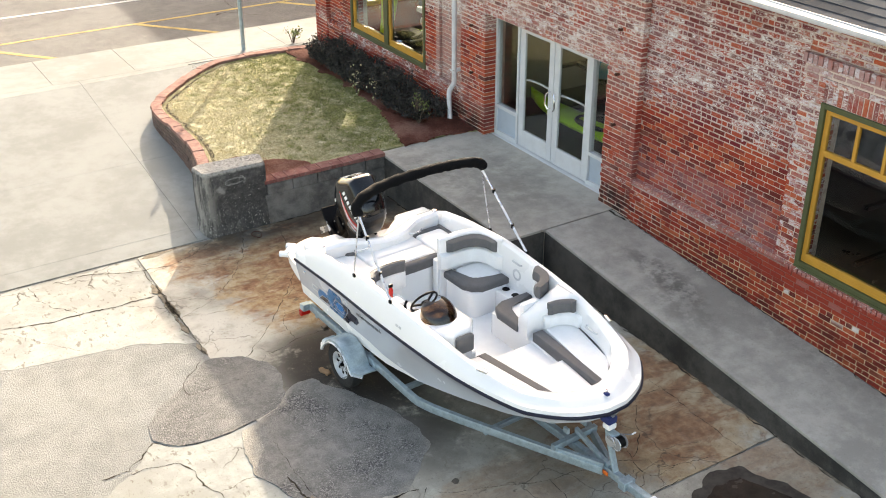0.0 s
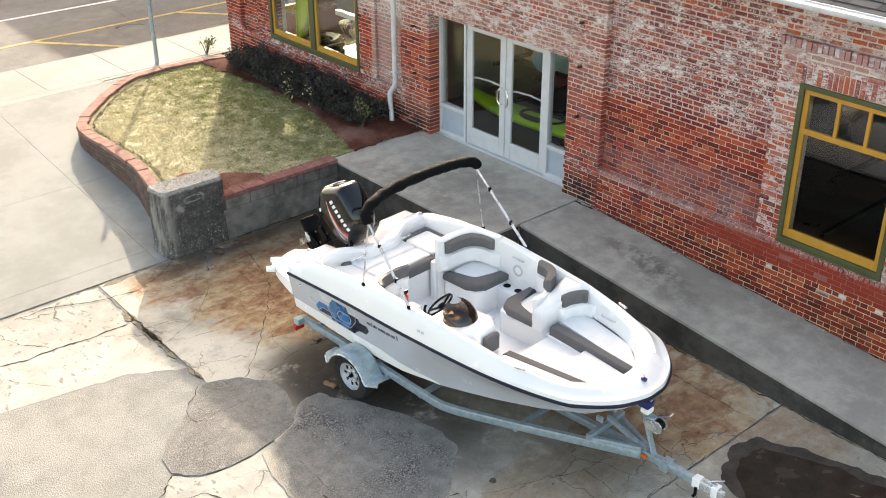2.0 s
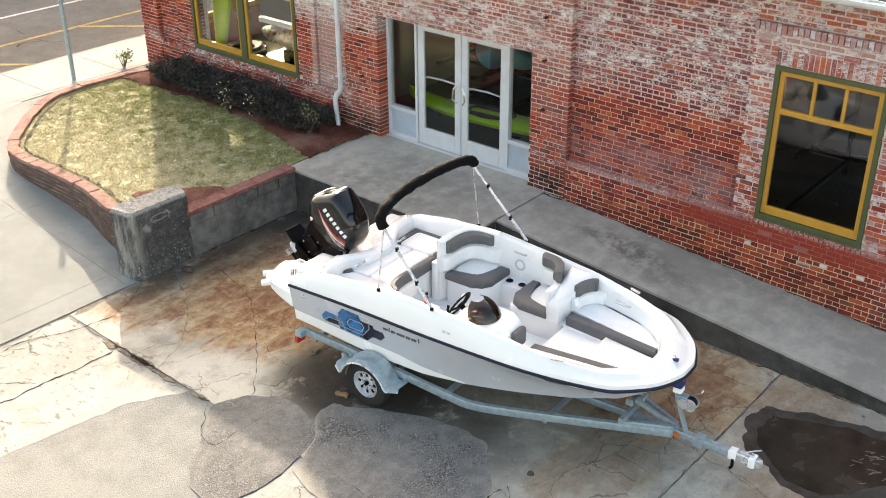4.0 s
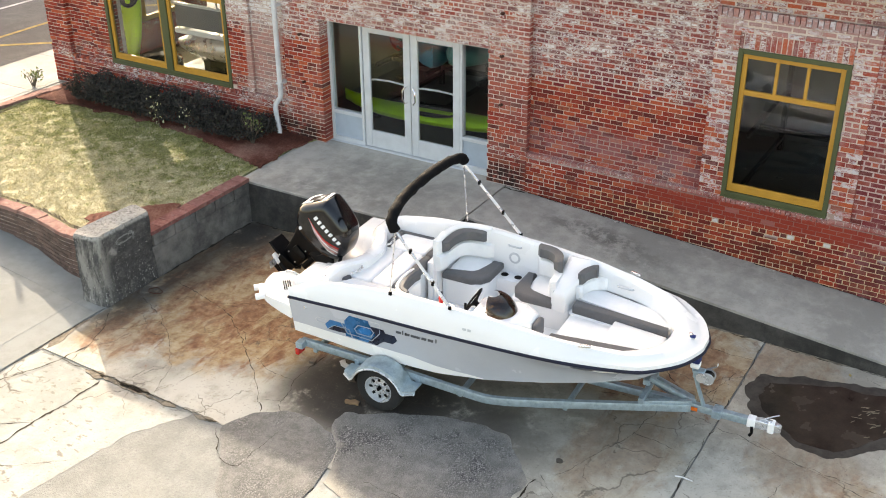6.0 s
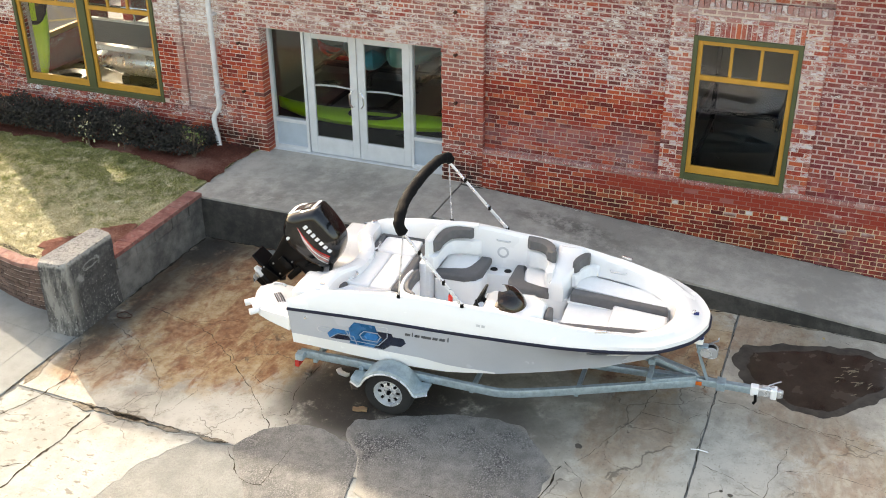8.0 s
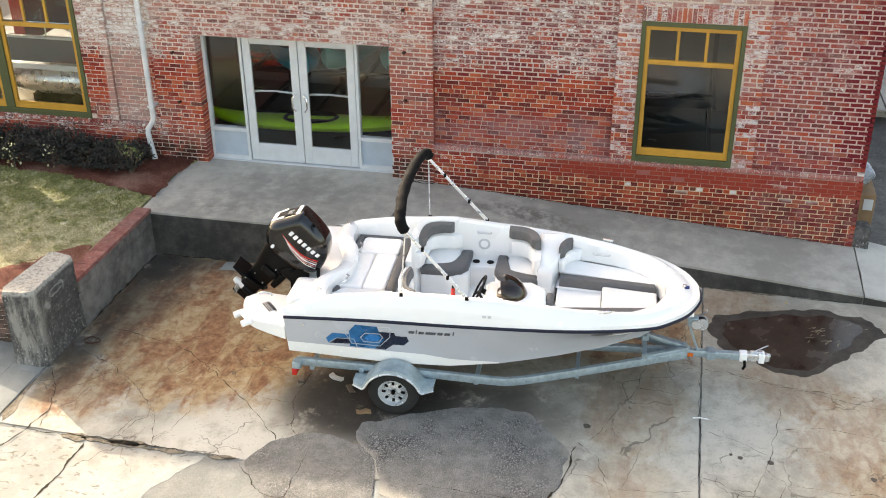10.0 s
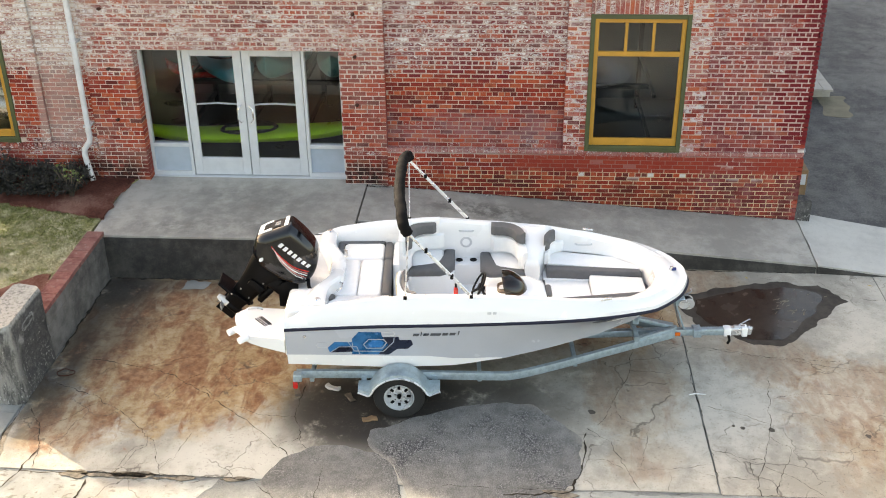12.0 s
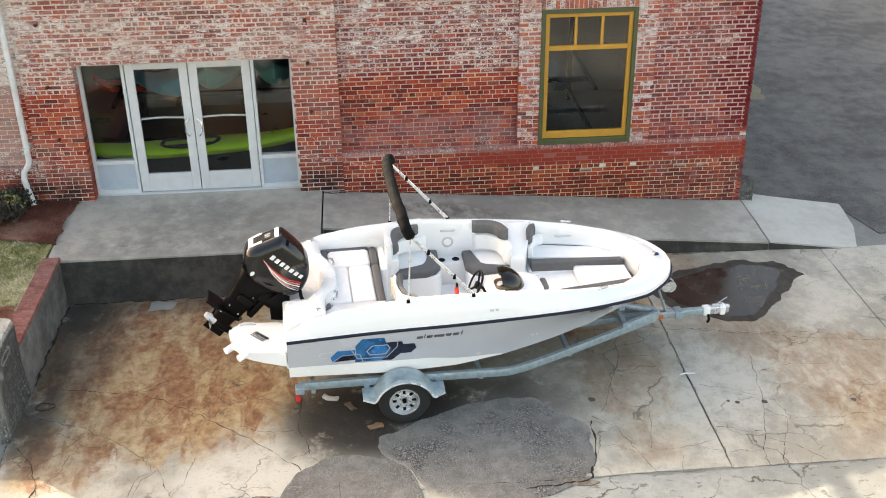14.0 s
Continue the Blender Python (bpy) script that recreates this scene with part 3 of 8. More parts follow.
WHITE_MARK = plain("white_lettering", (0.72, 0.72, 0.72), 0.4, vary=0.05)
COWL_GREY = plain("dark_grey_cowl_trim", (0.02, 0.021, 0.023), 0.2, vary=0.1)
SILVER = plain("silver_trim", (0.62, 0.63, 0.64), 0.25, 0.7, vary=0.08)
CANVAS = plain("black_canvas", (0.0035, 0.0035, 0.0038), 0.8, vary=0.5, scale=20, bump=0.7, fine=40, Specular_IOR_Level=0.15)
ALLOY = plain("brushed_aluminium", (0.78, 0.78, 0.79), 0.28, 0.9, vary=0.05)
CHROME = plain("chrome", (0.85, 0.85, 0.86), 0.08, 1.0, vary=0.03)
GALV = plain("galvanised_steel", (0.34, 0.435, 0.48), 0.38, 0.5, vary=0.2, scale=16)
TYRE = plain("tyre_rubber", (0.015, 0.015, 0.015), 0.85, vary=0.3, scale=20, bump=0.3)
RIM = plain("grey_wheel_steel", (0.60, 0.63, 0.65), 0.3, 0.5, vary=0.12)
RED_LENS = plain("red_lens", (0.55, 0.02, 0.015), 0.2, vary=0.1)
ORANGE = plain("orange_lens", (0.7, 0.14, 0.02), 0.25, vary=0.1)
BLUE = plain("blue_decal", (0.006, 0.125, 0.30), 0.3, vary=0.5, scale=5)
BLUE_BRIGHT = plain("bright_blue_decal", (0.012, 0.20, 0.52), 0.3, vary=0.3, scale=5)
BLUE_DARK = plain("navy_decal", (0.008, 0.012, 0.03), 0.3, vary=0.3)
BLUE_LINE = plain("pale_decal_line", (0.32, 0.36, 0.42), 0.35)
LETTER = plain("dark_grey_lettering", (0.07, 0.075, 0.085), 0.35)
SCRAPE = plain("scraped_paint", (0.21, 0.21, 0.20), 0.8, vary=0.6, scale=30)
PALE_MARK = plain("pale_grey_mark", (0.52, 0.53, 0.54), 0.35)
NAVY = plain("navy_strap", (0.012, 0.025, 0.12), 0.7, vary=0.3)
SMOKE = glass_paint("smoked_acrylic", (0.24, 0.18, 0.13), 1.6)
WOOD = plain("brown_dash", (0.075, 0.048, 0.028), 0.35, vary=0.4, scale=10)
GLASS = glass_paint("window_glass", (0.93, 0.95, 0.94), 1.4)
OLIVE = plain("olive_paint", (0.068, 0.078, 0.030), 0.55, vary=0.15, scale=5)
OCHRE = plain("ochre_paint", (0.51, 0.250, 0.034), 0.5, vary=0.1, scale=5)
DOOR = plain("grey_white_aluminium", (0.60, 0.62, 0.63), 0.4, 0.1, vary=0.06)
DOOR_PANEL = plain("pale_blue_grey_panel", (0.40, 0.47, 0.53), 0.45, vary=0.06)
PIPE = plain("white_downspout", (0.62, 0.63, 0.64), 0.4, 0.1, vary=0.12, scale=8)
GUTTER_IN = plain("blue_grey_gutter", (0.12, 0.19, 0.26), 0.5, vary=0.15)
def shingle_paint():
    n = Nodes("grey_shingle")
    k = n.math("ADD", n.math("MULTIPLY", n.island(), 0.6), n.math("MULTIPLY", n.noise(60, 4, 0.7), 0.4))
    return n.done(n.ramp(k, [(0.1, (0.034, 0.038, 0.045)), (0.5, (0.058, 0.063, 0.071)), (0.9, (0.09, 0.095, 0.102))]), 0.95, Specular_IOR_Level=0.05)


SHINGLE = shingle_paint()
RUST = plain("rusted_iron", (0.07, 0.025, 0.015), 0.9, vary=0.4)
PLASTER = plain("dim_plaster", (0.46, 0.47, 0.45), 0.9, vary=0.12, scale=2)
# wall and floor set near black, so the room's dimness sits in the colour
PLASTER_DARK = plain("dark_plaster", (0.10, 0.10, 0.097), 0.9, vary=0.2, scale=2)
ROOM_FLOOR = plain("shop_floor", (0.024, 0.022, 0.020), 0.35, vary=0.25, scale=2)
PLASTER_PALE = plain("pale_plaster", (0.21, 0.20, 0.165), 0.9, vary=0.08, scale=2)
TAN_FLOOR = plain("tan_floor", (0.105, 0.09, 0.06), 0.35, vary=0.15, scale=2)
CHARCOAL = plain("charcoal_panel", (0.085, 0.088, 0.092), 0.4, vary=0.15, scale=4)
LIME = plain("lime_plastic", (0.50, 0.86, 0.02), 0.35, vary=0.12, scale=3)
CYAN = plain("cyan_plastic", (0.04, 0.30, 0.42), 0.35, vary=0.15, scale=3)
TEAL = plain("teal_plastic", (0.16, 0.42, 0.40), 0.35, vary=0.15, scale=3)
LEAF = leaf_paint("dark_leaf", [(0.0, (0.013, 0.012, 0.011)), (0.5, (0.030, 0.029, 0.023)), (0.8, (0.048, 0.038, 0.035)), (1.0, (0.075, 0.078, 0.045))])
LEAF_PALE = leaf_paint("pale_leaf", [(0.0, (0.30, 0.31, 0.16)), (0.6, (0.60, 0.58, 0.34)), (1.0, (0.80, 0.77, 0.58))])
LEAF_GREEN = leaf_paint("young_leaf", [(0.0, (0.07, 0.10, 0.025)), (0.6, (0.19, 0.25, 0.07)), (1.0, (0.42, 0.45, 0.17))])
TWIG = plain("grey_twig", (0.13, 0.10, 0.075), 0.9, vary=0.3)
CARDBOARD = plain("cardboard", (0.26, 0.16, 0.085), 0.85, vary=0.2)
PLASTIC_BAG = plain("clear_plastic_bag", (0.30, 0.34, 0.39), 0.25, vary=0.2, scale=20)


def soil_paint(name, stops):
    n = Nodes(name)
    k = n.math("ADD", n.math("MULTIPLY", n.noise(1.1, 6, 0.65), 0.65), n.math("MULTIPLY", n.noise(35, 4, 0.7), 0.35))
    n.bump(n.noise(50, 4, 0.7), 0.6, 0.008)
    return n.done(n.ramp(k, stops), 0.95, Specular_IOR_Level=0.15)


def turf_paint():
    n = Nodes("thatch")
    k = n.math("ADD", n.math("MULTIPLY", n.noise(3.2, 7, 0.75), 0.5), n.math("MULTIPLY", n.noise(30, 5, 0.75), 0.5))
    dry = n.ramp(k, [(0.36, (0.22, 0.195, 0.105)), (0.5, (0.46, 0.415, 0.27)), (0.64, (0.72, 0.68, 0.51))])
    green = n.ramp(k, [(0.36, (0.075, 0.085, 0.025)), (0.5, (0.20, 0.20, 0.07)), (0.64, (0.42, 0.39, 0.17))])
    # dry to green towards the hedge; also paints the shaded half darker
    where = n.math("ADD", n.noise(5.0, 6, 0.7), n.math("MULTIPLY", n.math("SUBTRACT", n.axis(0), 7.0), 0.085))
    n.bump(n.noise(60, 4, 0.7), 0.5, 0.006)
    return n.done(n.mix(n.range(where, 0.40, 0.64, 0.1, 0.9), dry, green), 0.95)


# near-black brown that paints the shaded inner edge of the coping
COPING_SHADE = soil_paint("coping_shade_dark", [(0.35, (0.018, 0.014, 0.011)), (0.5, (0.042, 0.031, 0.024)), (0.65, (0.09, 0.07, 0.05))])
MULCH = soil_paint("red_mulch", [(0.35, (0.065, 0.026, 0.018)), (0.5, (0.17, 0.062, 0.044)), (0.65, (0.34, 0.19, 0.145))])


def grass_paint():
    n = Nodes("dry_grass")
    # blades green the same way, with the wall's shade in their colour
    green = n.math("ADD", n.noise(4.0, 5, 0.65), n.math("MULTIPLY", n.math("SUBTRACT", n.axis(0), 7.0), 0.085))
    col = n.mix(n.range(green, 0.44, 0.60, 0.05, 0.9), n.ramp(n.island(), [(0.0, (0.32, 0.285, 0.16)), (0.5, (0.56, 0.51, 0.33)), (1.0, (0.78, 0.73, 0.54))]),
                n.ramp(n.island(), [(0.0, (0.08, 0.11, 0.025)), (0.6, (0.205, 0.235, 0.062)), (1.0, (0.40, 0.40, 0.15))]))
    m = n.done(col, 0.85)
    # thin blades let light through
    lit = n.t.nodes.new("ShaderNodeBsdfTranslucent")
    n.t.links.new(col, lit.inputs[0])
    both = n.t.nodes.new("ShaderNodeMixShader")
    both.inputs[0].default_value = 0.5
    n.t.links.new(n.bsdf.outputs[0], both.inputs[1])
    n.t.links.new(lit.outputs[0], both.inputs[2])
    n.t.links.new(both.outputs[0], n.t.nodes["Material Output"].inputs["Surface"])
    return m


TURF = turf_paint()
GRASS = grass_paint()
def damp_paint():
    """Soaked concrete, darkest in the middle, with a ragged drying rim."""
    n = Nodes("damp_concrete")
    k = n.noise(5, 8, 0.7)
    col = n.mix(n.range(k, 0.35, 0.65), (0.040, 0.034, 0.029), (0.078, 0.068, 0.058))
    return n.done(col, n.range(k, 0.3, 0.7, 0.6, 0.85), Specular_IOR_Level=0.1)


WET = damp_paint()
WATER = plain("standing_water", (0.034, 0.027, 0.021), 0.2, vary=0.5, scale=3, Specular_IOR_Level=0.26)


# ---- ground ----
def rise(y):
    """The ground's height: level yard, then up to the street."""
    return 0.0 if y < 14.25 else min(0.68, (y - 14.25) * 0.68 / 6.1)


ys = [-900, -100, -20, 0, 8, 14.25, 16, 18, 20.35, 22.2, 22.24, 40, 120, 900]
xs = [-900, -100, -20, 0, 9, 20, 100, 900]
bm = bmesh.new()
add_loft(bm, [[(x, y, rise(y) - (0.07 if y > 22.21 else 0.0)) for x in xs] for y in ys])
bmesh.ops.recalc_face_normals(bm, faces=bm.faces)
ground = tagged(part("ground", bm, ASPHALT, smooth=False), "worn light grey asphalt ground of the yard", "ground", kind="structure")
if ground.data.polygons[0].normal.z < 0:
    ground.data.flip_normals()

road = tagged(part("road", prism([(-60, 22.3), (60, 22.3), (60, 36), (-60, 36)], 0.60, 0.618), ROADWAY, smooth=False), "sun-bleached grey asphalt street with yellow lines", "road", kind="structure")


def stripe(name, a, b, w, z, material, parent, label=""):
    a, b = Vector(a), Vector(b)
    s = Vector((-(b - a).y, (b - a).x)).normalized() * w / 2
    return part(name, prism([tuple(a - s), tuple(b - s), tuple(b + s), tuple(a + s)], z - 0.002, z + 0.003), material, parent, label, smooth=False)


stripe("yellow_line", (-20, 24.2), (30, 23.95), 0.10, 0.62, YELLOW, road, "long yellow parking line")
for x in (-0.35, 3.16, 6.66, 10.17, 13.67):
    stripe("stall_line", (x, 24.05), (x + 1.44, 22.34), 0.12, 0.62, YELLOW, road, "angled yellow stall line")
stripe("white_line", (-20, 26.85), (30, 25.45), 0.10, 0.62, WHITE_LINE, road, "faded white lane line")


def crack(points, width, z, parent, seed, name="crack"):
    """A jagged dark crack along a broken line."""
    width = width * 0.66
    rnd = random.Random(seed)
    p = [Vector(points[0])]
    for a, b in zip(points, points[1:]):
        a, b = Vector(a), Vector(b)
        k = max(2, int((b - a).length / 0.035))
        s = Vector((-(b - a).y, (b - a).x)).normalized()
        for j in range(1, k + 1):
            p.append(a + (b - a) * j / k + s * (0.035 * noise.noise(Vector(((a + (b - a) * j / k).x * 6, (a + (b - a) * j / k).y * 6, seed))) + rnd.uniform(-0.009, 0.009) if j < k else 0))
    bm = bmesh.new()
    rows = []
    for i, q in enumerate(p):
        d = p[min(i + 1, len(p) - 1)] - p[max(i - 1, 0)]
        s = Vector((-d.y, d.x)).normalized()
        w = width * (0.22 + 1.5 * abs(noise.noise(Vector((q.x * 5, q.y * 5, seed)))) + 1.6 * max(0.0, noise.noise(Vector((q.x * 13, q.y * 13, seed + 5))))) * (0.35 if i in (0, len(p) - 1) else 1.0)
        zz = z(q.y) if callable(z) else z
        rows.append([(q.x - s.x * w / 2, q.y - s.y * w / 2, zz), (q.x + s.x * w / 2, q.y + s.y * w / 2, zz)])
    add_loft(bm, rows)
    bmesh.ops.recalc_face_normals(bm, faces=bm.faces)
    if sum(f.normal.z for f in bm.faces) < 0:
        bmesh.ops.reverse_faces(bm, faces=bm.faces)
    return part(name, bm, CRACK, parent, smooth=False)


for k, pts in enumerate(([(8.46, 23.73), (8.62, 23.84), (8.8, 23.86), (9.04, 23.73), (9.13, 23.46), (9.3, 23.3)], [(9.18, 25.4), (9.1, 24.6), (9.06, 24.27), (9.09, 23.56)])):
    crack(pts, 0.06 if k == 0 else 0.02, 0.6235, road, 150 + k, "tar_seam")

# sidewalk and driveway, slab by slab
sidewalk = root("sidewalk", pose(0, 0, 0), "pale concrete sidewalk slabs along the street", "sidewalk", kind="structure")
for i in range(-5, 9):
    x0 = 2.35 + i * 1.62
    part("concrete_slab", prism([(x0 + 0.003, 20.62 - 0.02 * i), (x0 + 1.617, 20.60 - 0.02 * i), (x0 + 1.617, 22.28 - 0.03 * i), (x0 + 0.003, 22.31 - 0.03 * i)], 0.55, 0.694, 0.003, 1), DRIVE, sidewalk, smooth=False)
driveway = root("driveway", pose(0, 0, 0), "pale concrete driveway slabs rising to the street", "driveway", kind="structure")
for x0, x1 in ((-9, -5.5), (-5.5, -2), (-2, 1.0), (1.0, 4.45), (4.45, 6.6)):
    for y0, y1 in ((14.27, 14.66), (14.66, 17.0), (17.0, 20.35), (20.35, 20.75)):
        xm = 5.5 if y0 < 16 else 6.6
        part("concrete_slab", prism([(x0 + 0.0015, y0 + 0.0015), (min(x1, xm) - 0.0015, y0 + 0.0015), (min(x1, xm) - 0.0015, y1 - 0.0015), (x0 + 0.0015, y1 - 0.0015)],
                                    lambda x, y: rise(y) - 0.1, lambda x, y: rise(y) + 0.012, 0.002, 1), DRIVE, driveway, smooth=False)

part("concrete_slab", prism([(6.603, 20.44), (9.6, 20.44), (9.6, 20.75), (6.603, 20.75)], 0.5, 0.690, 0.002, 1), DRIVE, driveway, smooth=False)

# yard slabs
yard = root("yard", pose(0, 0, 0), "cracked and rust-stained concrete yard with asphalt patches", "yard", kind="structure")
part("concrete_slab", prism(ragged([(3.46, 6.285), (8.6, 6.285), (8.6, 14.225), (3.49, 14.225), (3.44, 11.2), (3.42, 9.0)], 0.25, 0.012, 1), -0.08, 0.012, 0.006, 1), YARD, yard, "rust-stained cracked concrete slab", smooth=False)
part("concrete_slab", prism(ragged([(3.44, 3.4), (8.6, 3.4), (8.6, 6.262), (3.44, 6.262)], 0.25, 0.010, 2), -0.08, 0.010, 0.006, 1), YARD_B, yard, smooth=False)
part("concrete_slab", prism(ragged([(3.44, -1.5), (8.2, -1.5), (8.2, 3.38), (3.44, 3.38)], 0.25, 0.010, 3), -0.08, 0.009, 0.006, 1), YARD_B, yard, smooth=False)
part("concrete_slab", prism(ragged([(-4.5, 12.5), (1.1, 12.24), (2.06, 12.1), (2.8, 11.93), (3.40, 11.6), (3.46, 14.225), (-4.5, 14.225)], 0.06, 0.06, 4), -0.08, 0.0025), YARD_C, yard, "pale broken concrete slab", smooth=False)
part("concrete_slab", prism(ragged([(-1.0, 2.0), (3.41, 2.0), (3.41, 9.62), (3.0, 9.58), (2.55, 9.64), (2.27, 9.86), (1.9, 9.5), (1.15, 8.9), (0.3, 6.5)], 0.06, 0.06, 5), -0.08, 0.0025), YARD_C, yard, smooth=False)
part("asphalt_patch", prism(ragged([(3.42, 7.87), (3.49, 7.79), (3.72, 7.72), (4.05, 7.68), (4.32, 7.68), (4.63, 7.97), (4.88, 8.22), (4.95, 8.52), (4.90, 8.88), (4.62, 9.55), (4.40, 9.92), (4.33, 10.08), (4.15, 10.1), (3.98, 9.98), (3.72, 9.72), (3.2, 9.55), (3.02, 8.8), (3.2, 8.3)], 0.05, 0.05, 6), -0.05, 0.0145), PATCH, yard, "coarse dark asphalt patch", smooth=False)
part("asphalt_patch", prism(ragged([(2.30, 9.92), (2.50, 9.68), (2.68, 9.60), (3.15, 9.60), (3.72, 9.73), (3.95, 9.97), (4.07, 10.34), (4.02, 10.68), (3.80, 10.98), (3.40, 11.15), (3.12, 10.90), (2.84, 10.68), (2.55, 10.48), (2.32, 10.2)], 0.05, 0.045, 7), -0.05, 0.0135), PATCH_OLD, yard, "coarse grey asphalt patch", smooth=False)
Z1 = 0.0155
# by the stern
for k, (w, pts) in enumerate([
        (0.014, [(5.64, 13.91), (5.55, 13.51), (5.44, 13.02), (5.32, 12.69), (5.11, 12.36), (4.83, 12.02), (4.57, 11.69), (4.23, 11.30), (3.97, 11.04), (3.83, 10.93)]),
        (0.012, [(5.06, 14.01), (4.86, 13.50), (4.46, 12.93), (4.14, 12.63), (4.00, 12.48), (3.54, 12.29), (3.33, 12.23)]),
        (0.010, [(3.44, 12.77), (3.61, 12.68), (3.84, 12.64), (4.00, 12.48)]),
        (0.007, [(3.50, 12.29), (3.79, 12.17), (4.18, 12.10)]),
        (0.009, [(5.11, 12.36), (5.07, 12.18), (4.90, 12.05)]),
        (0.014, [(5.16, 10.95), (4.90, 10.98), (4.54, 10.98), (4.23, 10.86), (4.09, 10.83), (3.96, 10.71)])]):
    crack(pts, w, Z1, yard, k)
for k, (w, pts) in enumerate([
        (0.009, [(5.13, 14.2), (5.04, 13.93)]),
        (0.007, [(5.18, 12.45), (5.33, 12.31), (5.48, 12.17), (5.63, 12.02)]),
        (0.009, [(3.58, 12.3), (3.67, 12.24), (3.73, 12.19)]),
        (0.007, [(5.18, 12.45), (4.94, 12.56), (4.83, 12.63)]),
        (0.009, [(4.32, 14.17), (4.38, 14.03), (4.2, 13.86), (4.28, 13.73), (4.46, 13.56), (4.63, 13.45), (4.79, 13.3)]),
        (0.011, [(4.59, 14.15), (4.33, 13.97), (4.17, 13.87), (3.87, 13.76), (3.49, 13.7)]),
        (0.008, [(4.14, 12.61), (3.94, 12.55), (3.89, 12.67), (3.74, 12.72), (3.55, 12.76), (3.44, 12.77)])]):
    crack(pts, w, Z1, yard, 130 + k)
for k, (w, pts) in enumerate([
        (0.007, [(4.72, 11.74), (4.56, 11.42), (4.54, 10.98)]),
        (0.008, [(4.03, 11.06), (4.12, 10.89), (4.23, 10.86)]),
        (0.007, [(4.81, 12.56), (4.99, 12.48), (5.14, 12.43)]),
        (0.008, [(5.44, 13.02), (5.75, 12.5), (6.0, 11.6)]),
        (0.020, [(2.23, 14.11), (2.71, 14.11), (3.09, 13.92), (3.40, 13.81), (3.64, 13.77), (3.88, 13.74)])]):
    crack(pts, w, Z1, yard, 20 + k)
# under the bow and the tongue
for k, (w, pts) in enumerate([
        (0.008, [(3.79, 7.11), (3.81, 6.75), (3.87, 6.48), (3.93, 6.32)]),
        (0.010, [(4.49, 7.61), (4.28, 7.38), (3.79, 7.22), (3.39, 7.09)]),
        (0.008, [(3.94, 7.66), (3.93, 7.42), (3.79, 7.26)]),
        (0.007, [(4.57, 6.90), (4.26, 6.95), (3.81, 7.08)]),
        (0.010, [(6.28, 6.94), (5.63, 7.02), (5.16, 7.22), (4.76, 7.36), (4.55, 7.50)]),
        (0.006, [(5.04, 7.28), (4.68, 7.21), (4.57, 6.90)]),
        (0.006, [(3.76, 6.76), (3.42, 6.82)])]):
    crack(pts, w, Z1, yard, 30 + k)
for k, (w, pts) in enumerate([
        (0.009, [(6.28, 7.42), (6.31, 6.97), (6.32, 6.59), (6.20, 6.17), (6.22, 5.98), (6.13, 5.75), (6.07, 5.39), (6.02, 5.04), (5.98, 4.39)]),
        (0.030, [(4.40, 7.62), (3.99, 7.66), (3.61, 7.75), (3.39, 7.85), (3.35, 8.07), (3.31, 8.55)]),
        (0.008, [(5.87, 6.36), (5.61, 6.55), (5.65, 6.82), (5.67, 7.03)])]):
    crack(pts, w, Z1 + 0.003, yard, 40 + k)
for k, (w, pts) in enumerate([
        (0.012, [(7.80, 7.9), (7.80, 7.55), (7.79, 7.22), (7.78, 6.83), (7.78, 6.29)]),
        (0.012, [(7.42, 7.67), (7.28, 7.50), (7.13, 7.34), (7.03, 7.16), (6.86, 6.98), (6.73, 6.87), (6.64, 6.83)]),
        (0.009, [(7.42, 7.67), (7.54, 7.67), (7.69, 7.66), (7.84, 7.59), (8.02, 7.46), (8.23, 7.24)]),
        (0.012, [(6.46, 6.88), (6.62, 6.80), (6.77, 6.71), (6.80, 6.58), (6.95, 6.49), (7.12, 6.44), (7.22, 6.41), (7.43, 6.39), (7.54, 6.30)]),
        (0.011, [(6.70, 7.00), (6.64, 6.83), (6.59, 6.69), (6.60, 6.56), (6.49, 6.46), (6.42, 6.42), (6.36, 6.46)])]):
    crack(pts, w, Z1 + 0.002, yard, 140 + k)
for k, (w, pts) in enumerate([
        (0.010, [(6.60, 6.56), (6.62, 6.49), (6.73, 6.46), (6.88, 6.48), (6.95, 6.49)]),
        (0.009, [(6.66, 6.47), (6.67, 6.39), (6.66, 6.28)]),
        (0.008, [(6.56, 6.66), (6.45, 6.63), (6.41, 6.59)]),
        (0.008, [(7.14, 6.59), (7.09, 6.49), (7.12, 6.44), (7.09, 6.31)]),
        (0.010, [(6.21, 7.67), (6.25, 7.52), (6.29, 7.40), (6.46, 6.88)])]):
    crack(pts, w, Z1 + 0.002, yard, 160 + k)
# the next slab
for k, (w, pts) in enumerate([
        (0.011, [(4.15, 6.28), (4.10, 6.04), (4.03, 5.87), (4.01, 5.71)]),
        (0.011, [(4.01, 5.87), (3.90, 5.71), (3.77, 5.50), (3.58, 5.32), (3.46, 5.20)]),
        (0.012, [(5.63, 5.35), (5.16, 5.42), (4.65, 5.52), (4.18, 5.66), (3.78, 5.80), (3.55, 5.88), (3.41, 5.84)]),
        (0.008, [(4.98, 6.20), (4.87, 5.88), (4.68, 5.54)]),
        (0.009, [(4.44, 5.58), (4.31, 5.48), (4.25, 5.38), (4.11, 5.41), (3.77, 5.58), (3.44, 5.71)]),
        (0.007, [(3.83, 6.50), (3.70, 6.28), (3.68, 5.97), (3.69, 5.83)]),
        (0.007, [(3.99, 5.88), (3.79, 5.88), (3.64, 5.86)])]):
    crack(pts, w, Z1, yard, 50 + k)
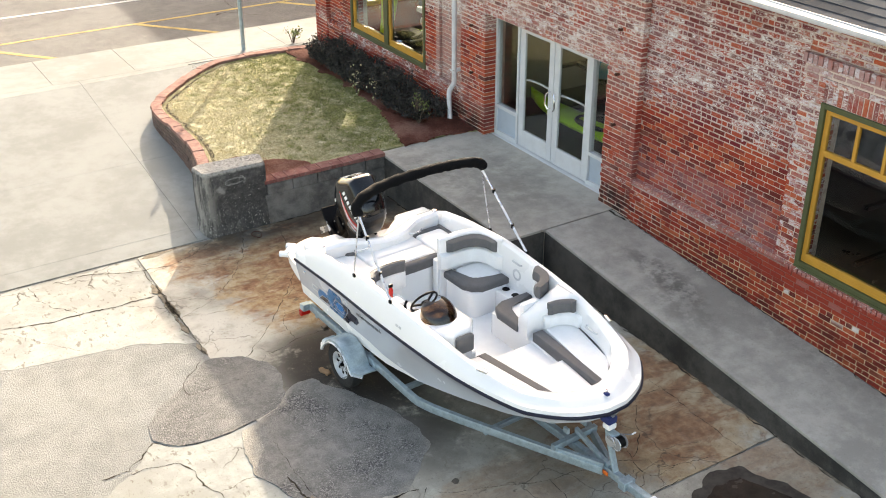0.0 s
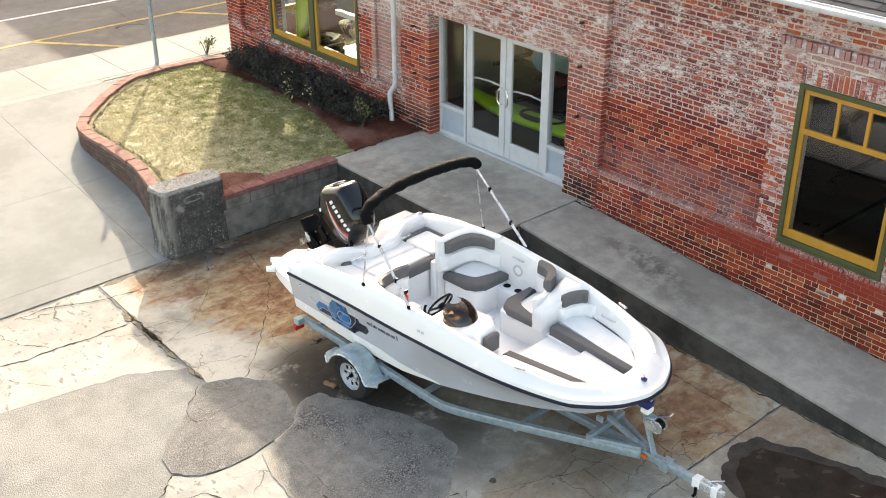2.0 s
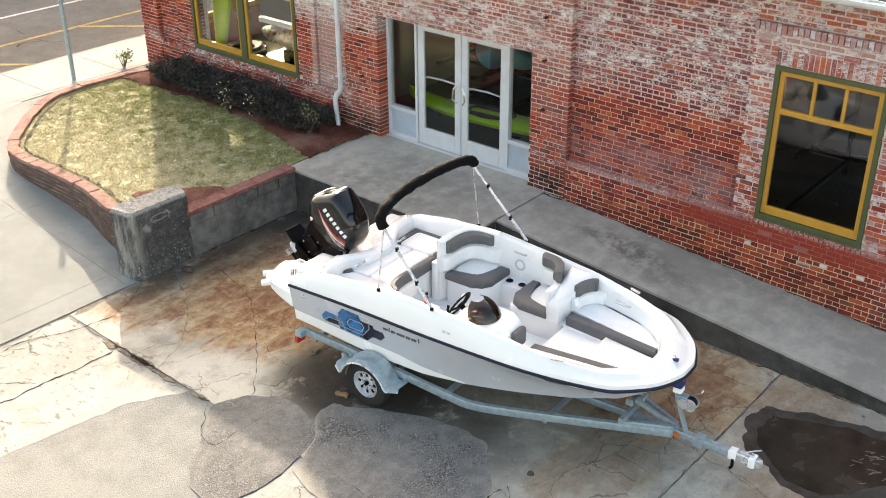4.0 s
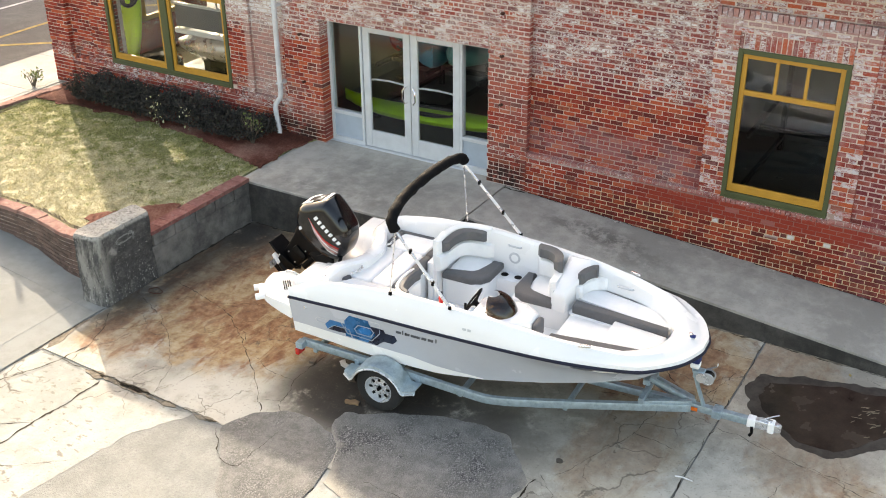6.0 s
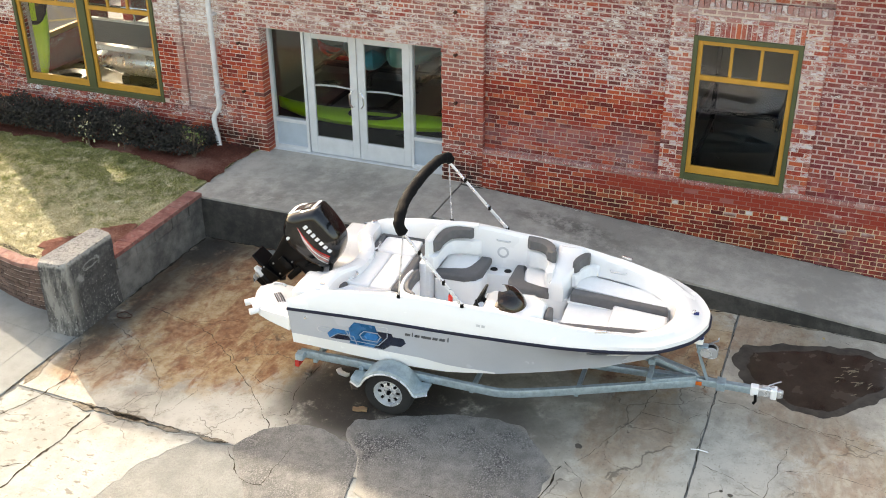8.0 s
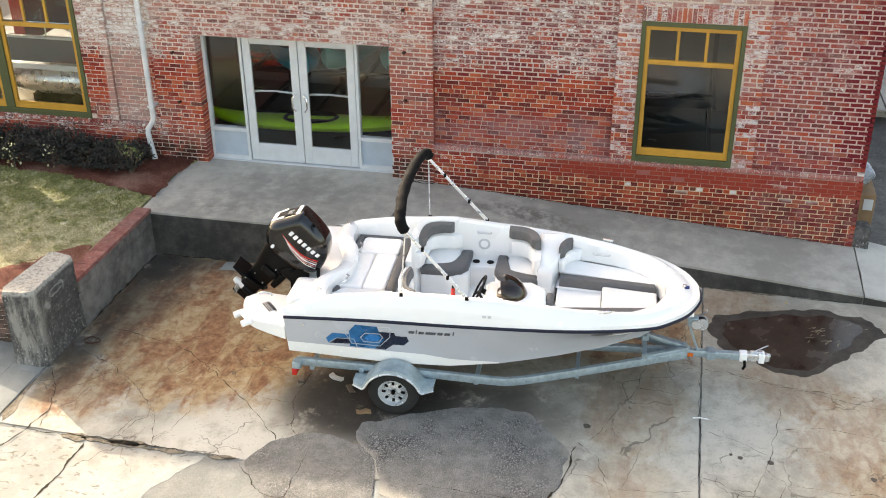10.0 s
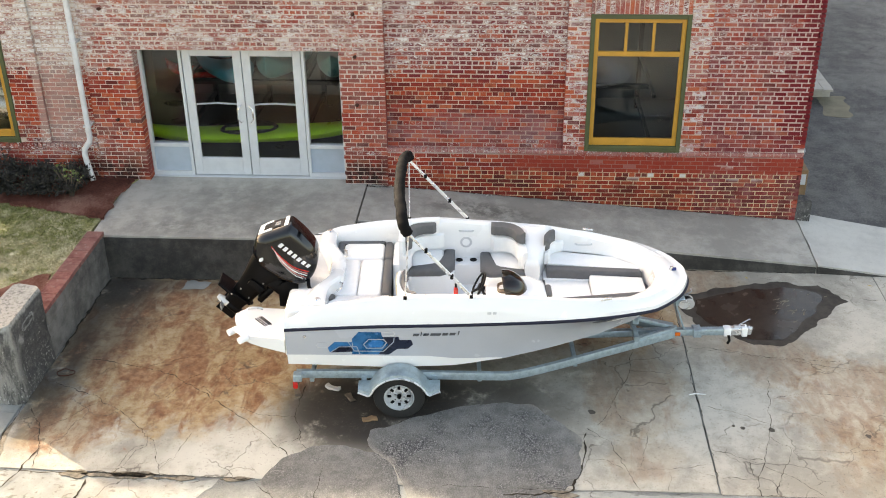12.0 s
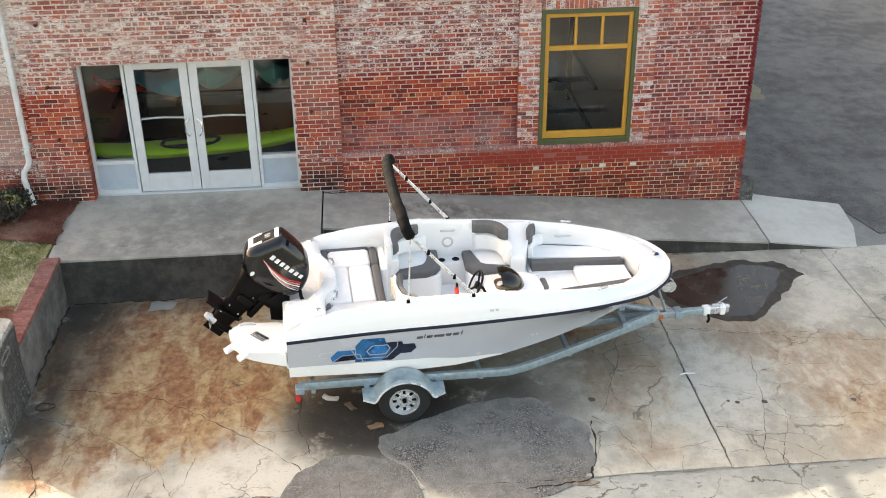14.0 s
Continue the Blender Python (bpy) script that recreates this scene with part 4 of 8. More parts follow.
for k, (w, pts) in enumerate([
        (0.006, [(4.25, 5.38), (4.2, 4.9), (4.25, 4.3), (4.1, 3.6)]),
        (0.009, [(6.12, 6.10), (6.21, 5.79), (6.06, 5.39), (5.98, 4.95), (5.84, 4.41), (5.7, 3.6)]),
        (0.008, [(8.1, 5.0), (7.7, 4.2), (7.5, 3.5)]),
        (0.007, [(5.16, 5.42), (5.3, 4.9), (5.2, 4.2)])]):
    crack(pts, w, 0.0135, yard, 60 + k)
# tar spots
rnd = random.Random(17)
for k, (x, y, r) in enumerate(((4.80, 7.54, 0.042), (4.56, 5.52, 0.035), (4.58, 5.84, 0.028), (4.62, 5.94, 0.02), (4.50, 4.46, 0.035))):
    E = [(x + r * rnd.uniform(0.7, 1.2) * math.cos(q), y + r * rnd.uniform(0.7, 1.2) * math.sin(q)) for q in (2 * math.pi * j / 11 for j in range(11))]
    part("tar_spot", prism(E, 0.0, 0.0150), TAR, yard, "small dark tar spot", smooth=False)
for k, (w, pts) in enumerate([
        (0.038, [(1.34, 13.25), (1.95, 13.08), (2.4, 13.09), (2.77, 13.03), (3.35, 13.04)]),
        (0.02, [(2.47, 14.2), (2.91, 14.05), (3.4, 13.82)]),
        (0.015, [(1.9, 14.2), (2.0, 13.6), (2.35, 13.1)]),
        (0.013, [(-0.5, 13.4), (0.6, 13.1), (1.34, 13.25)]),
        (0.012, [(1.3, 13.2), (1.7, 12.7), (2.1, 12.2)])]):
    crack(pts, w, 0.005, yard, 60 + k)
for k, (w, pts) in enumerate([
        (0.022, [(1.61, 9.56), (1.91, 9.54), (2.27, 9.88)]),
        (0.022, [(2.27, 9.88), (2.58, 9.64), (3.1, 9.6), (3.66, 9.72)]),
        (0.022, [(1.9, 9.5), (2.37, 9.42), (2.51, 9.17), (2.5, 8.9), (2.66, 8.55), (2.7, 8.0)]),
        (0.012, [(2.6, 8.7), (3.0, 8.75), (3.35, 8.6)]),
        (0.014, [(2.66, 8.55), (2.3, 8.2), (2.2, 7.6)]),
        (0.014, [(3.10, 10.94), (2.96, 10.79), (2.92, 10.64), (2.95, 10.51), (3.16, 10.52), (3.67, 10.51)]),
        (0.012, [(3.38, 11.2), (3.2, 11.0), (3.05, 10.9)])]):
    crack(pts, w, 0.0185 if k > 4 else 0.005, yard, 80 + k)
# open joints between the slabs, filled with dirt
for k, (w, pts) in enumerate([(0.013, [(8.3, 6.274), (3.42, 6.274)]), (0.022, [(3.43, 14.0), (3.435, 11.2)]), (0.045, [(3.45, 13.3), (3.44, 12.2)]), (0.010, [(3.425, 9.2), (3.425, 2.2)]), (0.025, [(-4, 14.245), (4.6, 14.245)])]):
    crack(pts, w * 0.85, 0.0155, yard, 110 + k, "dirt_joint")
E = ragged([(7.53, 6.12), (7.73, 5.59), (7.92, 5.1), (7.92, 4.6), (7.90, 4.2), (7.62, 4.04), (7.47, 3.92), (7.25, 4.12), (6.92, 4.42), (6.59, 4.69), (6.33, 4.97), (6.31, 5.4), (6.52, 5.62), (6.66, 5.9), (6.9, 6.12), (7.2, 6.2)], 0.035, 0.075, 8)
part("damp_patch", prism(E, 0.0, 0.0135), WET, yard, "dark damp patch round a puddle", smooth=False)
E = ragged([(7.42, 5.98), (7.56, 5.65), (7.74, 5.22), (7.78, 4.8), (7.77, 4.42), (7.68, 4.26), (7.50, 4.24), (7.30, 4.37), (7.08, 4.48), (6.86, 4.66), (6.62, 4.82), (6.45, 5.0), (6.44, 5.38), (6.62, 5.62), (6.82, 5.88), (7.1, 6.02)], 0.035, 0.05, 9)
part("puddle", prism(E, 0.0, 0.0165), WATER, yard, "shallow muddy puddle of rainwater", smooth=False)
rnd = random.Random(71)
for k in range(26):
    x, y, a, l = rnd.gauss(7.32, 0.16), rnd.gauss(4.72, 0.16), rnd.uniform(0.2, 1.3), rnd.uniform(0.03, 0.12)
    part("floating_straw", box(-l / 2, l / 2, -0.004, 0.004, 0.0145, 0.0185, m=pose(x, y, 0, 0, 0, math.degrees(a) + 90)), SAND, yard, "thin straw floating in the puddle", smooth=False)
rnd = random.Random(83)
for x, y, l, a in ((3.42, 12.75, 0.75, 90), (3.42, 13.2, 0.35, 90), (3.40, 12.1, 0.5, 90), (3.36, 7.95, 0.4, 80), (3.42, 11.4, 0.4, 95), (3.44, 12.55, 0.5, 88), (3.9, 14.2, 0.8, 4), (8.27, 5.6, 0.9, 88), (8.28, 7.0, 0.8, 90)):
    E = ragged([(-l / 2, -0.012), (-l / 5, -0.05), (l / 4, -0.035), (l / 2, -0.01), (l / 3, 0.04), (-l / 4, 0.045)], 0.03, 0.05, rnd.uniform(0, 50))
    part("joint_dirt", prism(E, -0.01, 0.0152), JOINT_DIRT, yard, "brown dirt in the joint", smooth=False, at=pose(x, y, 0, 0, 0, a))
# dark asphalt beside the building
part("asphalt_sheet", prism(ragged([(8.25, -12), (60, -12), (60, 4.0), (9.6, 4.0), (9.65, 2.62), (8.6, 2.3)], 0.3, 0.05, 10), -0.05, 0.014), LOT, yard, "dark asphalt beside the building", smooth=False)

part("sand_patch", prism(ragged([(14.4, 2.0), (14.5, 2.5), (15.6, 2.4), (15.6, 1.85)][::-1], 0.12, 0.12, 12), 0.0, 0.018), SAND, yard, "pale sandy patch", smooth=False)

# ---- porch and ramp ----
FOOT = 9.548
ramp = root("entrance_ramp", pose(0, 0, 0), "grey concrete entrance porch with a long sloping ramp", "ramp", kind="structure")


def deck_z(y):
    return 0.69 if y > 10.73 else 0.20 + (y - 4.15) * 0.49 / 6.58 if y > 4.15 else max(0.03, 0.20 - (4.15 - y) * 0.105)


def ramp_z(x, y):
    """The ramp falls a little towards the yard."""
    fall = 0.055 * min(1.0, max(0.0, (10.7 - y) / 3.0)) * min(1.0, max(0.0, (9.55 - x) / 1.25))
    return deck_z(y) - 0.004 - fall


porch_plan = [(7.69, 10.74), (9.66, 10.74), (9.80, 10.74), (9.80, 14.10), (9.64, 14.14), (9.52, 14.46), (7.69, 14.42)]
part("porch_slab", prism(porch_plan, -0.1, 0.69, 0.012, 2), [RAMP], ramp, "grey weathered concrete porch", smooth=False)
part("porch_face", box(7.676, 7.686, 10.74, 14.243, -0.05, 0.655), RAMP_FACE, ramp, "dark concrete side of the porch", smooth=False)
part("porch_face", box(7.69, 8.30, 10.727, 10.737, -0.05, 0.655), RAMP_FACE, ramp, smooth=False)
part("ramp_slab", prism([(8.245, 4.16), (FOOT + 0.05, 4.16), (FOOT + 0.05, 10.72), (8.32, 10.72), (8.32, 7.5)], -0.1, ramp_z, 0.012, 2), RAMP, ramp, "long sloping grey concrete ramp", smooth=False)
part("ramp_face", prism([(8.232, 4.17), (8.242, 4.17), (8.317, 7.5), (8.317, 10.71), (8.307, 10.71), (8.307, 7.5)], -0.05, lambda x, y: ramp_z(x, y) - 0.036), RAMP_FACE, ramp, "dark concrete side of the ramp", smooth=False)
part("ramp_toe", prism(ragged([(8.16, 2.66), (9.60, 2.5), (9.85, 4.145), (8.245, 4.145)], 0.2, 0.015, 11), -0.1, ramp_z, 0.01, 2), NEW_SLAB, ramp, "newer pale concrete foot of the ramp", smooth=False)
part("toe_face", prism([(8.135, 2.66), (8.145, 2.66), (8.238, 4.15), (8.228, 4.15)], -0.05, lambda x, y: ramp_z(x, y) - 0.022), RAMP_FACE, ramp, "dark concrete side of the ramp foot", smooth=False)
# dirt and crumbs swept against the foot of the wall
crack([(FOOT - 0.012, 4.3), (FOOT - 0.014, 6.0), (FOOT - 0.010, 7.2), (FOOT - 0.016, 8.4), (FOOT - 0.012, 9.6), (FOOT - 0.02, 10.35)], 0.030, lambda y: deck_z(y) + 0.0035, ramp, 140, "wall_foot_dirt")
crack([(9.50, 10.37), (9.46, 10.6), (9.47, 10.72)], 0.06, lambda y: deck_z(y) + 0.0035, ramp, 141, "wall_foot_dirt")
rnd = random.Random(29)
for k in range(21):
    y = rnd.choice((rnd.uniform(4.4, 10.3), rnd.gauss(6.6, 0.08), rnd.gauss(8.95, 0.08)))
    e = rnd.uniform(0.006, 0.017)
    part("mortar_crumb", box(-e, e, -e * 0.7, e * 0.7, 0, e, e * 0.3, 1, m=pose(FOOT - rnd.uniform(0.02, 0.07), y, deck_z(y) - 0.004, 0, 0, rnd.uniform(0, 180))), CRUMB if k % 3 else JOINT_DIRT, ramp, "fallen crumb of mortar" if k % 3 else "crumb of dirt", smooth=False)

# ---- raised lawn ----
OUT = [(4.92, 14.75), (4.90, 15.3), (5.04, 16.0), (5.09, 16.6), (5.09, 17.3), (5.07, 17.9), (5.14, 18.35), (5.38, 18.78), (5.78, 19.22), (6.34, 19.76), (7.02, 20.20), (7.70, 20.33), (8.5, 20.30), (9.3, 20.16)]
curve_out = [Vector((x, y)) for x, y, _ in spline([(x, y, 0) for x, y in OUT], 7)]


def inset(path, d):
    out = []
    for i, p in enumerate(path):
        t = path[min(i + 1, len(path) - 1)] - path[max(i - 1, 0)]
        out.append(p + Vector((t.y, -t.x)).normalized() * d)
    return out


curve_in = inset(curve_out, 0.19)
garden = [tuple(p) for p in curve_in[::-1]] + [(4.95, 14.4), (7.7, 14.45), (9.2, 14.45), (9.6, 14.3), (9.7, 20.2)]
lawn = tagged(part("lawn", prism(garden[::-1], 0.2, 0.70), TURF, smooth=False), "raised lawn of dry straw-coloured and green grass", "lawn", kind="structure")


def mulch_bed(plan, seed):
    bm = prism(ragged(plan, 0.06, 0.16, seed), 0.5, 0.716, 0.004, 1)
    return tagged(part("mulch_bed", bm, MULCH, smooth=False), "bed of red-brown wood mulch in the lawn", "mulch", "mulch beds", kind="structure")


BEDS = [[(8.55, 20.2), (8.65, 19.2), (8.75, 17.5), (8.62, 16.0), (8.35, 15.2), (8.15, 14.42), (9.55, 14.42), (9.56, 20.2)], [(5.0, 15.0), (5.55, 15.4), (6.2, 14.9), (6.5, 14.55), (6.2, 14.46), (5.1, 14.5)]]
beds = [mulch_bed(b, 20 + i) for i, b in enumerate(BEDS)]

# the retaining walls: block wall with red coping, curved brick wall
block_wall = root("retaining_wall", pose(0, 0, 0), "grey painted block retaining wall with red brick coping", "wall", kind="structure")
part("wall_body", box(5.55, 7.77, 14.245, 14.45, -0.05, 0.50, 0.006, 1), BLOCK, block_wall, smooth=False)
for i in range(5):
    x0 = 5.62 + i * 0.428
    part("concrete_block", box(x0 + 0.006, x0 + 0.422, 14.238, 14.44, 0.505, 0.672, 0.008, 1), BLOCK, block_wall, smooth=False)
for i in range(11):
    x0 = 5.58 + i * 0.192
    part("coping_brick", box(x0 + 0.002, x0 + 0.190, 14.225, 14.46, 0.684, 0.742 + 0.002 * (i % 3), 0.006, 1), COPING, block_wall, smooth=False)
curved_wall = root("garden_wall", pose(0, 0, 0), "low curved brick garden wall with red coping", "wall", kind="structure")
bm = bmesh.new()
a, b = inset(curve_out, 0.03), inset(curve_out, 0.19)
add_loft(bm, [[(p.x, p.y, 0.0), (p.x, p.y, 0.69), (q.x, q.y, 0.69), (q.x, q.y, 0.0)] for p, q in zip(a, b)])
bmesh.ops.recalc_face_normals(bm, faces=bm.faces)
part("wall_body", bm, MORTAR, curved_wall, smooth=False)

# dark strip laid in for the shade along the inner edge of the coping
bm = bmesh.new()
a, b = inset(curve_out, 0.27), inset(curve_out, 0.345)
add_loft(bm, [[(p.x, p.y, 0.7035), (*(p + (q - p) * (0.75 + 0.9 * noise.noise(Vector((p.x * 5, p.y * 5, 3))))), 0.7035)] for p, q in list(zip(a, b))[6:-8]])
bmesh.ops.recalc_face_normals(bm, faces=bm.faces)
if sum(f.normal.z for f in bm.faces) < 0:
    bmesh.ops.reverse_faces(bm, faces=bm.faces)
part("soil_gap", bm, COPING_SHADE, curved_wall, "dark strip painted for the shade behind the coping", smooth=False)
# dirt in the corner at the foot of the walls
crack([(5.72, 14.222), (6.3, 14.215), (7.0, 14.222), (7.62, 14.21)], 0.055, 0.0135, block_wall, 160, "wall_foot_dirt")
crack([(7.655, 14.15), (7.66, 13.2), (7.655, 12.2), (7.662, 11.3), (7.655, 10.78)], 0.045, 0.0135, ramp, 161, "wall_foot_dirt")
crack([(8.29, 10.6), (8.295, 9.0), (8.29, 7.5), (8.25, 6.0), (8.22, 4.3)], 0.03, 0.0135, ramp, 162, "wall_foot_dirt")

# old gate post of concrete
bm = bmesh.new()
plan = [(4.61, 14.31), (4.67, 14.235), (5.57, 14.235), (5.63, 14.28), (5.68, 14.53), (5.62, 14.58), (4.68, 14.68), (4.58, 14.63)]
rings = []
for z, s in ((-0.05, 1.03), (0.12, 1.015), (0.25, 1.0), (0.6, 1.0), (0.9, 0.995), (1.02, 0.985), (1.065, 0.95)):
    ring = []
    for x, y in [tuple(v) for v in (Vector(p) for p in plan)]:
        w = 0.012 * noise.noise(Vector((x * 4, y * 4, z * 5)))
        ring.append((5.13 + (x - 5.13) * s + w, 14.46 + (y - 14.46) * s + w, z + 0.02 * noise.noise(Vector((x * 2, y * 3, 5)))))
    rings.append(ring)
add_loft(bm, rings, closed=True, caps=True)
bmesh.ops.subdivide_edges(bm, edges=[e for e in bm.edges if e.calc_length() > 0.3], cuts=3, use_grid_fill=True)
for v in bm.verts:
    v.co += Vector((noise.noise(v.co * 6), noise.noise(v.co * 6 + Vector((9, 0, 0))), noise.noise(v.co * 5 + Vector((0, 7, 0))))) * 0.012
bmesh.ops.recalc_face_normals(bm, faces=bm.faces)
gate_post = tagged(part("gate_post", bm, POST), "weathered grey concrete gate post with worn edges", "post")
FACE = Matrix(((1, 0, 0, 0), (0, 0, -1, 14.232), (0, 1, 0, 0), (0, 0, 0, 1)))
for cx, cz, rx, rz, a0, a1, w in ((5.10, 0.87, 0.16, 0.055, 20, 330, 0.028), (5.21, 0.86, 0.07, 0.075, -60, 120, 0.03), (5.02, 0.84, 0.07, 0.03, 150, 340, 0.022)):
    arc = [radians(a0 + (a1 - a0) * k / 22) for k in range(23)]
    wob = [1 + 0.22 * noise.noise(Vector((6 * math.cos(a) + cx * 9, 6 * math.sin(a), 2))) for a in arc]
    E = [(cx + rx * q * math.cos(a), cz + rz * q * math.sin(a)) for a, q in zip(arc, wob)]
    E += [(cx + (rx - w * q * q) * q * math.cos(a), cz + (rz - w * q * q * 0.7) * q * math.sin(a)) for a, q in list(zip(arc, wob))[::-1]]
    part("paint_mark", prism(E, 0.0, 0.005), SCRAPE, gate_post, "scraped ring of pale paint", smooth=False, at=FACE)

# ---- building shell ----
INNER = 9.95
TOP = 4.28


def slab_with_holes(y0, y1, z0, z1, holes):
    """Rectangles that fill y0..y1, z0..z1 round the holes."""
    cuts = sorted({y0, y1, *(h[0] for h in holes), *(h[1] for h in holes)})
    cuts = [c for c in cuts if y0 <= c <= y1]
    out = []
    for a, b in zip(cuts, cuts[1:]):
        gaps = sorted((h[2], h[3]) for h in holes if h[0] < (a + b) / 2 < h[1])
        z = z0
        for g0, g1 in gaps:
            if g0 > z:
                out.append((a, b, z, min(g0, z1)))
            z = max(z, g1)
        if z < z1:
            out.append((a, b, z, z1))
    return out


DOOR_HOLE = (11.06, 14.13, 0.60, 2.79)
WIN_R = (6.03, 7.44, 1.31, 3.36)
WIN_L = (16.10, 18.98, 1.31, 3.36)
# y0, y1, z0, z1, face x, holes
ZONES = [
    (10.40, 14.86, 0.5592, TOP, 9.545, [DOOR_HOLE]),
    (4.20, 10.40, 0.0, 1.22, 9.548, []),
    (7.76, 10.40, 1.22, TOP, 9.650, []),
    (5.73, 7.76, 1.22, 3.86, 9.585, [WIN_R]),
    (5.73, 7.76, 3.86, TOP, 9.650, []),
    (4.20, 5.73, 1.22, TOP, 9.605, []),
    (14.86, 15.62, 0.55, TOP, 9.640, []),
    (15.62, 19.45, 0.55, TOP, 9.585, [WIN_L]),
    (19.45, 20.05, 0.55, TOP, 9.640, []),
    (20.05, 20.57, 0.55, TOP, 9.550, []),
]
wall_west = root("wall_west", pose(0, 0, 0), "old red brick wall with patches of worn whitewash", "wall", kind="structure")
bm = bmesh.new()
for y0, y1, z0, z1, xf, holes in ZONES:
    for a, b, c, d in slab_with_holes(y0, y1, z0, z1, holes):
        add_box(bm, xf + 0.0045, INNER, a + (0.06 if a < 4.21 else 0.005), b - 0.005, c, d)
part("wall_core", bm, MORTAR, wall_west, smooth=False)
bm = bmesh.new()
add_box(bm, 9.84, 20.2, 4.225, 4.50, 0.0, TOP)
wall_south = tagged(part("wall_south", bm, BRICK_SIDE, smooth=False), "plain brick side wall of the building", "wall", kind="structure")
bm = bmesh.new()
for a, b, c, d in slab_with_holes(9.60, 20.2, 0.4, TOP, [(10.5, 13.0, 1.3, 3.4), (13.6, 14.4, 0.9, 3.9)]):
    add_box(bm, a, b, 20.30, 20.56, c, d)
tagged(part("wall_north", bm, BRICK_ONE, smooth=False), "brick wall of the building along the street", "wall", kind="structure")
tagged(part("wall_east", box(20.0, 20.3, 4.5, 20.3, 0.0, TOP), PLASTER, smooth=False), "plain far wall of the showroom", "wall", kind="structure")
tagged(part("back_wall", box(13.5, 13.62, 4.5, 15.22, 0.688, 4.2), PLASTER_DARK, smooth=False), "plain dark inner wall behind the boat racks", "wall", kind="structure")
tagged(part("floor", box(INNER - 0.1, 20.0, 4.5, 20.3, 0.0, 0.688), ROOM_FLOOR, smooth=False), "smooth showroom floor, near black for the unlit room", "floor", kind="structure")
tagged(part("partition", box(INNER, 20.0, 15.22, 15.34, 0.688, 4.2), PLASTER_PALE, smooth=False), "plain inner wall between the rooms", "wall", kind="structure")
tagged(part("floor", box(INNER - 0.05, 20.0, 15.34, 20.3, 0.688, 0.694), TAN_FLOOR, smooth=False), "pale tan floor of the corner room", "floor", kind="structure")
tagged(part("ceiling_panel", box(9.97, 19.98, 15.36, 20.28, 4.17, 4.195), PLASTER_PALE, smooth=False), "pale ceiling of the corner room", "ceiling", kind="structure")
tagged(part("ceiling", box(9.70, 20.0, 4.5, 20.3, 4.20, 4.27), PLASTER, smooth=False), "plain showroom ceiling", "ceiling", kind="structure")
tagged(part("door_threshold", box(9.70, 9.96, 11.06, 14.13, 0.60, 0.694), DOOR, smooth=False), "metal threshold of the entrance", "threshold", kind="structure")

# unseen mass, put here only to keep sun off the asphalt beside the building
tagged(part("lot_shade_block", box(20.9, 40.0, 4.25, 20.5, 0.0, 6.2), MORTAR, smooth=False), "unseen block added behind the building to shade the lot", "building", kind="structure")

# added out of view to cast the shade on road and sidewalk
tagged(part("street_shade_block", box(17.1, 44.0, 36.7, 60.0, 0.0, 8.65, 0.05, 1), BRICK_SIDE, smooth=False), "unseen block added across the street to shade the road", "building", kind="structure")

roof = root("roof", pose(0, 0, 0), "low grey shingle roof with a white gutter", "roof", kind="structure")
bm = bmesh.new()
add_box(bm, 9.42, 20.9, 3.95, 20.85, 4.27, 4.33)
part("soffit", bm, PIPE, roof, smooth=False)
bm = bmesh.new()
add_loft(bm, [[(x, y, 4.39 + (x - 9.2) * 0.30) for x in (9.20, 15.2)] for y in (3.85, 20.95)])
part("roof_deck", bm, SHINGLE, roof, "grey roof deck", smooth=False)
random.seed(5)
tab_v, tab_f = [], []
for i in range(30):
    x0, x1 = 9.19 + i * 0.145, 9.19 + i * 0.145 + 0.16
    y = 3.85 - (0.16 if i % 2 else 0.0)
    while y < 20.95:
        k = len(tab_v)
        e = random.uniform(0, 0.006)
        za, zb = 4.41 + (x0 - 9.2) * 0.30 + e, 4.40 + (x1 - 9.2) * 0.30
        y0, y1 = max(3.85, y + 0.004), min(20.95, y + 0.316)
        tab_v += [(x0, y0, za), (x0, y1, za), (x1, y1, zb), (x1, y0, zb), (x0, y0, za - 0.014), (x0, y1, za - 0.014)]
        tab_f += [(k, k + 3, k + 2, k + 1), (k, k + 1, k + 5, k + 4)]
        y += 0.32
soup("shingles", tab_v, tab_f, SHINGLE, roof, "grey roof shingles in courses", kind="stuff")
part("gable_fill", prism([(9.3, 4.30), (15.1, 4.30), (15.1, 6.1)], 0.0, 16.9), PLASTER, roof, smooth=False, at=Matrix(((1, 0, 0, 0), (0, 0, -1, 20.85), (0, 1, 0, 0), (0, 0, 0, 1))))
part("back_slope", prism([(15.0, 6.15), (15.0, 4.3), (20.9, 4.3)], 0.0, 17.1), SHINGLE, roof, smooth=False, at=Matrix(((1, 0, 0, 0), (0, 0, -1, 20.95), (0, 1, 0, 0), (0, 0, 0, 1))))
bm = bmesh.new()
prof = [(9.20, 4.43), (9.20, 4.365), (9.05, 4.365), (9.03, 4.39), (9.02, 4.43), (9.035, 4.43), (9.045, 4.40), (9.06, 4.38), (9.185, 4.38), (9.185, 4.43)]
add_loft(bm, [[(x, y, z) for x, z in prof] for y in (3.85, 20.95)], closed=True, caps=True)
bmesh.ops.recalc_face_normals(bm, faces=bm.faces)
gutter = part("gutter", bm, PIPE, roof, "white metal gutter", smooth=False)
part("gutter_lining", box(9.047, 9.183, 3.87, 20.93, 4.382, 4.418), GUTTER_IN, gutter, "blue-grey inside of the gutter", smooth=False)


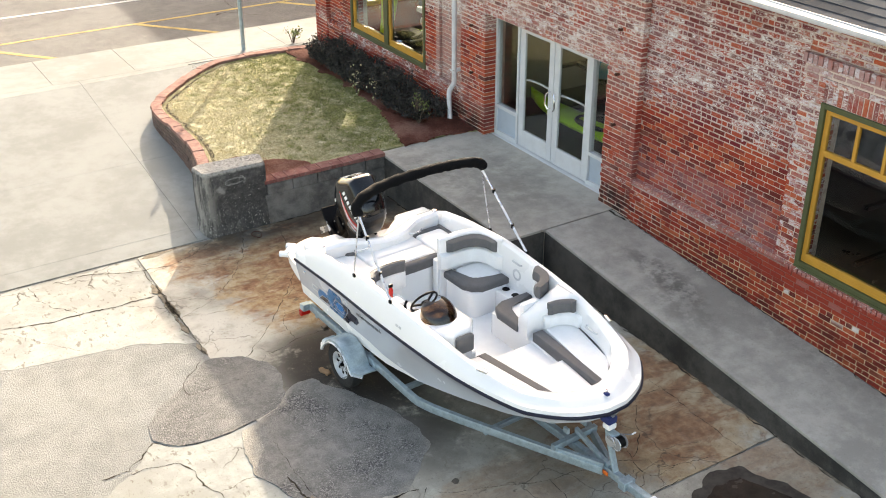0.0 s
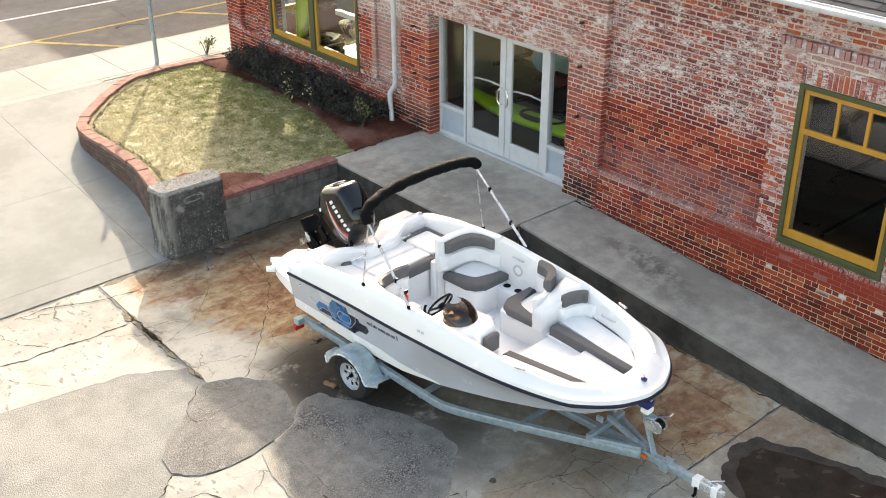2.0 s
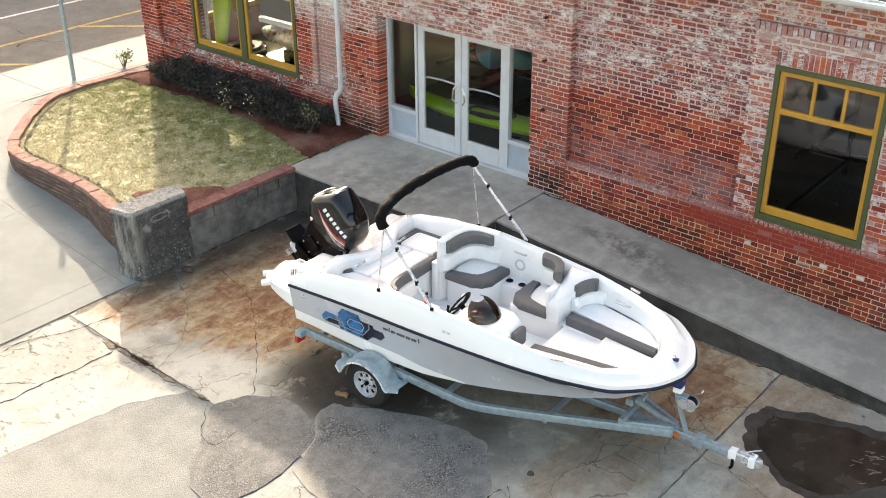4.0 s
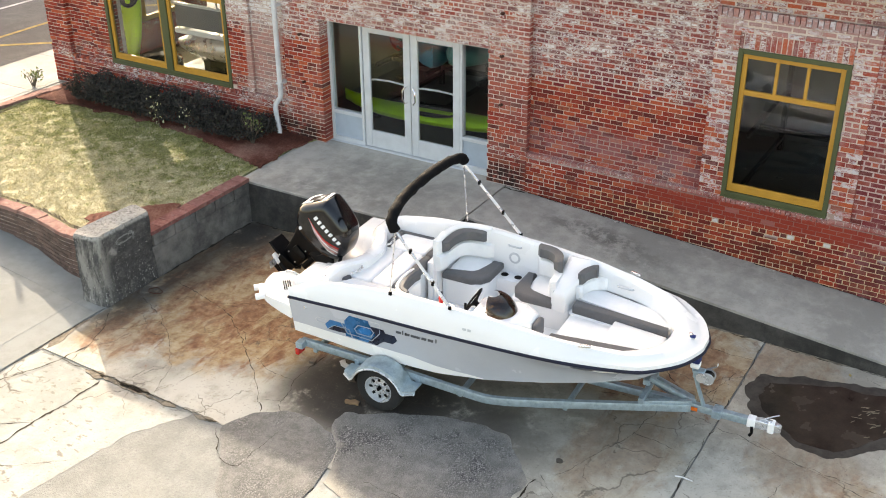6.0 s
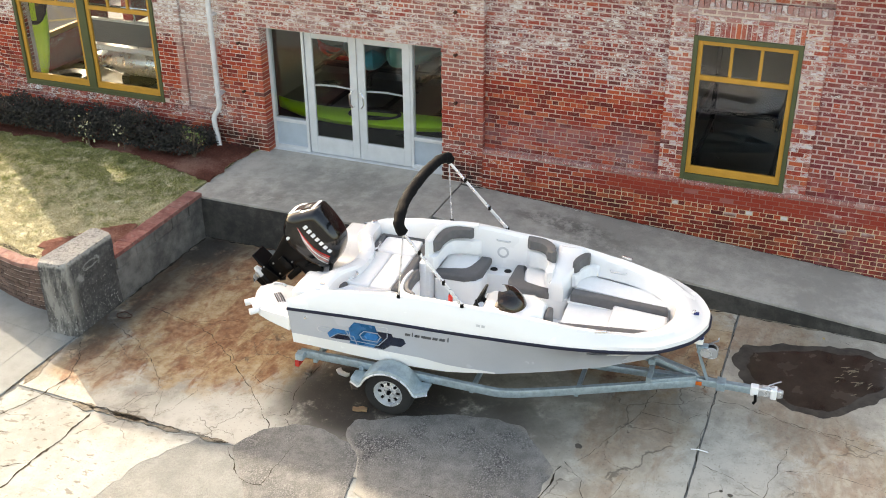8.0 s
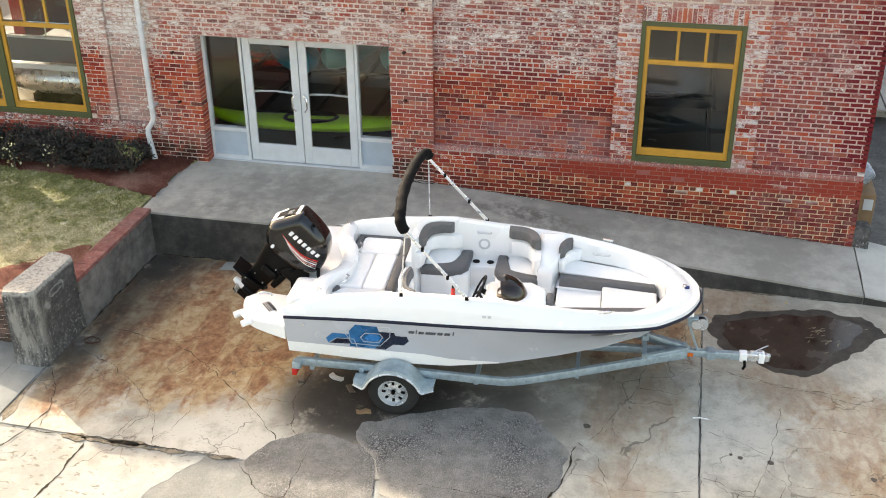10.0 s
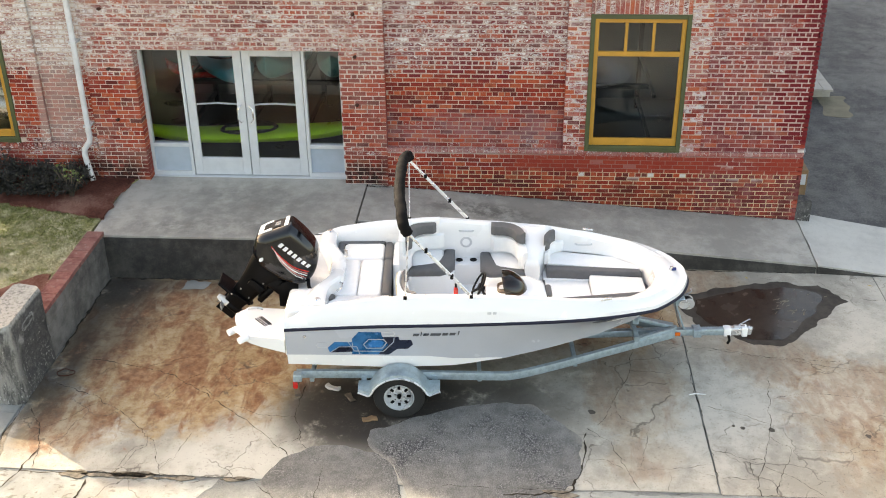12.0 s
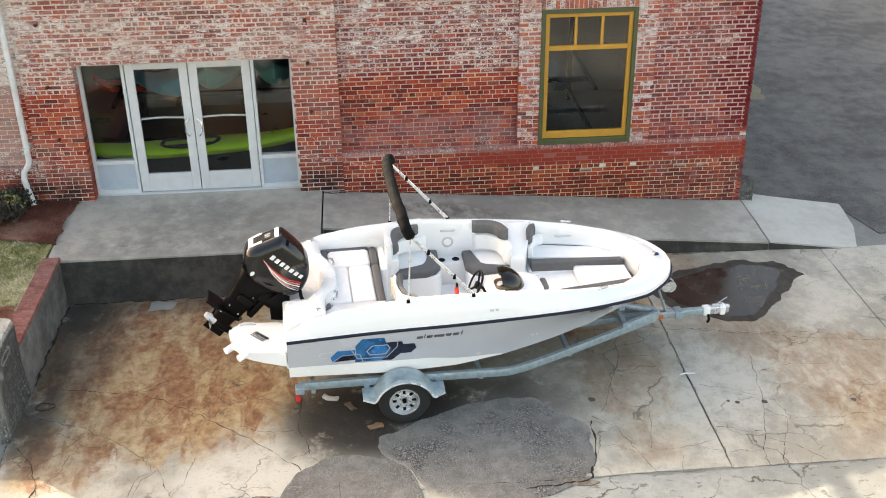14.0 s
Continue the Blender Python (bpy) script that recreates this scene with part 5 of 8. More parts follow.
# ---- windows and entrance ----
def frame_bars(bm, x0, x1, y0, y1, z0, z1, w):
    add_box(bm, x0, x1, y0, y0 + w, z0, z1, 0.004, 1)
    add_box(bm, x0, x1, y1 - w, y1, z0, z1, 0.004, 1)
    add_box(bm, x0, x1, y0 + w, y1 - w, z0, z0 + w, 0.004, 1)
    add_box(bm, x0, x1, y0 + w, y1 - w, z1 - w, z1, 0.004, 1)
    return bm


def pane(y0, y1, z0, z1, x, parent, name="pane"):
    ob = part(name, box(x, x + 0.006, y0, y1, z0, z1), GLASS, parent, smooth=False)
    ob.visible_shadow = False
    return ob


def sash(y0, y1, z0, z1, x, win, lights=3):
    """An ochre sash: a row of small lights over one tall pane."""
    w = 0.062
    zt = z1 - (z1 - z0) * 0.27
    bm = frame_bars(bmesh.new(), x, x + 0.05, y0, y1, z0, z1, w)
    add_box(bm, x, x + 0.05, y0 + w, y1 - w, zt - 0.035, zt + 0.035, 0.004, 1)
    add_box(bm, x + 0.001, x + 0.049, y0 + w, y1 - w, z0 + w - 0.004, z0 + w + 0.05, 0.004, 1)
    step = (y1 - y0 - 2 * w) / lights
    for i in range(1, lights):
        add_box(bm, x + 0.004, x + 0.046, y0 + w + i * step - 0.021, y0 + w + i * step + 0.021, zt + 0.03, z1 - w, 0.003, 1)
    ob = part("sash", bm, OCHRE, win, "ochre-yellow painted sash", smooth=False)
    for i in range(lights):
        pane(y0 + w + i * step, y0 + w + (i + 1) * step, zt + 0.02, z1 - w + 0.01, x + 0.022, ob)
    pane(y0 + w - 0.01, y1 - w + 0.01, z0 + w - 0.01, zt - 0.02, x + 0.022, ob)


def window(name, hole, lots, label):
    y0, y1, z0, z1 = hole
    win = root(name, pose(0, 0, 0), label, "window", kind="structure")
    x = 9.60
    bm = frame_bars(bmesh.new(), x - 0.035, x + 0.12, y0, y1, z0, z1, 0.062)
    n = lots
    mid = 0.15
    span = (y1 - y0 - 0.124 - mid * (n - 1)) / n
    for i in range(1, n):
        c = y0 + 0.062 + i * span + (i - 1) * mid
        add_box(bm, x - 0.03, x + 0.12, c, c + mid, z0 + 0.06, z1 - 0.06, 0.004, 1)
    part("window_frame", bm, OLIVE, win, "olive green painted frame", smooth=False)
    for i in range(n):
        c = y0 + 0.062 + i * (span + mid)
        sash(c, c + span, z0 + 0.062, z1 - 0.062, x, win)
    part("window_sill", box(9.56, INNER + 0.02, y0, y1, z0 - 0.03, z0 + 0.002), OLIVE, win, smooth=False)
    return win


window("window_1", WIN_R, 1, "ochre and olive sash window in the brick wall")
window("window_2", WIN_L, 2, "double ochre and olive sash window above the hedge")
# the street side has a window of the same make
north_win = root("window_3", pose(0, 0, 0), "ochre framed window on the street side", "window", kind="structure")
for x0, x1 in ((10.5, 11.75), (11.75, 13.0)):
    bm = bmesh.new()
    for a in ((x0, x0 + 0.1, 1.3, 3.4), (x1 - 0.1, x1, 1.3, 3.4), (x0, x1, 1.3, 1.4), (x0, x1, 3.3, 3.4), (x0, x1, 2.7, 2.78)):
        add_box(bm, a[0], a[1], 20.36, 20.43, a[2], a[3])
    part("sash", bm, OCHRE, north_win, smooth=False)
    pn = part("pane", box(x0 + 0.05, x1 - 0.05, 20.39, 20.396, 1.35, 3.35), GLASS, north_win, smooth=False)
    pn.visible_shadow = False

entrance = root("door_1", pose(0, 0, 0), "pair of closed grey-white glazed aluminium doors with sidelights", "door", kind="structure")
DX = 9.78
y0, y1, z0, z1 = DOOR_HOLE
z0 = 0.692
bm = bmesh.new()
for a, b in ((y0, y0 + 0.045), (11.62, 11.665), (13.475, 13.52), (y1 - 0.045, y1)):
    add_box(bm, DX - 0.02, DX + 0.09, a, b, z0, z1, 0.004, 1)
for a, b in ((y0 + 0.045, 11.62), (13.52, y1 - 0.045)):
    add_box(bm, DX - 0.02, DX + 0.09, a, b, z0, z0 + 0.07, 0.004, 1)
    add_box(bm, DX - 0.02, DX + 0.09, a, b, z1 - 0.045, z1, 0.004, 1)
    add_box(bm, DX - 0.02, DX + 0.09, a, b, 1.17, 1.23, 0.004, 1)
add_box(bm, DX - 0.02, DX + 0.09, 11.665, 13.475, z1 - 0.03, z1, 0.004, 1)
part("door_frame", bm, DOOR, entrance, smooth=False)
for a, b in ((y0 + 0.04, 11.625), (13.515, y1 - 0.04)):
    light = part("sidelight_panel", box(DX + 0.02, DX + 0.045, a, b, z0 + 0.06, 1.18, 0.004, 1), DOOR_PANEL, entrance, "pale blue-grey lower panel", smooth=False)
    pane(a, b, 1.22, z1 - 0.04, DX + 0.03, light)
for a, b, s in ((11.675, 12.564, 1), (12.576, 13.465, -1)):
    bm = bmesh.new()
    w = 0.125
    add_box(bm, DX, DX + 0.05, a, a + w, z0 + 0.012, z1 - 0.035, 0.006, 1)
    add_box(bm, DX, DX + 0.05, b - w, b, z0 + 0.012, z1 - 0.035, 0.006, 1)
    add_box(bm, DX, DX + 0.05, a + w, b - w, z0 + 0.012, z0 + 0.30, 0.004, 1)
    add_box(bm, DX, DX + 0.05, a + w, b - w, z1 - 0.16, z1 - 0.035, 0.004, 1)
    leaf = part("door_leaf", bm, DOOR, entrance, smooth=False)
    pane(a + w - 0.01, b - w + 0.01, z0 + 0.29, z1 - 0.15, DX + 0.022, leaf)
    yh = b - 0.055 if s > 0 else a + 0.055
    part("pull_handle", tube([(DX, yh, 1.87), (DX - 0.05, yh, 1.87), (DX - 0.065, yh - s * 0.055, 1.81), (DX - 0.065, yh - s * 0.06, 1.66), (DX - 0.05, yh - s * 0.015, 1.60), (DX, yh, 1.60)], 0.013), CHROME, leaf, "looped metal pull handle")
    bm = tube([(DX + 0.07, a + 0.06, 1.825), (DX + 0.10, a + 0.15, 1.84), (DX + 0.10, (a + b) / 2, 1.855), (DX + 0.10, b - 0.15, 1.84), (DX + 0.07, b - 0.06, 1.825)], 0.017, 8)
    part("push_bar", bm, PIPE, leaf, "bright push bar inside the glass")


# ---- motor boat ----
# u forward, v to port, z up from the ground; origin below the middle of the transom
BOAT = pose(5.67, 11.10, 0, 0, 0, -86.3)
boat = root("motor_boat", BOAT, "white and silver-grey open motor boat with grey-trimmed seats on its trailer", "boat")

side = [(0.0, 1.043), (1.0, 1.037), (2.0, 1.053), (3.0, 1.023), (3.6, 0.951), (4.1, 0.826)]
bow = [(3.9 + r * math.cos(radians(a)), r * math.sin(radians(a))) for r, a in ((0.818, 60), (0.799, 35), (0.807, 12), (0.806, 0))]
half = [(p.x, p.y) for p in spline([(u, v, 0) for u, v in side + bow], 12)]
RAIL = [(u, -v) for u, v in half] + [(u, v) for u, v in half[::-1][1:]]


def rail_z(u):
    return 1.141 + 0.035 * u - 0.005 * u * u


def table(rows, u):
    """Values between rows of (u, value), smoothly joined."""
    if u <= rows[0][0]:
        return rows[0][1]
    for (a, p), (b, q) in zip(rows, rows[1:]):
        if u <= b:
            t = (u - a) / (b - a)
            t = t * t * (3 - 2 * t) * 0.5 + t * 0.5
            return p + (q - p) * t
    return rows[-1][1]


def crest_z(u):
    return table([(0.0, 1.33), (0.35, 1.42), (1.0, 1.475), (1.6, 1.505), (2.4, 1.49), (3.0, 1.445), (3.6, 1.385), (4.2, 1.325), (4.7, 1.285)], u)


def half_beam(u):
    for (a, p), (b, q) in zip(half, half[1:]):
        if a <= u <= b and b > a:
            return p + (q - p) * (u - a) / (b - a)
    return 0.0


CHINE_V = [(0, 0.955), (1.2, 0.95), (1.85, 0.93), (2.5, 0.85), (3.1, 0.68), (3.6, 0.50), (4.06, 0.30), (4.4, 0.12), (4.62, 0.01)]
CHINE_Z = [(0, 0.63), (1.2, 0.57), (1.85, 0.57), (2.5, 0.61), (3.1, 0.66), (3.6, 0.70), (4.06, 0.77), (4.4, 0.92), (4.62, 1.09)]
KEEL_Z = [(0, 0.46), (2.2, 0.46), (2.9, 0.50), (3.5, 0.58), (4.06, 0.73), (4.4, 0.91), (4.62, 1.08)]
stations = [0.0, 0.3, 0.7, 1.2, 1.6, 1.9, 2.1, 2.3, 2.46, 2.8, 3.1, 3.35, 3.6, 3.85, 4.06, 4.25, 4.4, 4.52, 4.60, 4.66]
rings = []
for u in stations:
    r, zr = max(0.012, half_beam(min(4.70, u))), rail_z(u) - 0.02
    c, zc, zk = table(CHINE_V, u), table(CHINE_Z, u), table(KEEL_Z, u)
    c = min(c, r)
    s = max(0.0, min(1.0, (2.5 - u) / 1.0))
    stripe_t = 0.02 + 0.27 * s
    prof = [(0.0, zk), (c * 0.45, zk + (zc - zk) * 0.28), (c * 0.55, zk + (zc - zk) * 0.30), (c * 0.94, zc - 0.015), (c, zc)]
    flare = 0.55 if u > 2.6 else 0.85
    for t in (stripe_t, stripe_t + 0.01, 0.45 + 0.2 * stripe_t, 0.7, 0.88, 1.0):
        prof.append((c + (r - c) * (t ** (1 + 0.9 * (1 - flare))), zc + (zr - zc) * t))
    rings.append([(u, -v, z) for v, z in prof[::-1]] + [(u, v, z) for v, z in prof[1:]])
bm = bmesh.new()
NP = 11
add_loft(bm, rings, slot=lambda i, k: 1 if k < NP - 6 or k > NP + 3 or rings[i][0][0] > 2.45 else 0)
bm.faces.new([bm.verts.new(c) for c in rings[0]])
bmesh.ops.recalc_face_normals(bm, faces=bm.faces)
hull = part("hull", bm, [GELCOAT, HULL_GREY], boat, "silver-grey hull with a white bottom")

def side_v(u, z):
    r, zr = half_beam(u), rail_z(u) - 0.02
    c, zc = table(CHINE_V, u), table(CHINE_Z, u)
    t = max(0.0, min(1.0, (z - zc) / (zr - zc)))
    return c + (r - c) * t ** (1 + 0.9 * (1 - (0.55 if u > 2.6 else 0.85)))


def fitted(z):
    out = []
    for u, v in RAIL:
        iu, iv = inner(u, v)
        iu = min(iu, 3.06)
        w = max(0.02, side_v(iu, z) - 0.04)
        out.append((iu, max(-w, min(w, iv * 0.96))))
    return out


# deck shell: from the rail up to the crest, over it and down inside
OFF = 0.45


def inner(u, v):
    return OFF + u * (4.30 - OFF) / 4.706, v * 0.815


loops = []
floor_z = 0.74
for f in ("rail", "skirt", "wall", "shoulder", "crest", "crest2", "lip", "inner", "foot"):
    ring = []
    for u, v in RAIL:
        zr, zc = rail_z(u), crest_z(u) + (0.045 * math.exp(-((u - 1.2) / 0.9) ** 4) if v > 0 else 0.0)
        iu, iv = inner(u, v)
        k = 1 - min(1.0, u / 4.7) ** 3
        if f == "rail":
            c = (u, v, zr - 0.01)
        elif f == "skirt":
            c = (u - 0.012 * u / 4.7, v * 0.992, zr + 0.06)
        elif f == "wall":
            c = (u - 0.02 - 0.05 * u / 4.7, v * (0.965 - 0.02 * (1 - k)), zr + (zc - zr) * 0.55)
        elif f == "shoulder":
            c = (u + (iu - u) * 0.28, v + (iv - v) * 0.38, zc - 0.035)
        elif f == "crest":
            c = (u + (iu - u) * 0.42, v + (iv - v) * 0.52, zc)
        elif f == "crest2":
            c = (u + (iu - u) * 0.8, v + (iv - v) * 0.8, zc - 0.002)
        elif f == "lip":
            c = (u + (iu - u) * 0.97, v + (iv - v) * 0.96, zc - 0.03)
        elif f == "inner":
            c = (iu, iv * 0.99, zc - 0.12)
        else:
            zf = floor_z if iu < 2.95 else 0.99
            w = side_v(iu, zf) - 0.03
            c = (iu, max(-w, min(w, iv * 0.96)), zf)
        ring.append(c)
    loops.append(ring)
bm = bmesh.new()
add_loft(bm, loops)
bmesh.ops.recalc_face_normals(bm, faces=bm.faces)
deck = part("deck", bm, GELCOAT, boat, "glossy white moulded deck")
part("cockpit_floor", prism(fitted(floor_z), floor_z - 0.04, floor_z), NONSKID, boat, "white textured cockpit floor", smooth=False)
bm = bmesh.new()
out = [(u, v) for u, v in RAIL]
path = [Vector((u, v, rail_z(u))) for u, v in RAIL]
rr = []
for i, p in enumerate(path):
    d = (path[min(i + 1, len(path) - 1)] - path[max(i - 1, 0)]).normalized()
    n2 = Vector((d.y, -d.x, 0)).normalized()
    rr.append([tuple(p + n2 * a + Vector((0, 0, b))) for a, b in ((-0.01, -0.019), (0.010, -0.016), (0.016, -0.006), (0.016, 0.006), (0.010, 0.016), (-0.01, 0.019))])
add_loft(bm, rr, closed=True, caps=True)
bmesh.ops.recalc_face_normals(bm, faces=bm.faces)
part("rub_rail", bm, RUBBER, boat, "dark rubber rub rail")

# transom, motor well and quarters
bm = bmesh.new()
add_box(bm, -0.03, 0.36, -0.94, 0.94, 0.72, 1.155, 0.03, 3)
add_box(bm, 0.0, 0.42, -0.93, -0.42, 1.05, 1.34, 0.06, 4)
add_box(bm, 0.0, 0.42, 0.42, 0.93, 1.05, 1.34, 0.06, 4)
part("transom", bm, GELCOAT, boat, "white transom with a motor well")
# aft coaming: bulges forward round the motor
bm = bmesh.new()
rr = []
for i in range(25):
    v = -0.84 + 1.68 * i / 24
    u = 0.36 + 0.16 * math.exp(-(v / 0.42) ** 4)
    zt = 1.42 - 0.05 * math.exp(-(v / 0.3) ** 2)
    zq = 1.345 - 0.20 * math.exp(-(v / 0.36) ** 4)
    ua = 0.04 + 0.06 * math.exp(-(v / 0.36) ** 4)
    rr.append([(ua, v, 1.0), (ua, v, zq - 0.03), (ua + 0.03, v, zq), (u - 0.12, v, zq + 0.01), (u - 0.07, v, zt - 0.02), (u - 0.02, v, zt), (u + 0.06, v, zt - 0.005), (u + 0.095, v, zt - 0.035), (u + 0.105, v, 1.0)])
add_loft(bm, rr, caps=True)
bmesh.ops.recalc_face_normals(bm, faces=bm.faces)
coaming = part("aft_coaming", bm, GELCOAT, boat, "white moulded wall round the motor well")
for s in (-1, 1):
    part("grab_handle", tube([(0.575, s * 0.30, 1.33), (0.61, s * 0.34, 1.335), (0.60, s * 0.46, 1.335), (0.56, s * 0.50, 1.33)], 0.012), SILVER, coaming, "white grab handle")
# swim platform: tapers aft, with a ladder folded into a channel
plat = [(p.x, p.y) for p in spline([(-0.02, -0.99, 0), (-0.28, -0.955, 0), (-0.46, -0.90, 0), (-0.56, -0.78, 0), (-0.635, -0.60, 0), (-0.655, -0.42, 0), (-0.60, -0.32, 0), (-0.48, -0.285, 0), (-0.30, -0.31, 0), (-0.02, -0.34, 0)], 4)]
bm = prism(plat[::-1], lambda u, v: 0.80 + 0.22 * max(0.0, -u), 0.99, 0.045, 5)
platform = part("swim_platform", bm, GELCOAT, boat, "white swim platform with folding ladder")
LAD = pose(-0.34, -0.66, 0, 0, 0, 40)
part("ladder_cover", box(-0.30, 0.075, -0.125, 0.125, 0.975, 1.004, 0.012, 3, LAD), NONSKID, platform, "white cover over the folded ladder")
for i in range(4):
    part("ladder_slat", box(0.00 + i * 0.026, 0.014 + i * 0.026, -0.11, 0.11, 0.99, 1.012, 0.003, 1, LAD), COWL_GREY if i != 1 else BLACK, platform, "grey ladder tread")
for dv in (-0.115, 0.115):
    part("ladder_end", tube([tuple(LAD @ Vector((-0.24, dv, 0.965))), tuple(LAD @ Vector((-0.355, dv, 0.957)))], 0.040, 14), NONSKID, platform, "white end of the ladder rail")
    part("ladder_gasket", tube([tuple(LAD @ Vector((-0.285, dv, 0.963))), tuple(LAD @ Vector((-0.295, dv, 0.962)))], 0.038, 14), COWL_GREY, platform)
part("platform_handle", tube(spline([(-0.52, -0.34, 0.985), (-0.50, -0.33, 1.01), (-0.38, -0.335, 1.01), (-0.36, -0.345, 0.985)], 4), 0.012, 8), SILVER, platform, "low grab rail")


# ---- seats ----
def cushion(name, plan, z0, z1, material, parent=boat, label="", bevel=0.035):
    return part(name, prism(plan, z0, z1, bevel, 4), material, parent, label)


def round_plan(u0, u1, v0, v1, r=0.06, n=4):
    out = []
    for cu, cv, a0 in ((u1 - r, v1 - r, 0), (u0 + r, v1 - r, 90), (u0 + r, v0 + r, 180), (u1 - r, v0 + r, 270)):
        for k in range(n + 1):
            a = radians(a0 + 90 * k / n)
            out.append((cu + r * math.cos(a), cv + r * math.sin(a)))
    return out


def wall_strip(name, line, z0, z1, thick, material, parent, label="", puff=0.02):
    """An upright padded strip along a plan line; it is thick to the line's right."""
    pts = [Vector((p.x, p.y)) for p in spline([(a, b, 0) for a, b in line], 5)]
    bm = bmesh.new()
    rr = []
    L = len(pts)
    for i, p in enumerate(pts):
        d = (pts[min(i + 1, L - 1)] - pts[max(i - 1, 0)]).normalized()
        s = Vector((d.y, -d.x))
        e = 0.6 if i in (0, L - 1) else 1.0
        prof = [(0, z0), (thick * 0.7 * e, z0), (thick * e, z0 + puff), (thick * 1.05 * e, (z0 + z1) / 2), (thick * 0.95 * e, z1 - puff), (thick * 0.6 * e, z1), (0, z1)]
        rr.append([(p.x + s.x * t, p.y + s.y * t, z) for t, z in prof])
    add_loft(bm, rr, closed=True, caps=True)
    bmesh.ops.recalc_face_normals(bm, faces=bm.faces)
    return part(name, bm, material, parent, label)


# aft sun pad
base = part("aft_seat_base", prism(round_plan(0.42, 1.14, -0.80, 0.82, 0.08), floor_z - 0.02, 1.16, 0.03, 3), GELCOAT, boat)
cushion("aft_cushion", round_plan(0.55, 1.06, 0.395, 0.80, 0.06), 1.15, 1.268, VINYL, base)
cushion("aft_cushion", round_plan(0.50, 0.778, -0.46, 0.39, 0.05), 1.15, 1.262, VINYL, base)
cushion("aft_cushion", round_plan(0.782, 1.06, -0.46, 0.39, 0.05), 1.15, 1.262, VINYL, base)
cushion("seat_trim", round_plan(1.06, 1.165, -0.47, 0.385, 0.04), 1.14, 1.268, VINYL_GREY, base, "grey vinyl edge")
cushion("seat_trim", round_plan(1.06, 1.165, 0.39, 0.84, 0.05), 1.14, 1.272, VINYL_GREY, base, "grey vinyl edge")
cushion("seat_trim", round_plan(0.47, 1.06, 0.79, 0.85, 0.025), 1.14, 1.274, VINYL_GREY, base, "grey vinyl edge", 0.02)
cushion("seat_trim", round_plan(0.47, 0.55, 0.36, 0.80, 0.035), 1.14, 1.272, VINYL_GREY, base, "grey vinyl edge", 0.025)
cushion("seat_trim", round_plan(0.42, 0.53, -0.58, -0.44, 0.04), 1.14, 1.272, VINYL_GREY, base, "grey vinyl edge")
part("seat_ledge", prism([(0.46, -0.82), (1.16, -0.84), (1.16, -0.475), (0.54, -0.475), (0.54, -0.59), (0.46, -0.59)], 1.0, 1.255, 0.02, 2), GELCOAT, base, "white moulded ledge beside the cushions")
part("seat_ledge", prism(round_plan(1.168, 1.262, 0.24, 0.86, 0.03), floor_z, 1.26, 0.02, 2), GELCOAT, base)
# port lounge facing forward
PB = [(1.30, 0.24), (1.30, 0.55), (1.36, 0.76), (1.52, 0.87), (1.80, 0.895)]
shell = wall_strip("port_seat_shell", [(u - 0.05, v + 0.02) for u, v in PB], floor_z, 1.57, 0.085, GELCOAT, boat, "white moulded seat shell")
wall_strip("backrest", PB, 1.17, 1.375, 0.10, VINYL, shell, "white vinyl backrest")
wall_strip("backrest_top", [(1.302, 0.34), (1.302, 0.56), (1.365, 0.755), (1.52, 0.865), (1.70, 0.885)], 1.385, 1.535, 0.108, VINYL_GREY, shell, "grey vinyl headband")
part("seat_box", prism(round_plan(1.32, 1.935, 0.285, 0.88, 0.12), floor_z - 0.02, 1.07, 0.02, 2), GELCOAT, shell)
cushion("seat_cushion", round_plan(1.38, 1.80, 0.40, 0.86, 0.08), 1.02, 1.15, VINYL, shell)
cushion("seat_trim", [(1.36, 0.28), (1.74, 0.28), (1.86, 0.33), (1.93, 0.44), (1.94, 0.84), (1.80, 0.84), (1.79, 0.50), (1.74, 0.43), (1.68, 0.40), (1.36, 0.40)], 1.065, 1.16, VINYL_GREY, shell, "grey vinyl front edge", 0.042)
# shelf with cup holders
shelf = part("side_shelf", box(1.90, 2.38, 0.64, 0.87, floor_z - 0.02, 1.03, 0.02, 2), GELCOAT, boat)
for u in (1.99, 2.17):
    part("cup_holder", lathe([(0.0, 0.0), (0.036, 0.0), (0.04, 0.004), (0.046, 0.006), (0.048, 0.002)], 18), BLACK, shelf, "black cup holder", at=pose(u, 0.755, 1.0315))
part("speaker", lathe([(0.0, 0.012), (0.045, 0.012), (0.05, 0.02), (0.075, 0.02), (0.082, 0.0)], 24, "y"), PALE_MARK, boat, "round white loudspeaker", at=pose(2.08, 0.86, 1.24, 0, 0, 180))
for u, v, z, d in ((2.08, 0.865, 1.40, 0.09), (3.55, 0.72, 1.27, 0.10)):
    part("grab_handle", tube([(u - d, v, z), (u - d + 0.02, v - 0.035, z + 0.005), (u + d - 0.02, v - 0.045, z + 0.005), (u + d, v - 0.02, z)], 0.012), PALE_MARK, boat, "pale grey grab handle")
# port seat facing aft
PF = [(2.40, 0.895), (2.60, 0.87), (2.74, 0.76), (2.81, 0.58), (2.82, 0.34)]
shell = part("port_divider", prism([(2.79, 0.29), (2.97, 0.27), (3.05, 0.5), (3.11, 0.70), (3.16, 0.87), (2.76, 0.89)], 1.0, lambda u, v: 1.25 + 0.225 * min(1, max(0, (v - 0.28) / 0.42)), 0.085, 6), GELCOAT, boat, "white moulded divider between the seats")
wall_strip("backrest", PF, 1.12, 1.345, 0.10, VINYL, shell, "white vinyl backrest")
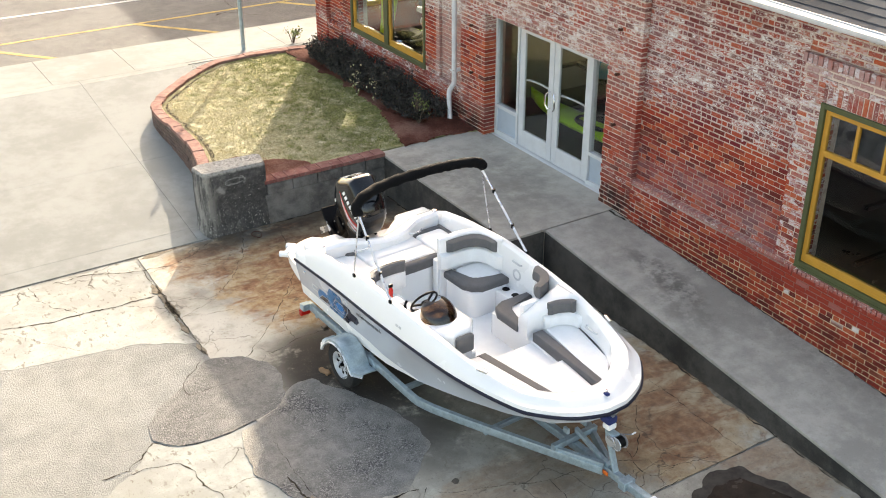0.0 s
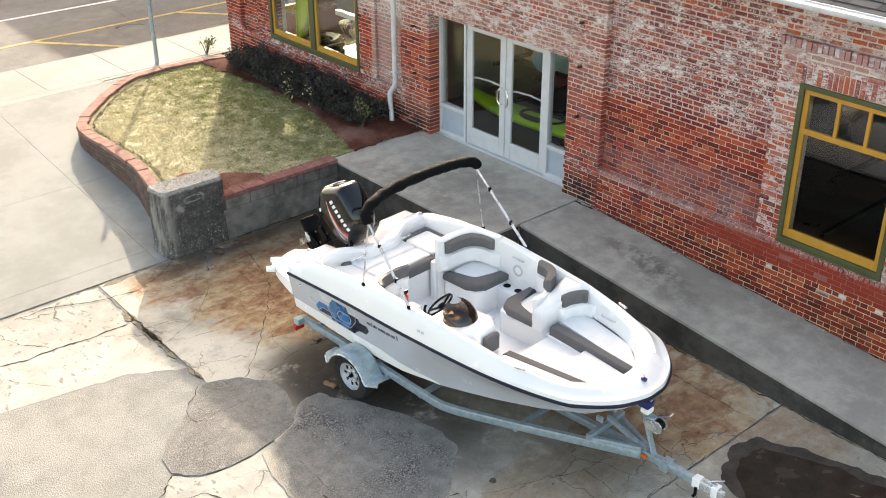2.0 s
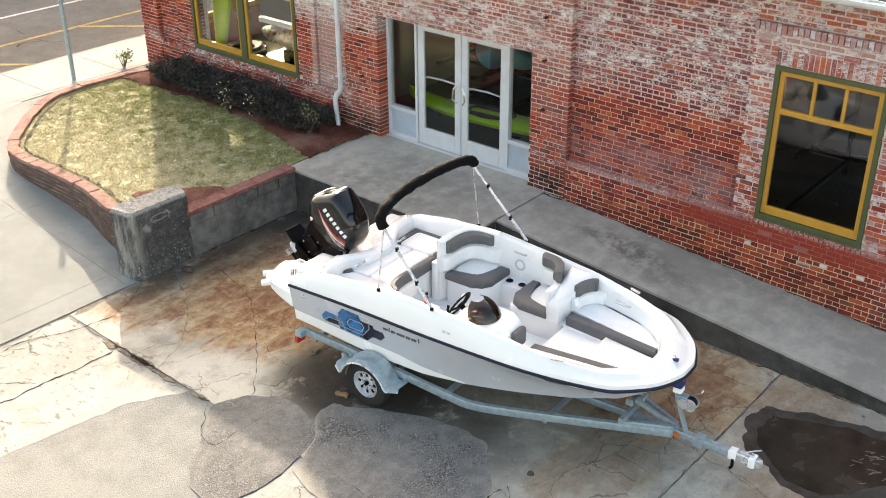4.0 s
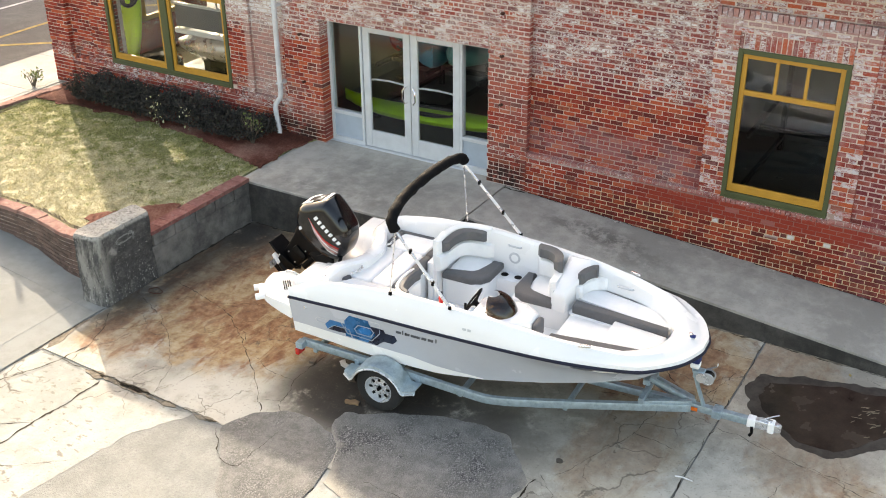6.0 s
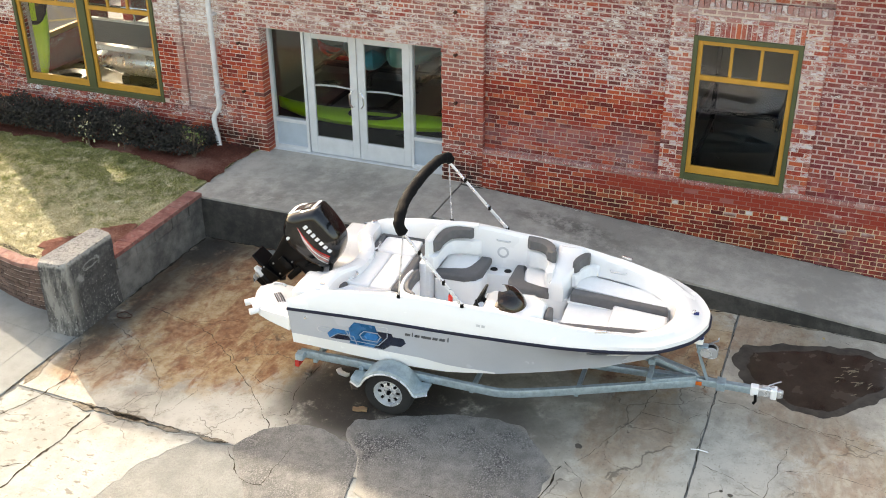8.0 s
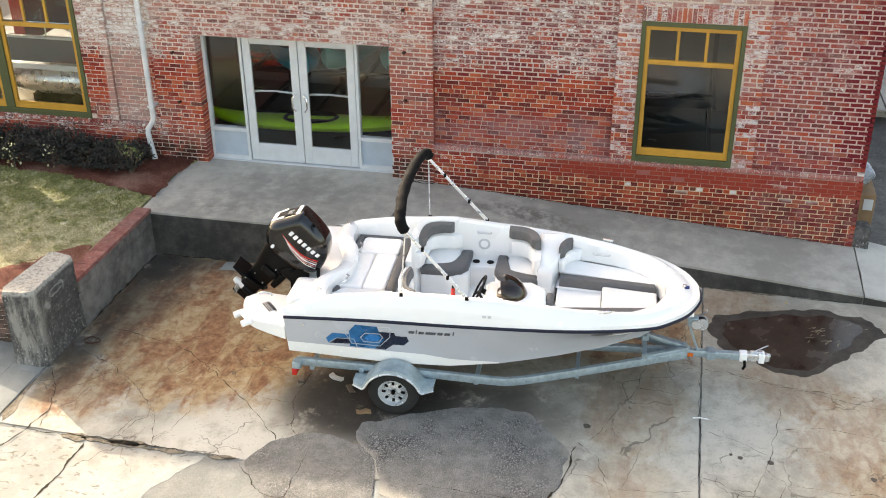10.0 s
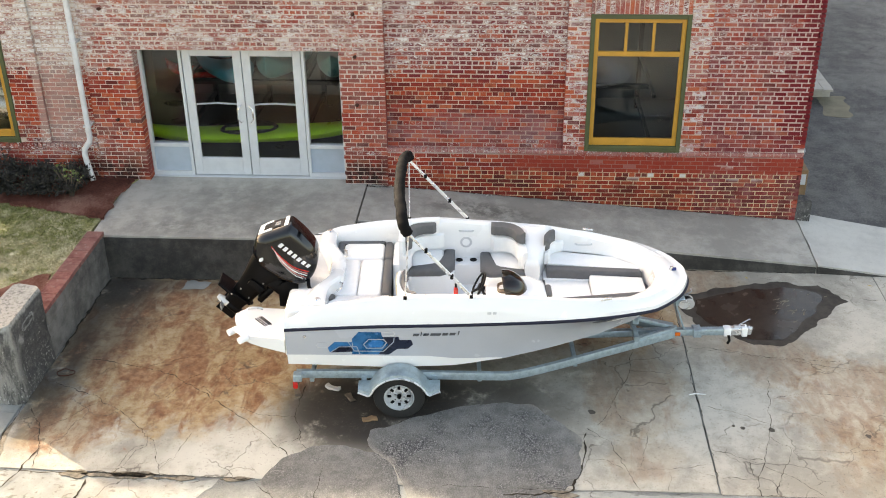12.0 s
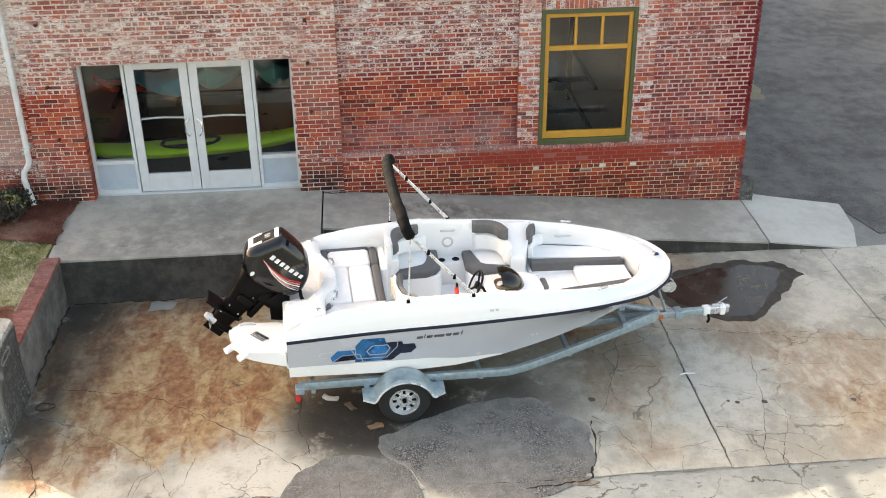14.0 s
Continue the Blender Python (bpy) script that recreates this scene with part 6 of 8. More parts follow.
wall_strip("backrest_top", PF[:4], 1.348, 1.50, 0.105, VINYL_GREY, shell, "grey vinyl headband")
part("seat_box", prism(round_plan(2.265, 3.02, 0.285, 0.70, 0.08), floor_z - 0.02, 1.02, 0.02, 2), GELCOAT, shell)
cushion("seat_cushion", round_plan(2.39, 2.80, 0.40, 0.86, 0.06), 0.97, 1.09, VINYL, shell)
cushion("seat_trim", [(2.26, 0.86), (2.25, 0.47), (2.31, 0.34), (2.43, 0.275), (2.80, 0.27), (2.80, 0.40), (2.49, 0.40), (2.41, 0.46), (2.39, 0.86)], 1.015, 1.105, VINYL_GREY, shell, "grey vinyl front edge", 0.04)
# bow lounge, port and starboard
INN = [(inner(u, v)[0], min(abs(inner(u, v)[1]) * 0.985, side_v(inner(u, v)[0], 1.05) - 0.012)) for u, v in RAIL[: len(half)] if 3.05 < inner(u, v)[0] < 4.24]
for s in (1, -1):
    e = 0.0 if s > 0 else 0.04
    bowseat = part("bow_seat_base", prism([(u, s * v) for u, v in ([(3.02, 0.28 + 2 * e)] + [(4.24, 0.20)] + INN[::-1] + [(3.02, INN[0][1])])][::s], 1.0, 1.03, 0.02, 2), GELCOAT, boat)
    cushion("bow_cushion", [(u, s * v) for u, v in ([(3.06, 0.42 + e)] + [(4.20, 0.30)] + INN[::-1] + [(3.06, INN[0][1])])][::s], 1.0, 1.135, VINYL, bowseat, "white vinyl bow cushion")
    cushion("seat_trim", [(u, s * v) for u, v in ((3.06, 0.285 + 2.5 * e), (4.22, 0.20 + e), (4.20, 0.30 + e), (3.06, 0.42 + 2 * e))][::s], 1.0, 1.14, VINYL_GREY, bowseat, "grey vinyl edge", 0.02)
cushion("filler_cushion", [(3.04, -0.38), (3.57, -0.31), (3.57, 0.28), (3.04, 0.29)], 0.90, 1.0, NONSKID, boat, "white bow floor hatch", 0.015)
cushion("filler_cushion", [(3.58, -0.30), (4.22, -0.19), (4.22, 0.19), (3.58, 0.27)], 0.96, 1.085, VINYL, boat, "white filler cushion in the bow")
wall_strip("bow_backrest", [(3.10, 0.44), (3.04, 0.44), (3.05, 0.62), (3.16, 0.78), (3.30, 0.82)][1:][::-1][::-1], 1.13, 1.29, 0.07, VINYL, boat, "white vinyl backrest")
wall_strip("bow_backrest_top", [(3.03, 0.50), (3.05, 0.64), (3.12, 0.77), (3.18, 0.80)], 1.29, 1.435, 0.075, VINYL_GREY, boat, "grey vinyl headband")
part("bow_light", lathe([(0.0, 0.045), (0.02, 0.04), (0.026, 0.02), (0.03, 0.0)], 14), CHROME, boat, "small chrome bow light", at=pose(4.52, 0.0, 1.285))
part("bow_light_lens", box(-0.03, 0.03, -0.02, 0.02, 0, 0.03, 0.008, 2), NAVY, boat, "dark bow light lens", at=pose(4.545, -0.01, 1.285))
for s in (-1, 1):
    part("bow_cleat", box(-0.07, 0.07, -0.018, 0.018, 0, 0.028, 0.01, 2), ALLOY, boat, "aluminium cleat", at=pose(3.62, s * 0.86, 1.385, 0, 0, s * -18))

# helm: console, wheel, screen, seat
console = part("helm_console", prism([(2.28, -0.88), (2.80, -0.87), (2.96, -0.74), (2.95, -0.48), (2.78, -0.34), (2.30, -0.36), (2.24, -0.45)], 1.06, lambda u, v: 1.43 + 0.02 * (u - 2.5), 0.06, 4), GELCOAT, boat, "white moulded helm console")
part("console_foot", prism(round_plan(2.30, 2.92, -0.70, -0.38, 0.05), floor_z - 0.02, 1.08, 0.01, 1), GELCOAT, console)
part("dash", prism(round_plan(2.40, 2.66, -0.77, -0.53, 0.06), 1.40, lambda u, v: 1.445 + 0.12 * max(0.0, u - 2.4), 0.015, 2), WOOD, console, "dark brown instrument panel")
bm = bmesh.new()
rr = []
for i in range(9):
    t = i / 8
    row = []
    for k in range(17):
        a = radians(-112 + 224 * k / 16)
        r = 0.175 * math.cos(t * 1.18)
        row.append((2.56 + 1.05 * r * math.cos(a) - 0.09 * t, -0.64 + 1.2 * r * math.sin(a), 1.435 + 0.19 * math.sin(t * 1.35)))
    rr.append(row)
add_loft(bm, rr)
bmesh.ops.recalc_face_normals(bm, faces=bm.faces)
bmesh.ops.solidify(bm, geom=bm.faces[:], thickness=0.004)
part("windscreen", bm, SMOKE, console, "smoked brown wrap-round windscreen")
part("gauge", lathe([(0.0, 0.012), (0.036, 0.012), (0.042, 0.006), (0.044, 0.0)], 18), ALLOY, console, "round silver gauge", at=pose(2.46, -0.68, 1.462, 0, -14, 0))
WHEEL = pose(2.19, -0.58, 1.42, 0, -62, 0)
bm = bmesh.new()
ring = [(0.165 * math.cos(a), 0.165 * math.sin(a), 0) for a in (2 * math.pi * k / 28 for k in range(29))]
add_tube(bm, ring, 0.013, 8, False)
wheel = part("steering_wheel", bm, BLACK, boat, "black three-spoke steering wheel", at=WHEEL)
for k in range(3):
    a = 2 * math.pi * k / 3 + 0.5
    part("spoke", tube([(0.02 * math.cos(a), 0.02 * math.sin(a), -0.03), (0.16 * math.cos(a), 0.16 * math.sin(a), 0)], 0.014, 6), BLACK, wheel)
part("wheel_hub", lathe([(0.0, 0.0), (0.045, -0.005), (0.05, -0.03), (0.03, -0.05), (0.028, -0.13)], 16), BLACK, wheel)
part("throttle_lever", tube([(2.30, -0.88, 1.40), (2.24, -0.87, 1.50), (2.22, -0.83, 1.53)], 0.016, 8), BLACK, console, "black throttle lever")
part("bow_side_pad", box(2.955, 3.03, -0.72, -0.50, 1.19, 1.40, 0.03, 3), VINYL_GREY, console, "grey vinyl pad on the console front")
HS = [(1.62, -0.86), (1.46, -0.84), (1.345, -0.76), (1.295, -0.60), (1.29, -0.40), (1.315, -0.28)]
shell = wall_strip("helm_seat_shell", [(u - 0.035, v - 0.01) for u, v in HS], floor_z, 1.47, 0.05, GELCOAT, boat, "white moulded helm seat shell")
wall_strip("backrest", [(u + 0.015, v + 0.01) for u, v in HS], 1.12, 1.33, 0.055, VINYL, shell, "white vinyl backrest")
wall_strip("backrest_top", [(u + 0.015, v + 0.01) for u, v in HS[1:]], 1.335, 1.475, 0.06, VINYL_GREY, shell, "grey vinyl headband")
part("backrest_cap", box(1.235, 1.275, -0.50, -0.26, 1.26, 1.44, 0.018, 3), CREAM, shell, "cream vinyl pad behind the backrest")
part("seat_box", prism(round_plan(1.36, 1.86, -0.86, -0.40, 0.08), floor_z - 0.02, 1.0, 0.02, 2), GELCOAT, shell)
cushion("seat_cushion", round_plan(1.38, 1.82, -0.84, -0.42, 0.08), 0.99, 1.11, VINYL, shell)
cushion("seat_trim", round_plan(1.82, 1.93, -0.84, -0.42, 0.04), 0.98, 1.115, VINYL_GREY, shell, "grey vinyl front edge")
red = part("fire_extinguisher", lathe([(0.0, 0.0), (0.022, 0.0), (0.025, 0.015), (0.025, 0.12), (0.014, 0.15), (0.0, 0.15)], 14), RED_LENS, boat, "small red fire extinguisher", at=pose(1.93, -0.85, 1.42))
part("valve", box(-0.012, 0.012, -0.025, 0.025, 0.15, 0.19, 0.005, 1), BLACK, red)
part("extinguisher_shelf", box(1.90, 2.06, -0.89, -0.74, floor_z - 0.02, 1.42, 0.02, 2), GELCOAT, boat)
for s, u in ((-1, 0.37), (1, 0.37)):
    part("deck_fitting", lathe([(0.0, 0.012), (0.03, 0.012), (0.04, 0.0)], 14), ALLOY, boat, "small round deck fitting", at=pose(u, s * 0.84, crest_z(u) + 0.0))

# ---- folded sun top ----
arch = spline([(1.42, -0.93, 2.27), (1.37, -0.91, 2.38), (1.34, -0.74, 2.47), (1.31, -0.35, 2.515), (1.31, 0.2, 2.52), (1.33, 0.62, 2.495), (1.37, 0.79, 2.46), (1.39, 0.86, 2.40)], 8)
bm = bmesh.new()
add_tube(bm, arch, [0.062 * (0.75 if i in (0, len(arch) - 1) else 1.0) * (1 + 0.10 * noise.noise(Vector((i * 0.9, 0, 0)))) for i in range(len(arch))], 12)
for v in bm.verts:
    v.co += 0.012 * Vector((noise.noise(v.co * 14), noise.noise(v.co * 14 + Vector((5, 0, 0))), noise.noise(v.co * 14 + Vector((0, 5, 0)))))
top = part("folded_sun_top", bm, CANVAS, boat, "black canvas sun top folded in its sleeve")
for s in (-1, 1):
    hi = (1.42, s * 0.92, 2.29) if s < 0 else (1.385, 0.82, 2.40)
    for du in (0.0, 0.03):
        part("pole", tube([(2.10 - du, s * 0.965, 1.53), (hi[0] - du * 0.6, hi[1], hi[2])], 0.0105, 8), ALLOY, top, "slim aluminium pole")
    part("pole", tube([(1.365, s * 0.985, 1.52), hi], 0.009, 8), ALLOY, top, "slim aluminium pole")
    for t in (0.3, 0.72):
        c = Vector((2.085, s * 0.965, 1.53)).lerp(Vector(hi), t)
        part("pole_clamp", lathe([(0.0, -0.025), (0.02, -0.025), (0.02, 0.025), (0.0, 0.025)], 10), BLACK, top, "black pole clamp", at=pose(*c))
    for u in (2.10, 1.365):
        part("pole_foot", box(-0.02, 0.02, -0.013, 0.013, -0.01, 0.035, 0.006, 2), BLACK, top, "black hinge foot", at=pose(u, s * (0.97 if u > 2 else 0.985), 1.50))
part("antenna", tube([(1.75, -0.45, 1.10), (1.75, -0.45, 1.16)], 0.006, 6), ALLOY, boat)


# ---- decals on the hull side (starboard) ----
def decal(name, outline, material, label, lift=0.004):
    """A thin sticker on the starboard side; outline in u, z."""
    bm = bmesh.new()
    pts = []
    n = len(outline)
    for i in range(n):
        a, b = Vector(outline[i]), Vector(outline[(i + 1) % n])
        for j in range(2):
            pts.append(a + (b - a) * j / 2)
    a = [bm.verts.new((p.x, -side_v(p.x, p.y) - lift, p.y)) for p in pts]
    b = [bm.verts.new((p.x, -side_v(p.x, p.y) + 0.002, p.y)) for p in pts]
    bm.faces.new(a)
    for i in range(len(pts)):
        bm.faces.new((a[i], a[(i + 1) % len(pts)], b[(i + 1) % len(pts)], b[i]))
    bmesh.ops.recalc_face_normals(bm, faces=bm.faces)
    return part(name, bm, material, hull, label, smooth=False)


def hexa(u0, u1, z0, z1, cut):
    zm = (z0 + z1) / 2
    return [(u0, zm), (u0 + cut, z0), (u1 - cut, z0), (u1, zm), (u1 - cut, z1), (u0 + cut, z1)]


def hex_line(u0, u1, z0, z1, cut, w, material, lift):
    p, q = hexa(u0, u1, z0, z1, cut), hexa(u0 + w * 1.2, u1 - w * 1.2, z0 + w, z1 - w, cut)
    for i in range(6):
        j = (i + 1) % 6
        decal("decal_line", [p[i], p[j], q[j], q[i]], material, "", lift)


def strip(points, w, material, lift):
    """A thin pale line of the decal along points."""
    for a, b in zip(points, points[1:]):
        a, b = Vector(a), Vector(b)
        d = (b - a).normalized() * w * 0.4
        q = Vector((-(b - a).y, (b - a).x)).normalized() * w / 2
        decal("decal_line", [tuple(a - d - q), tuple(b + d - q), tuple(b + d + q), tuple(a - d + q)], material, "", lift)


decal("decal_panel", [(0.75, 1.0), (0.83, 1.10), (1.08, 1.095), (1.10, 1.02), (1.23, 1.02), (1.16, 0.91), (1.04, 0.765), (0.74, 0.77), (0.76, 0.9)], BLUE, "deep blue hexagon decal", 0.005)
decal("decal_panel", [(1.10, 1.02), (1.28, 1.02), (1.29, 0.975), (1.42, 0.975), (1.44, 0.91), (1.38, 0.845), (1.26, 0.845), (1.16, 0.76), (1.04, 0.765), (1.16, 0.91)], BLUE_DARK, "navy hexagon decal", 0.0055)
decal("decal_panel", [(0.47, 0.87), (0.55, 0.955), (0.75, 0.95), (0.745, 0.895), (0.62, 0.895), (0.57, 0.87), (0.49, 0.80)], BLUE, "deep blue hexagon decal", 0.004)
decal("decal_panel", [(0.57, 0.87), (0.62, 0.893), (0.80, 0.888), (0.83, 0.81), (0.50, 0.80)], BLUE_DARK, "navy hexagon decal", 0.0045)
decal("decal_panel", [(0.93, 0.925), (0.98, 0.975), (1.08, 0.975), (1.11, 0.94), (1.07, 0.875), (0.96, 0.875)], BLUE_BRIGHT, "brighter blue hexagon decal", 0.007)
strip([(0.88, 0.92), (0.94, 0.99), (1.11, 0.99), (1.14, 0.94), (1.09, 0.86), (0.91, 0.86), (0.88, 0.92)], 0.011, BLUE_LINE, 0.0085)
strip([(1.23, 1.015), (1.22, 0.95), (1.10, 0.81), (0.77, 0.82), (0.71, 0.95)], 0.010, BLUE_LINE, 0.0085)
strip([(0.49, 0.80), (0.60, 0.885), (0.80, 0.885), (0.83, 0.77)], 0.009, BLUE_LINE, 0.0085)
strip([(0.47, 0.87), (0.36, 0.875), (0.345, 0.91), (0.37, 0.945), (0.49, 0.945)], 0.006, PALE_MARK, 0.005)
strip([(1.10, 1.09), (1.22, 1.10), (1.24, 1.07), (1.22, 1.04), (1.12, 1.04)], 0.006, PALE_MARK, 0.005)
# the name on the side, as plain bars of its size
for u0, w, h in ((1.44, 0.065, 0.034), (1.525, 0.012, 0.062), (1.555, 0.06, 0.036), (1.635, 0.115, 0.036), (1.77, 0.06, 0.038), (1.85, 0.065, 0.038), (1.945, 0.014, 0.062)):
    z = 1.035 + 0.016 * (u0 - 1.44)
    decal("letter_bar", [(u0, z), (u0 + w, z), (u0 + w + 0.010, z + h), (u0 + 0.010, z + h)], LETTER, "dark grey lettering bar")
hex_line(3.48, 3.72, 1.07, 1.125, 0.05, 0.008, LETTER, 0.012)
part("drain_fitting", lathe([(0.0, 0.012), (0.016, 0.012), (0.022, 0.0)], 12, "y"), CHROME, hull, "small white hull fitting", at=pose(0.22, -side_v(0.22, 1.05), 1.05, 0, 0, 180))
for u, w in ((2.30, 0.045), (2.36, 0.04)):
    part("deck_mark", box(u - w / 2, u + w / 2, -0.003, 0.003, 0, 0.028, 0.002, 1), PALE_MARK, deck, "pale grey model mark", smooth=False, at=pose(0, -1.025, 1.31, -12, 0, 0))

# ---- outboard motor, tilted up ----
MOTOR = pose(-0.12, -0.02, 1.20) @ pose(0, 0, 0, 0, 45, 0) @ pose(-0.12, 0, 0)
MC = Vector((-0.06, 1.60))
cowl_side = [(-0.415, 1.77), (-0.355, 1.875), (-0.18, 1.945), (0.0, 2.005), (0.06, 1.985), (0.19, 1.845), (0.285, 1.70), (0.315, 1.57), (0.285, 1.42), (0.21, 1.285), (0.11, 1.225), (-0.06, 1.25), (-0.24, 1.37), (-0.39, 1.50), (-0.44, 1.63)]
shape = [Vector((p.x, p.y)) for p in spline([(a, b, 0) for a, b in cowl_side], 4, True)]
# how far the side has closed in, against the distance from the middle plane
COWL_W = [(1.0, 0.105), (0.985, 0.125), (0.90, 0.178), (0.86, 0.188), (0.80, 0.203), (0.60, 0.217), (0.30, 0.224), (0.02, 0.226)]


def cowl_v(u, z):
    """The cowl's half-width at a point of its side."""
    d = Vector((u, z)) - MC
    q = min(shape, key=lambda p: (p - MC).angle(d) if d.length else 0)
    f = d.length / (q - MC).length
    for (f0, v0), (f1, v1) in zip(COWL_W, COWL_W[1:]):
        if f1 <= f <= f0:
            return v0 + (v1 - v0) * (f0 - f) / (f0 - f1)
    return COWL_W[0][1] if f > 1 else COWL_W[-1][1]


bm = bmesh.new()
rr = []
for f, w in [(f, -w) for f, w in COWL_W[::-1]] + COWL_W:
    rr.append([tuple(Vector((MC.x + (p.x - MC.x) * f, w - 0.02, MC.y + (p.y - MC.y) * f))) for p in shape])
add_loft(bm, rr, closed=True, caps=True)
bmesh.ops.recalc_face_normals(bm, faces=bm.faces)
bmesh.ops.transform(bm, matrix=MOTOR.inverted(), verts=bm.verts)
motor = part("outboard_motor", bm, COWL, boat, "glossy black outboard motor tilted up on the transom", at=MOTOR)


def cowl_mark(name, outline, material, s, label="", lift=0.004):
    """A thin mark on the cowl's side; outline in u, z of the boat."""
    bm = bmesh.new()
    a = [bm.verts.new((u, -0.02 + s * (cowl_v(u, z) + lift), z)) for u, z in outline]
    b = [bm.verts.new((u, -0.02 + s * (cowl_v(u, z) - 0.004), z)) for u, z in outline]
    bm.faces.new(a)
    for i in range(len(a)):
        j = (i + 1) % len(a)
        bm.faces.new((a[i], a[j], b[j], b[i]))
    bmesh.ops.recalc_face_normals(bm, faces=bm.faces)
    bmesh.ops.transform(bm, matrix=MOTOR.inverted(), verts=bm.verts)
    return part(name, bm, material, motor, label, smooth=False)


def top_mark(name, t0, t1, v0, v1, material, label="", lift=0.004):
    """A thin plate on the cowl's top; t along it from aft to fore."""
    a, b = Vector((-0.355, 1.875)), Vector((0.0, 2.005))
    d = (b - a).normalized()
    n = Vector((-d.y, d.x))
    bm = bmesh.new()
    rows = []
    for k in range(5):
        t = t0 + (t1 - t0) * k / 4
        p = a + (b - a) * t + n * (0.012 * (1 - (2 * t - 1) ** 2) - 0.004)
        rows.append([(p.x + n.x * e, -0.02 + v, p.y + n.y * e) for v, e in ((v0, -0.004), (v0, lift), (v1, lift), (v1, -0.004))])
    add_loft(bm, rows, closed=True, caps=True)
    bmesh.ops.recalc_face_normals(bm, faces=bm.faces)
    bmesh.ops.transform(bm, matrix=MOTOR.inverted(), verts=bm.verts)
    return part(name, bm, material, motor, label, smooth=False)


top_mark("cowl_panel", 0.06, 0.95, -0.095, 0.095, COWL_GREY, "dark grey cowl top panel", 0.007)
# wide white stripes: silver trim plus the sky's glare painted on the top
top_mark("cowl_stripe", 0.88, 1.0, -0.112, 0.112, WHITE_MARK, "silver cowl stripe", 0.010)
top_mark("cowl_stripe", 0.0, 0.17, -0.112, 0.112, WHITE_MARK, "silver cowl stripe", 0.010)
for v in (-0.10, 0.10):
    top_mark("cowl_stripe", 0.10, 0.46, v - 0.018, v + 0.018, WHITE_MARK, "silver cowl stripe", 0.010)
for v in (-0.05, 0.0):
    top_mark("number_bar", 0.56, 0.74, v, v + 0.035, SILVER, "silver number bar", 0.010)
for s in (-1, 1):
    # the maker's name as plain slanted bars
    a, b = Vector((-0.125, 1.785)), Vector((0.225, 1.465))
    d = (b - a).normalized()
    n = Vector((-d.y, d.x)) * 1.0 + d * 0.12
    for k in range(7):
        p = a + (b - a) * (k / 7)
        q = a + (b - a) * ((k + 0.62) / 7)
        h = 0.060 - 0.002 * k
        cowl_mark("letter_bar", [tuple(p), tuple(p * 0.5 + q * 0.5), tuple(q), tuple(q + n * h), tuple((p + q) / 2 + n * h), tuple(p + n * h)], WHITE_MARK, s, "white lettering bar")
    # stripes that fan out below it
    for k, m in enumerate((RED_LENS, PINK, WHITE_MARK, PINK, SILVER)):
        lo = spline([(-0.20 + 0.006 * k, 1.775 - 0.010 * k, 0), (-0.10, 1.640 - 0.020 * k, 0), (0.03, 1.505 - 0.026 * k, 0), (0.20 - 0.01 * k, 1.425 - 0.026 * k, 0)], 4)
        w0, w1 = 0.005, 0.017
        top = [(p.x + 0.7 * (w0 + (w1 - w0) * i / 12), p.y + 0.7 * (w0 + (w1 - w0) * i / 12)) for i, p in enumerate(lo)]
        cowl_mark("cowl_swoosh", [(p.x, p.y) for p in lo] + top[::-1], m, s, "curved red and white stripe", 0.003)
    E = [(-0.335 + 0.026 * math.cos(q) * 0.8 - 0.018 * math.sin(q), 1.60 + 0.026 * math.cos(q) + 0.012 * math.sin(q)) for q in (2 * math.pi * j / 14 for j in range(14))]
    cowl_mark("badge", E, WHITE_MARK, s, "small white oval badge")
    # seam and moulded grip along the foot of the cowl
    seam = spline([(-0.36, 1.56, 0), (-0.22, 1.44, 0), (-0.05, 1.345, 0), (0.10, 1.31, 0), (0.22, 1.345, 0)], 4)
    cowl_mark("cowl_seam", [(p.x, p.y) for p in seam] + [(p.x + 0.003, p.y - 0.008) for p in seam[::-1]], COWL_GREY, s, "", 0.002)
bm = bmesh.new()
rr = []
for z, l0, l1, w in ((0.20, -0.40, 0.12, 0.14), (0.06, -0.40, 0.10, 0.135), (-0.08, -0.36, 0.05, 0.11), (-0.20, -0.32, 0.03, 0.09), (-0.36, -0.28, 0.02, 0.07), (-0.50, -0.26, 0.02, 0.055), (-0.60, -0.25, 0.0, 0.045), (-0.68, -0.24, 0.0, 0.04)):
    rr.append([((l0 + l1) / 2 + (l1 - l0) / 2 * math.copysign(abs(math.cos(a)) ** 0.6, math.cos(a)), w * math.copysign(abs(math.sin(a)) ** 0.6, math.sin(a)), z) for a in (2 * math.pi * k / 20 for k in range(20))])
add_loft(bm, rr, closed=True, caps=True)
bmesh.ops.recalc_face_normals(bm, faces=bm.faces)
leg = part("midsection", bm, BLACK, motor, "black drive leg")
part("swivel_bracket", box(-0.02, 0.20, -0.10, 0.10, -0.16, 0.02, 0.03, 3), BLACK, motor, "black swivel bracket")
part("tilt_cylinder", box(0.03, 0.11, -0.085, 0.085, -0.40, -0.12, 0.02, 2), BLACK, motor)
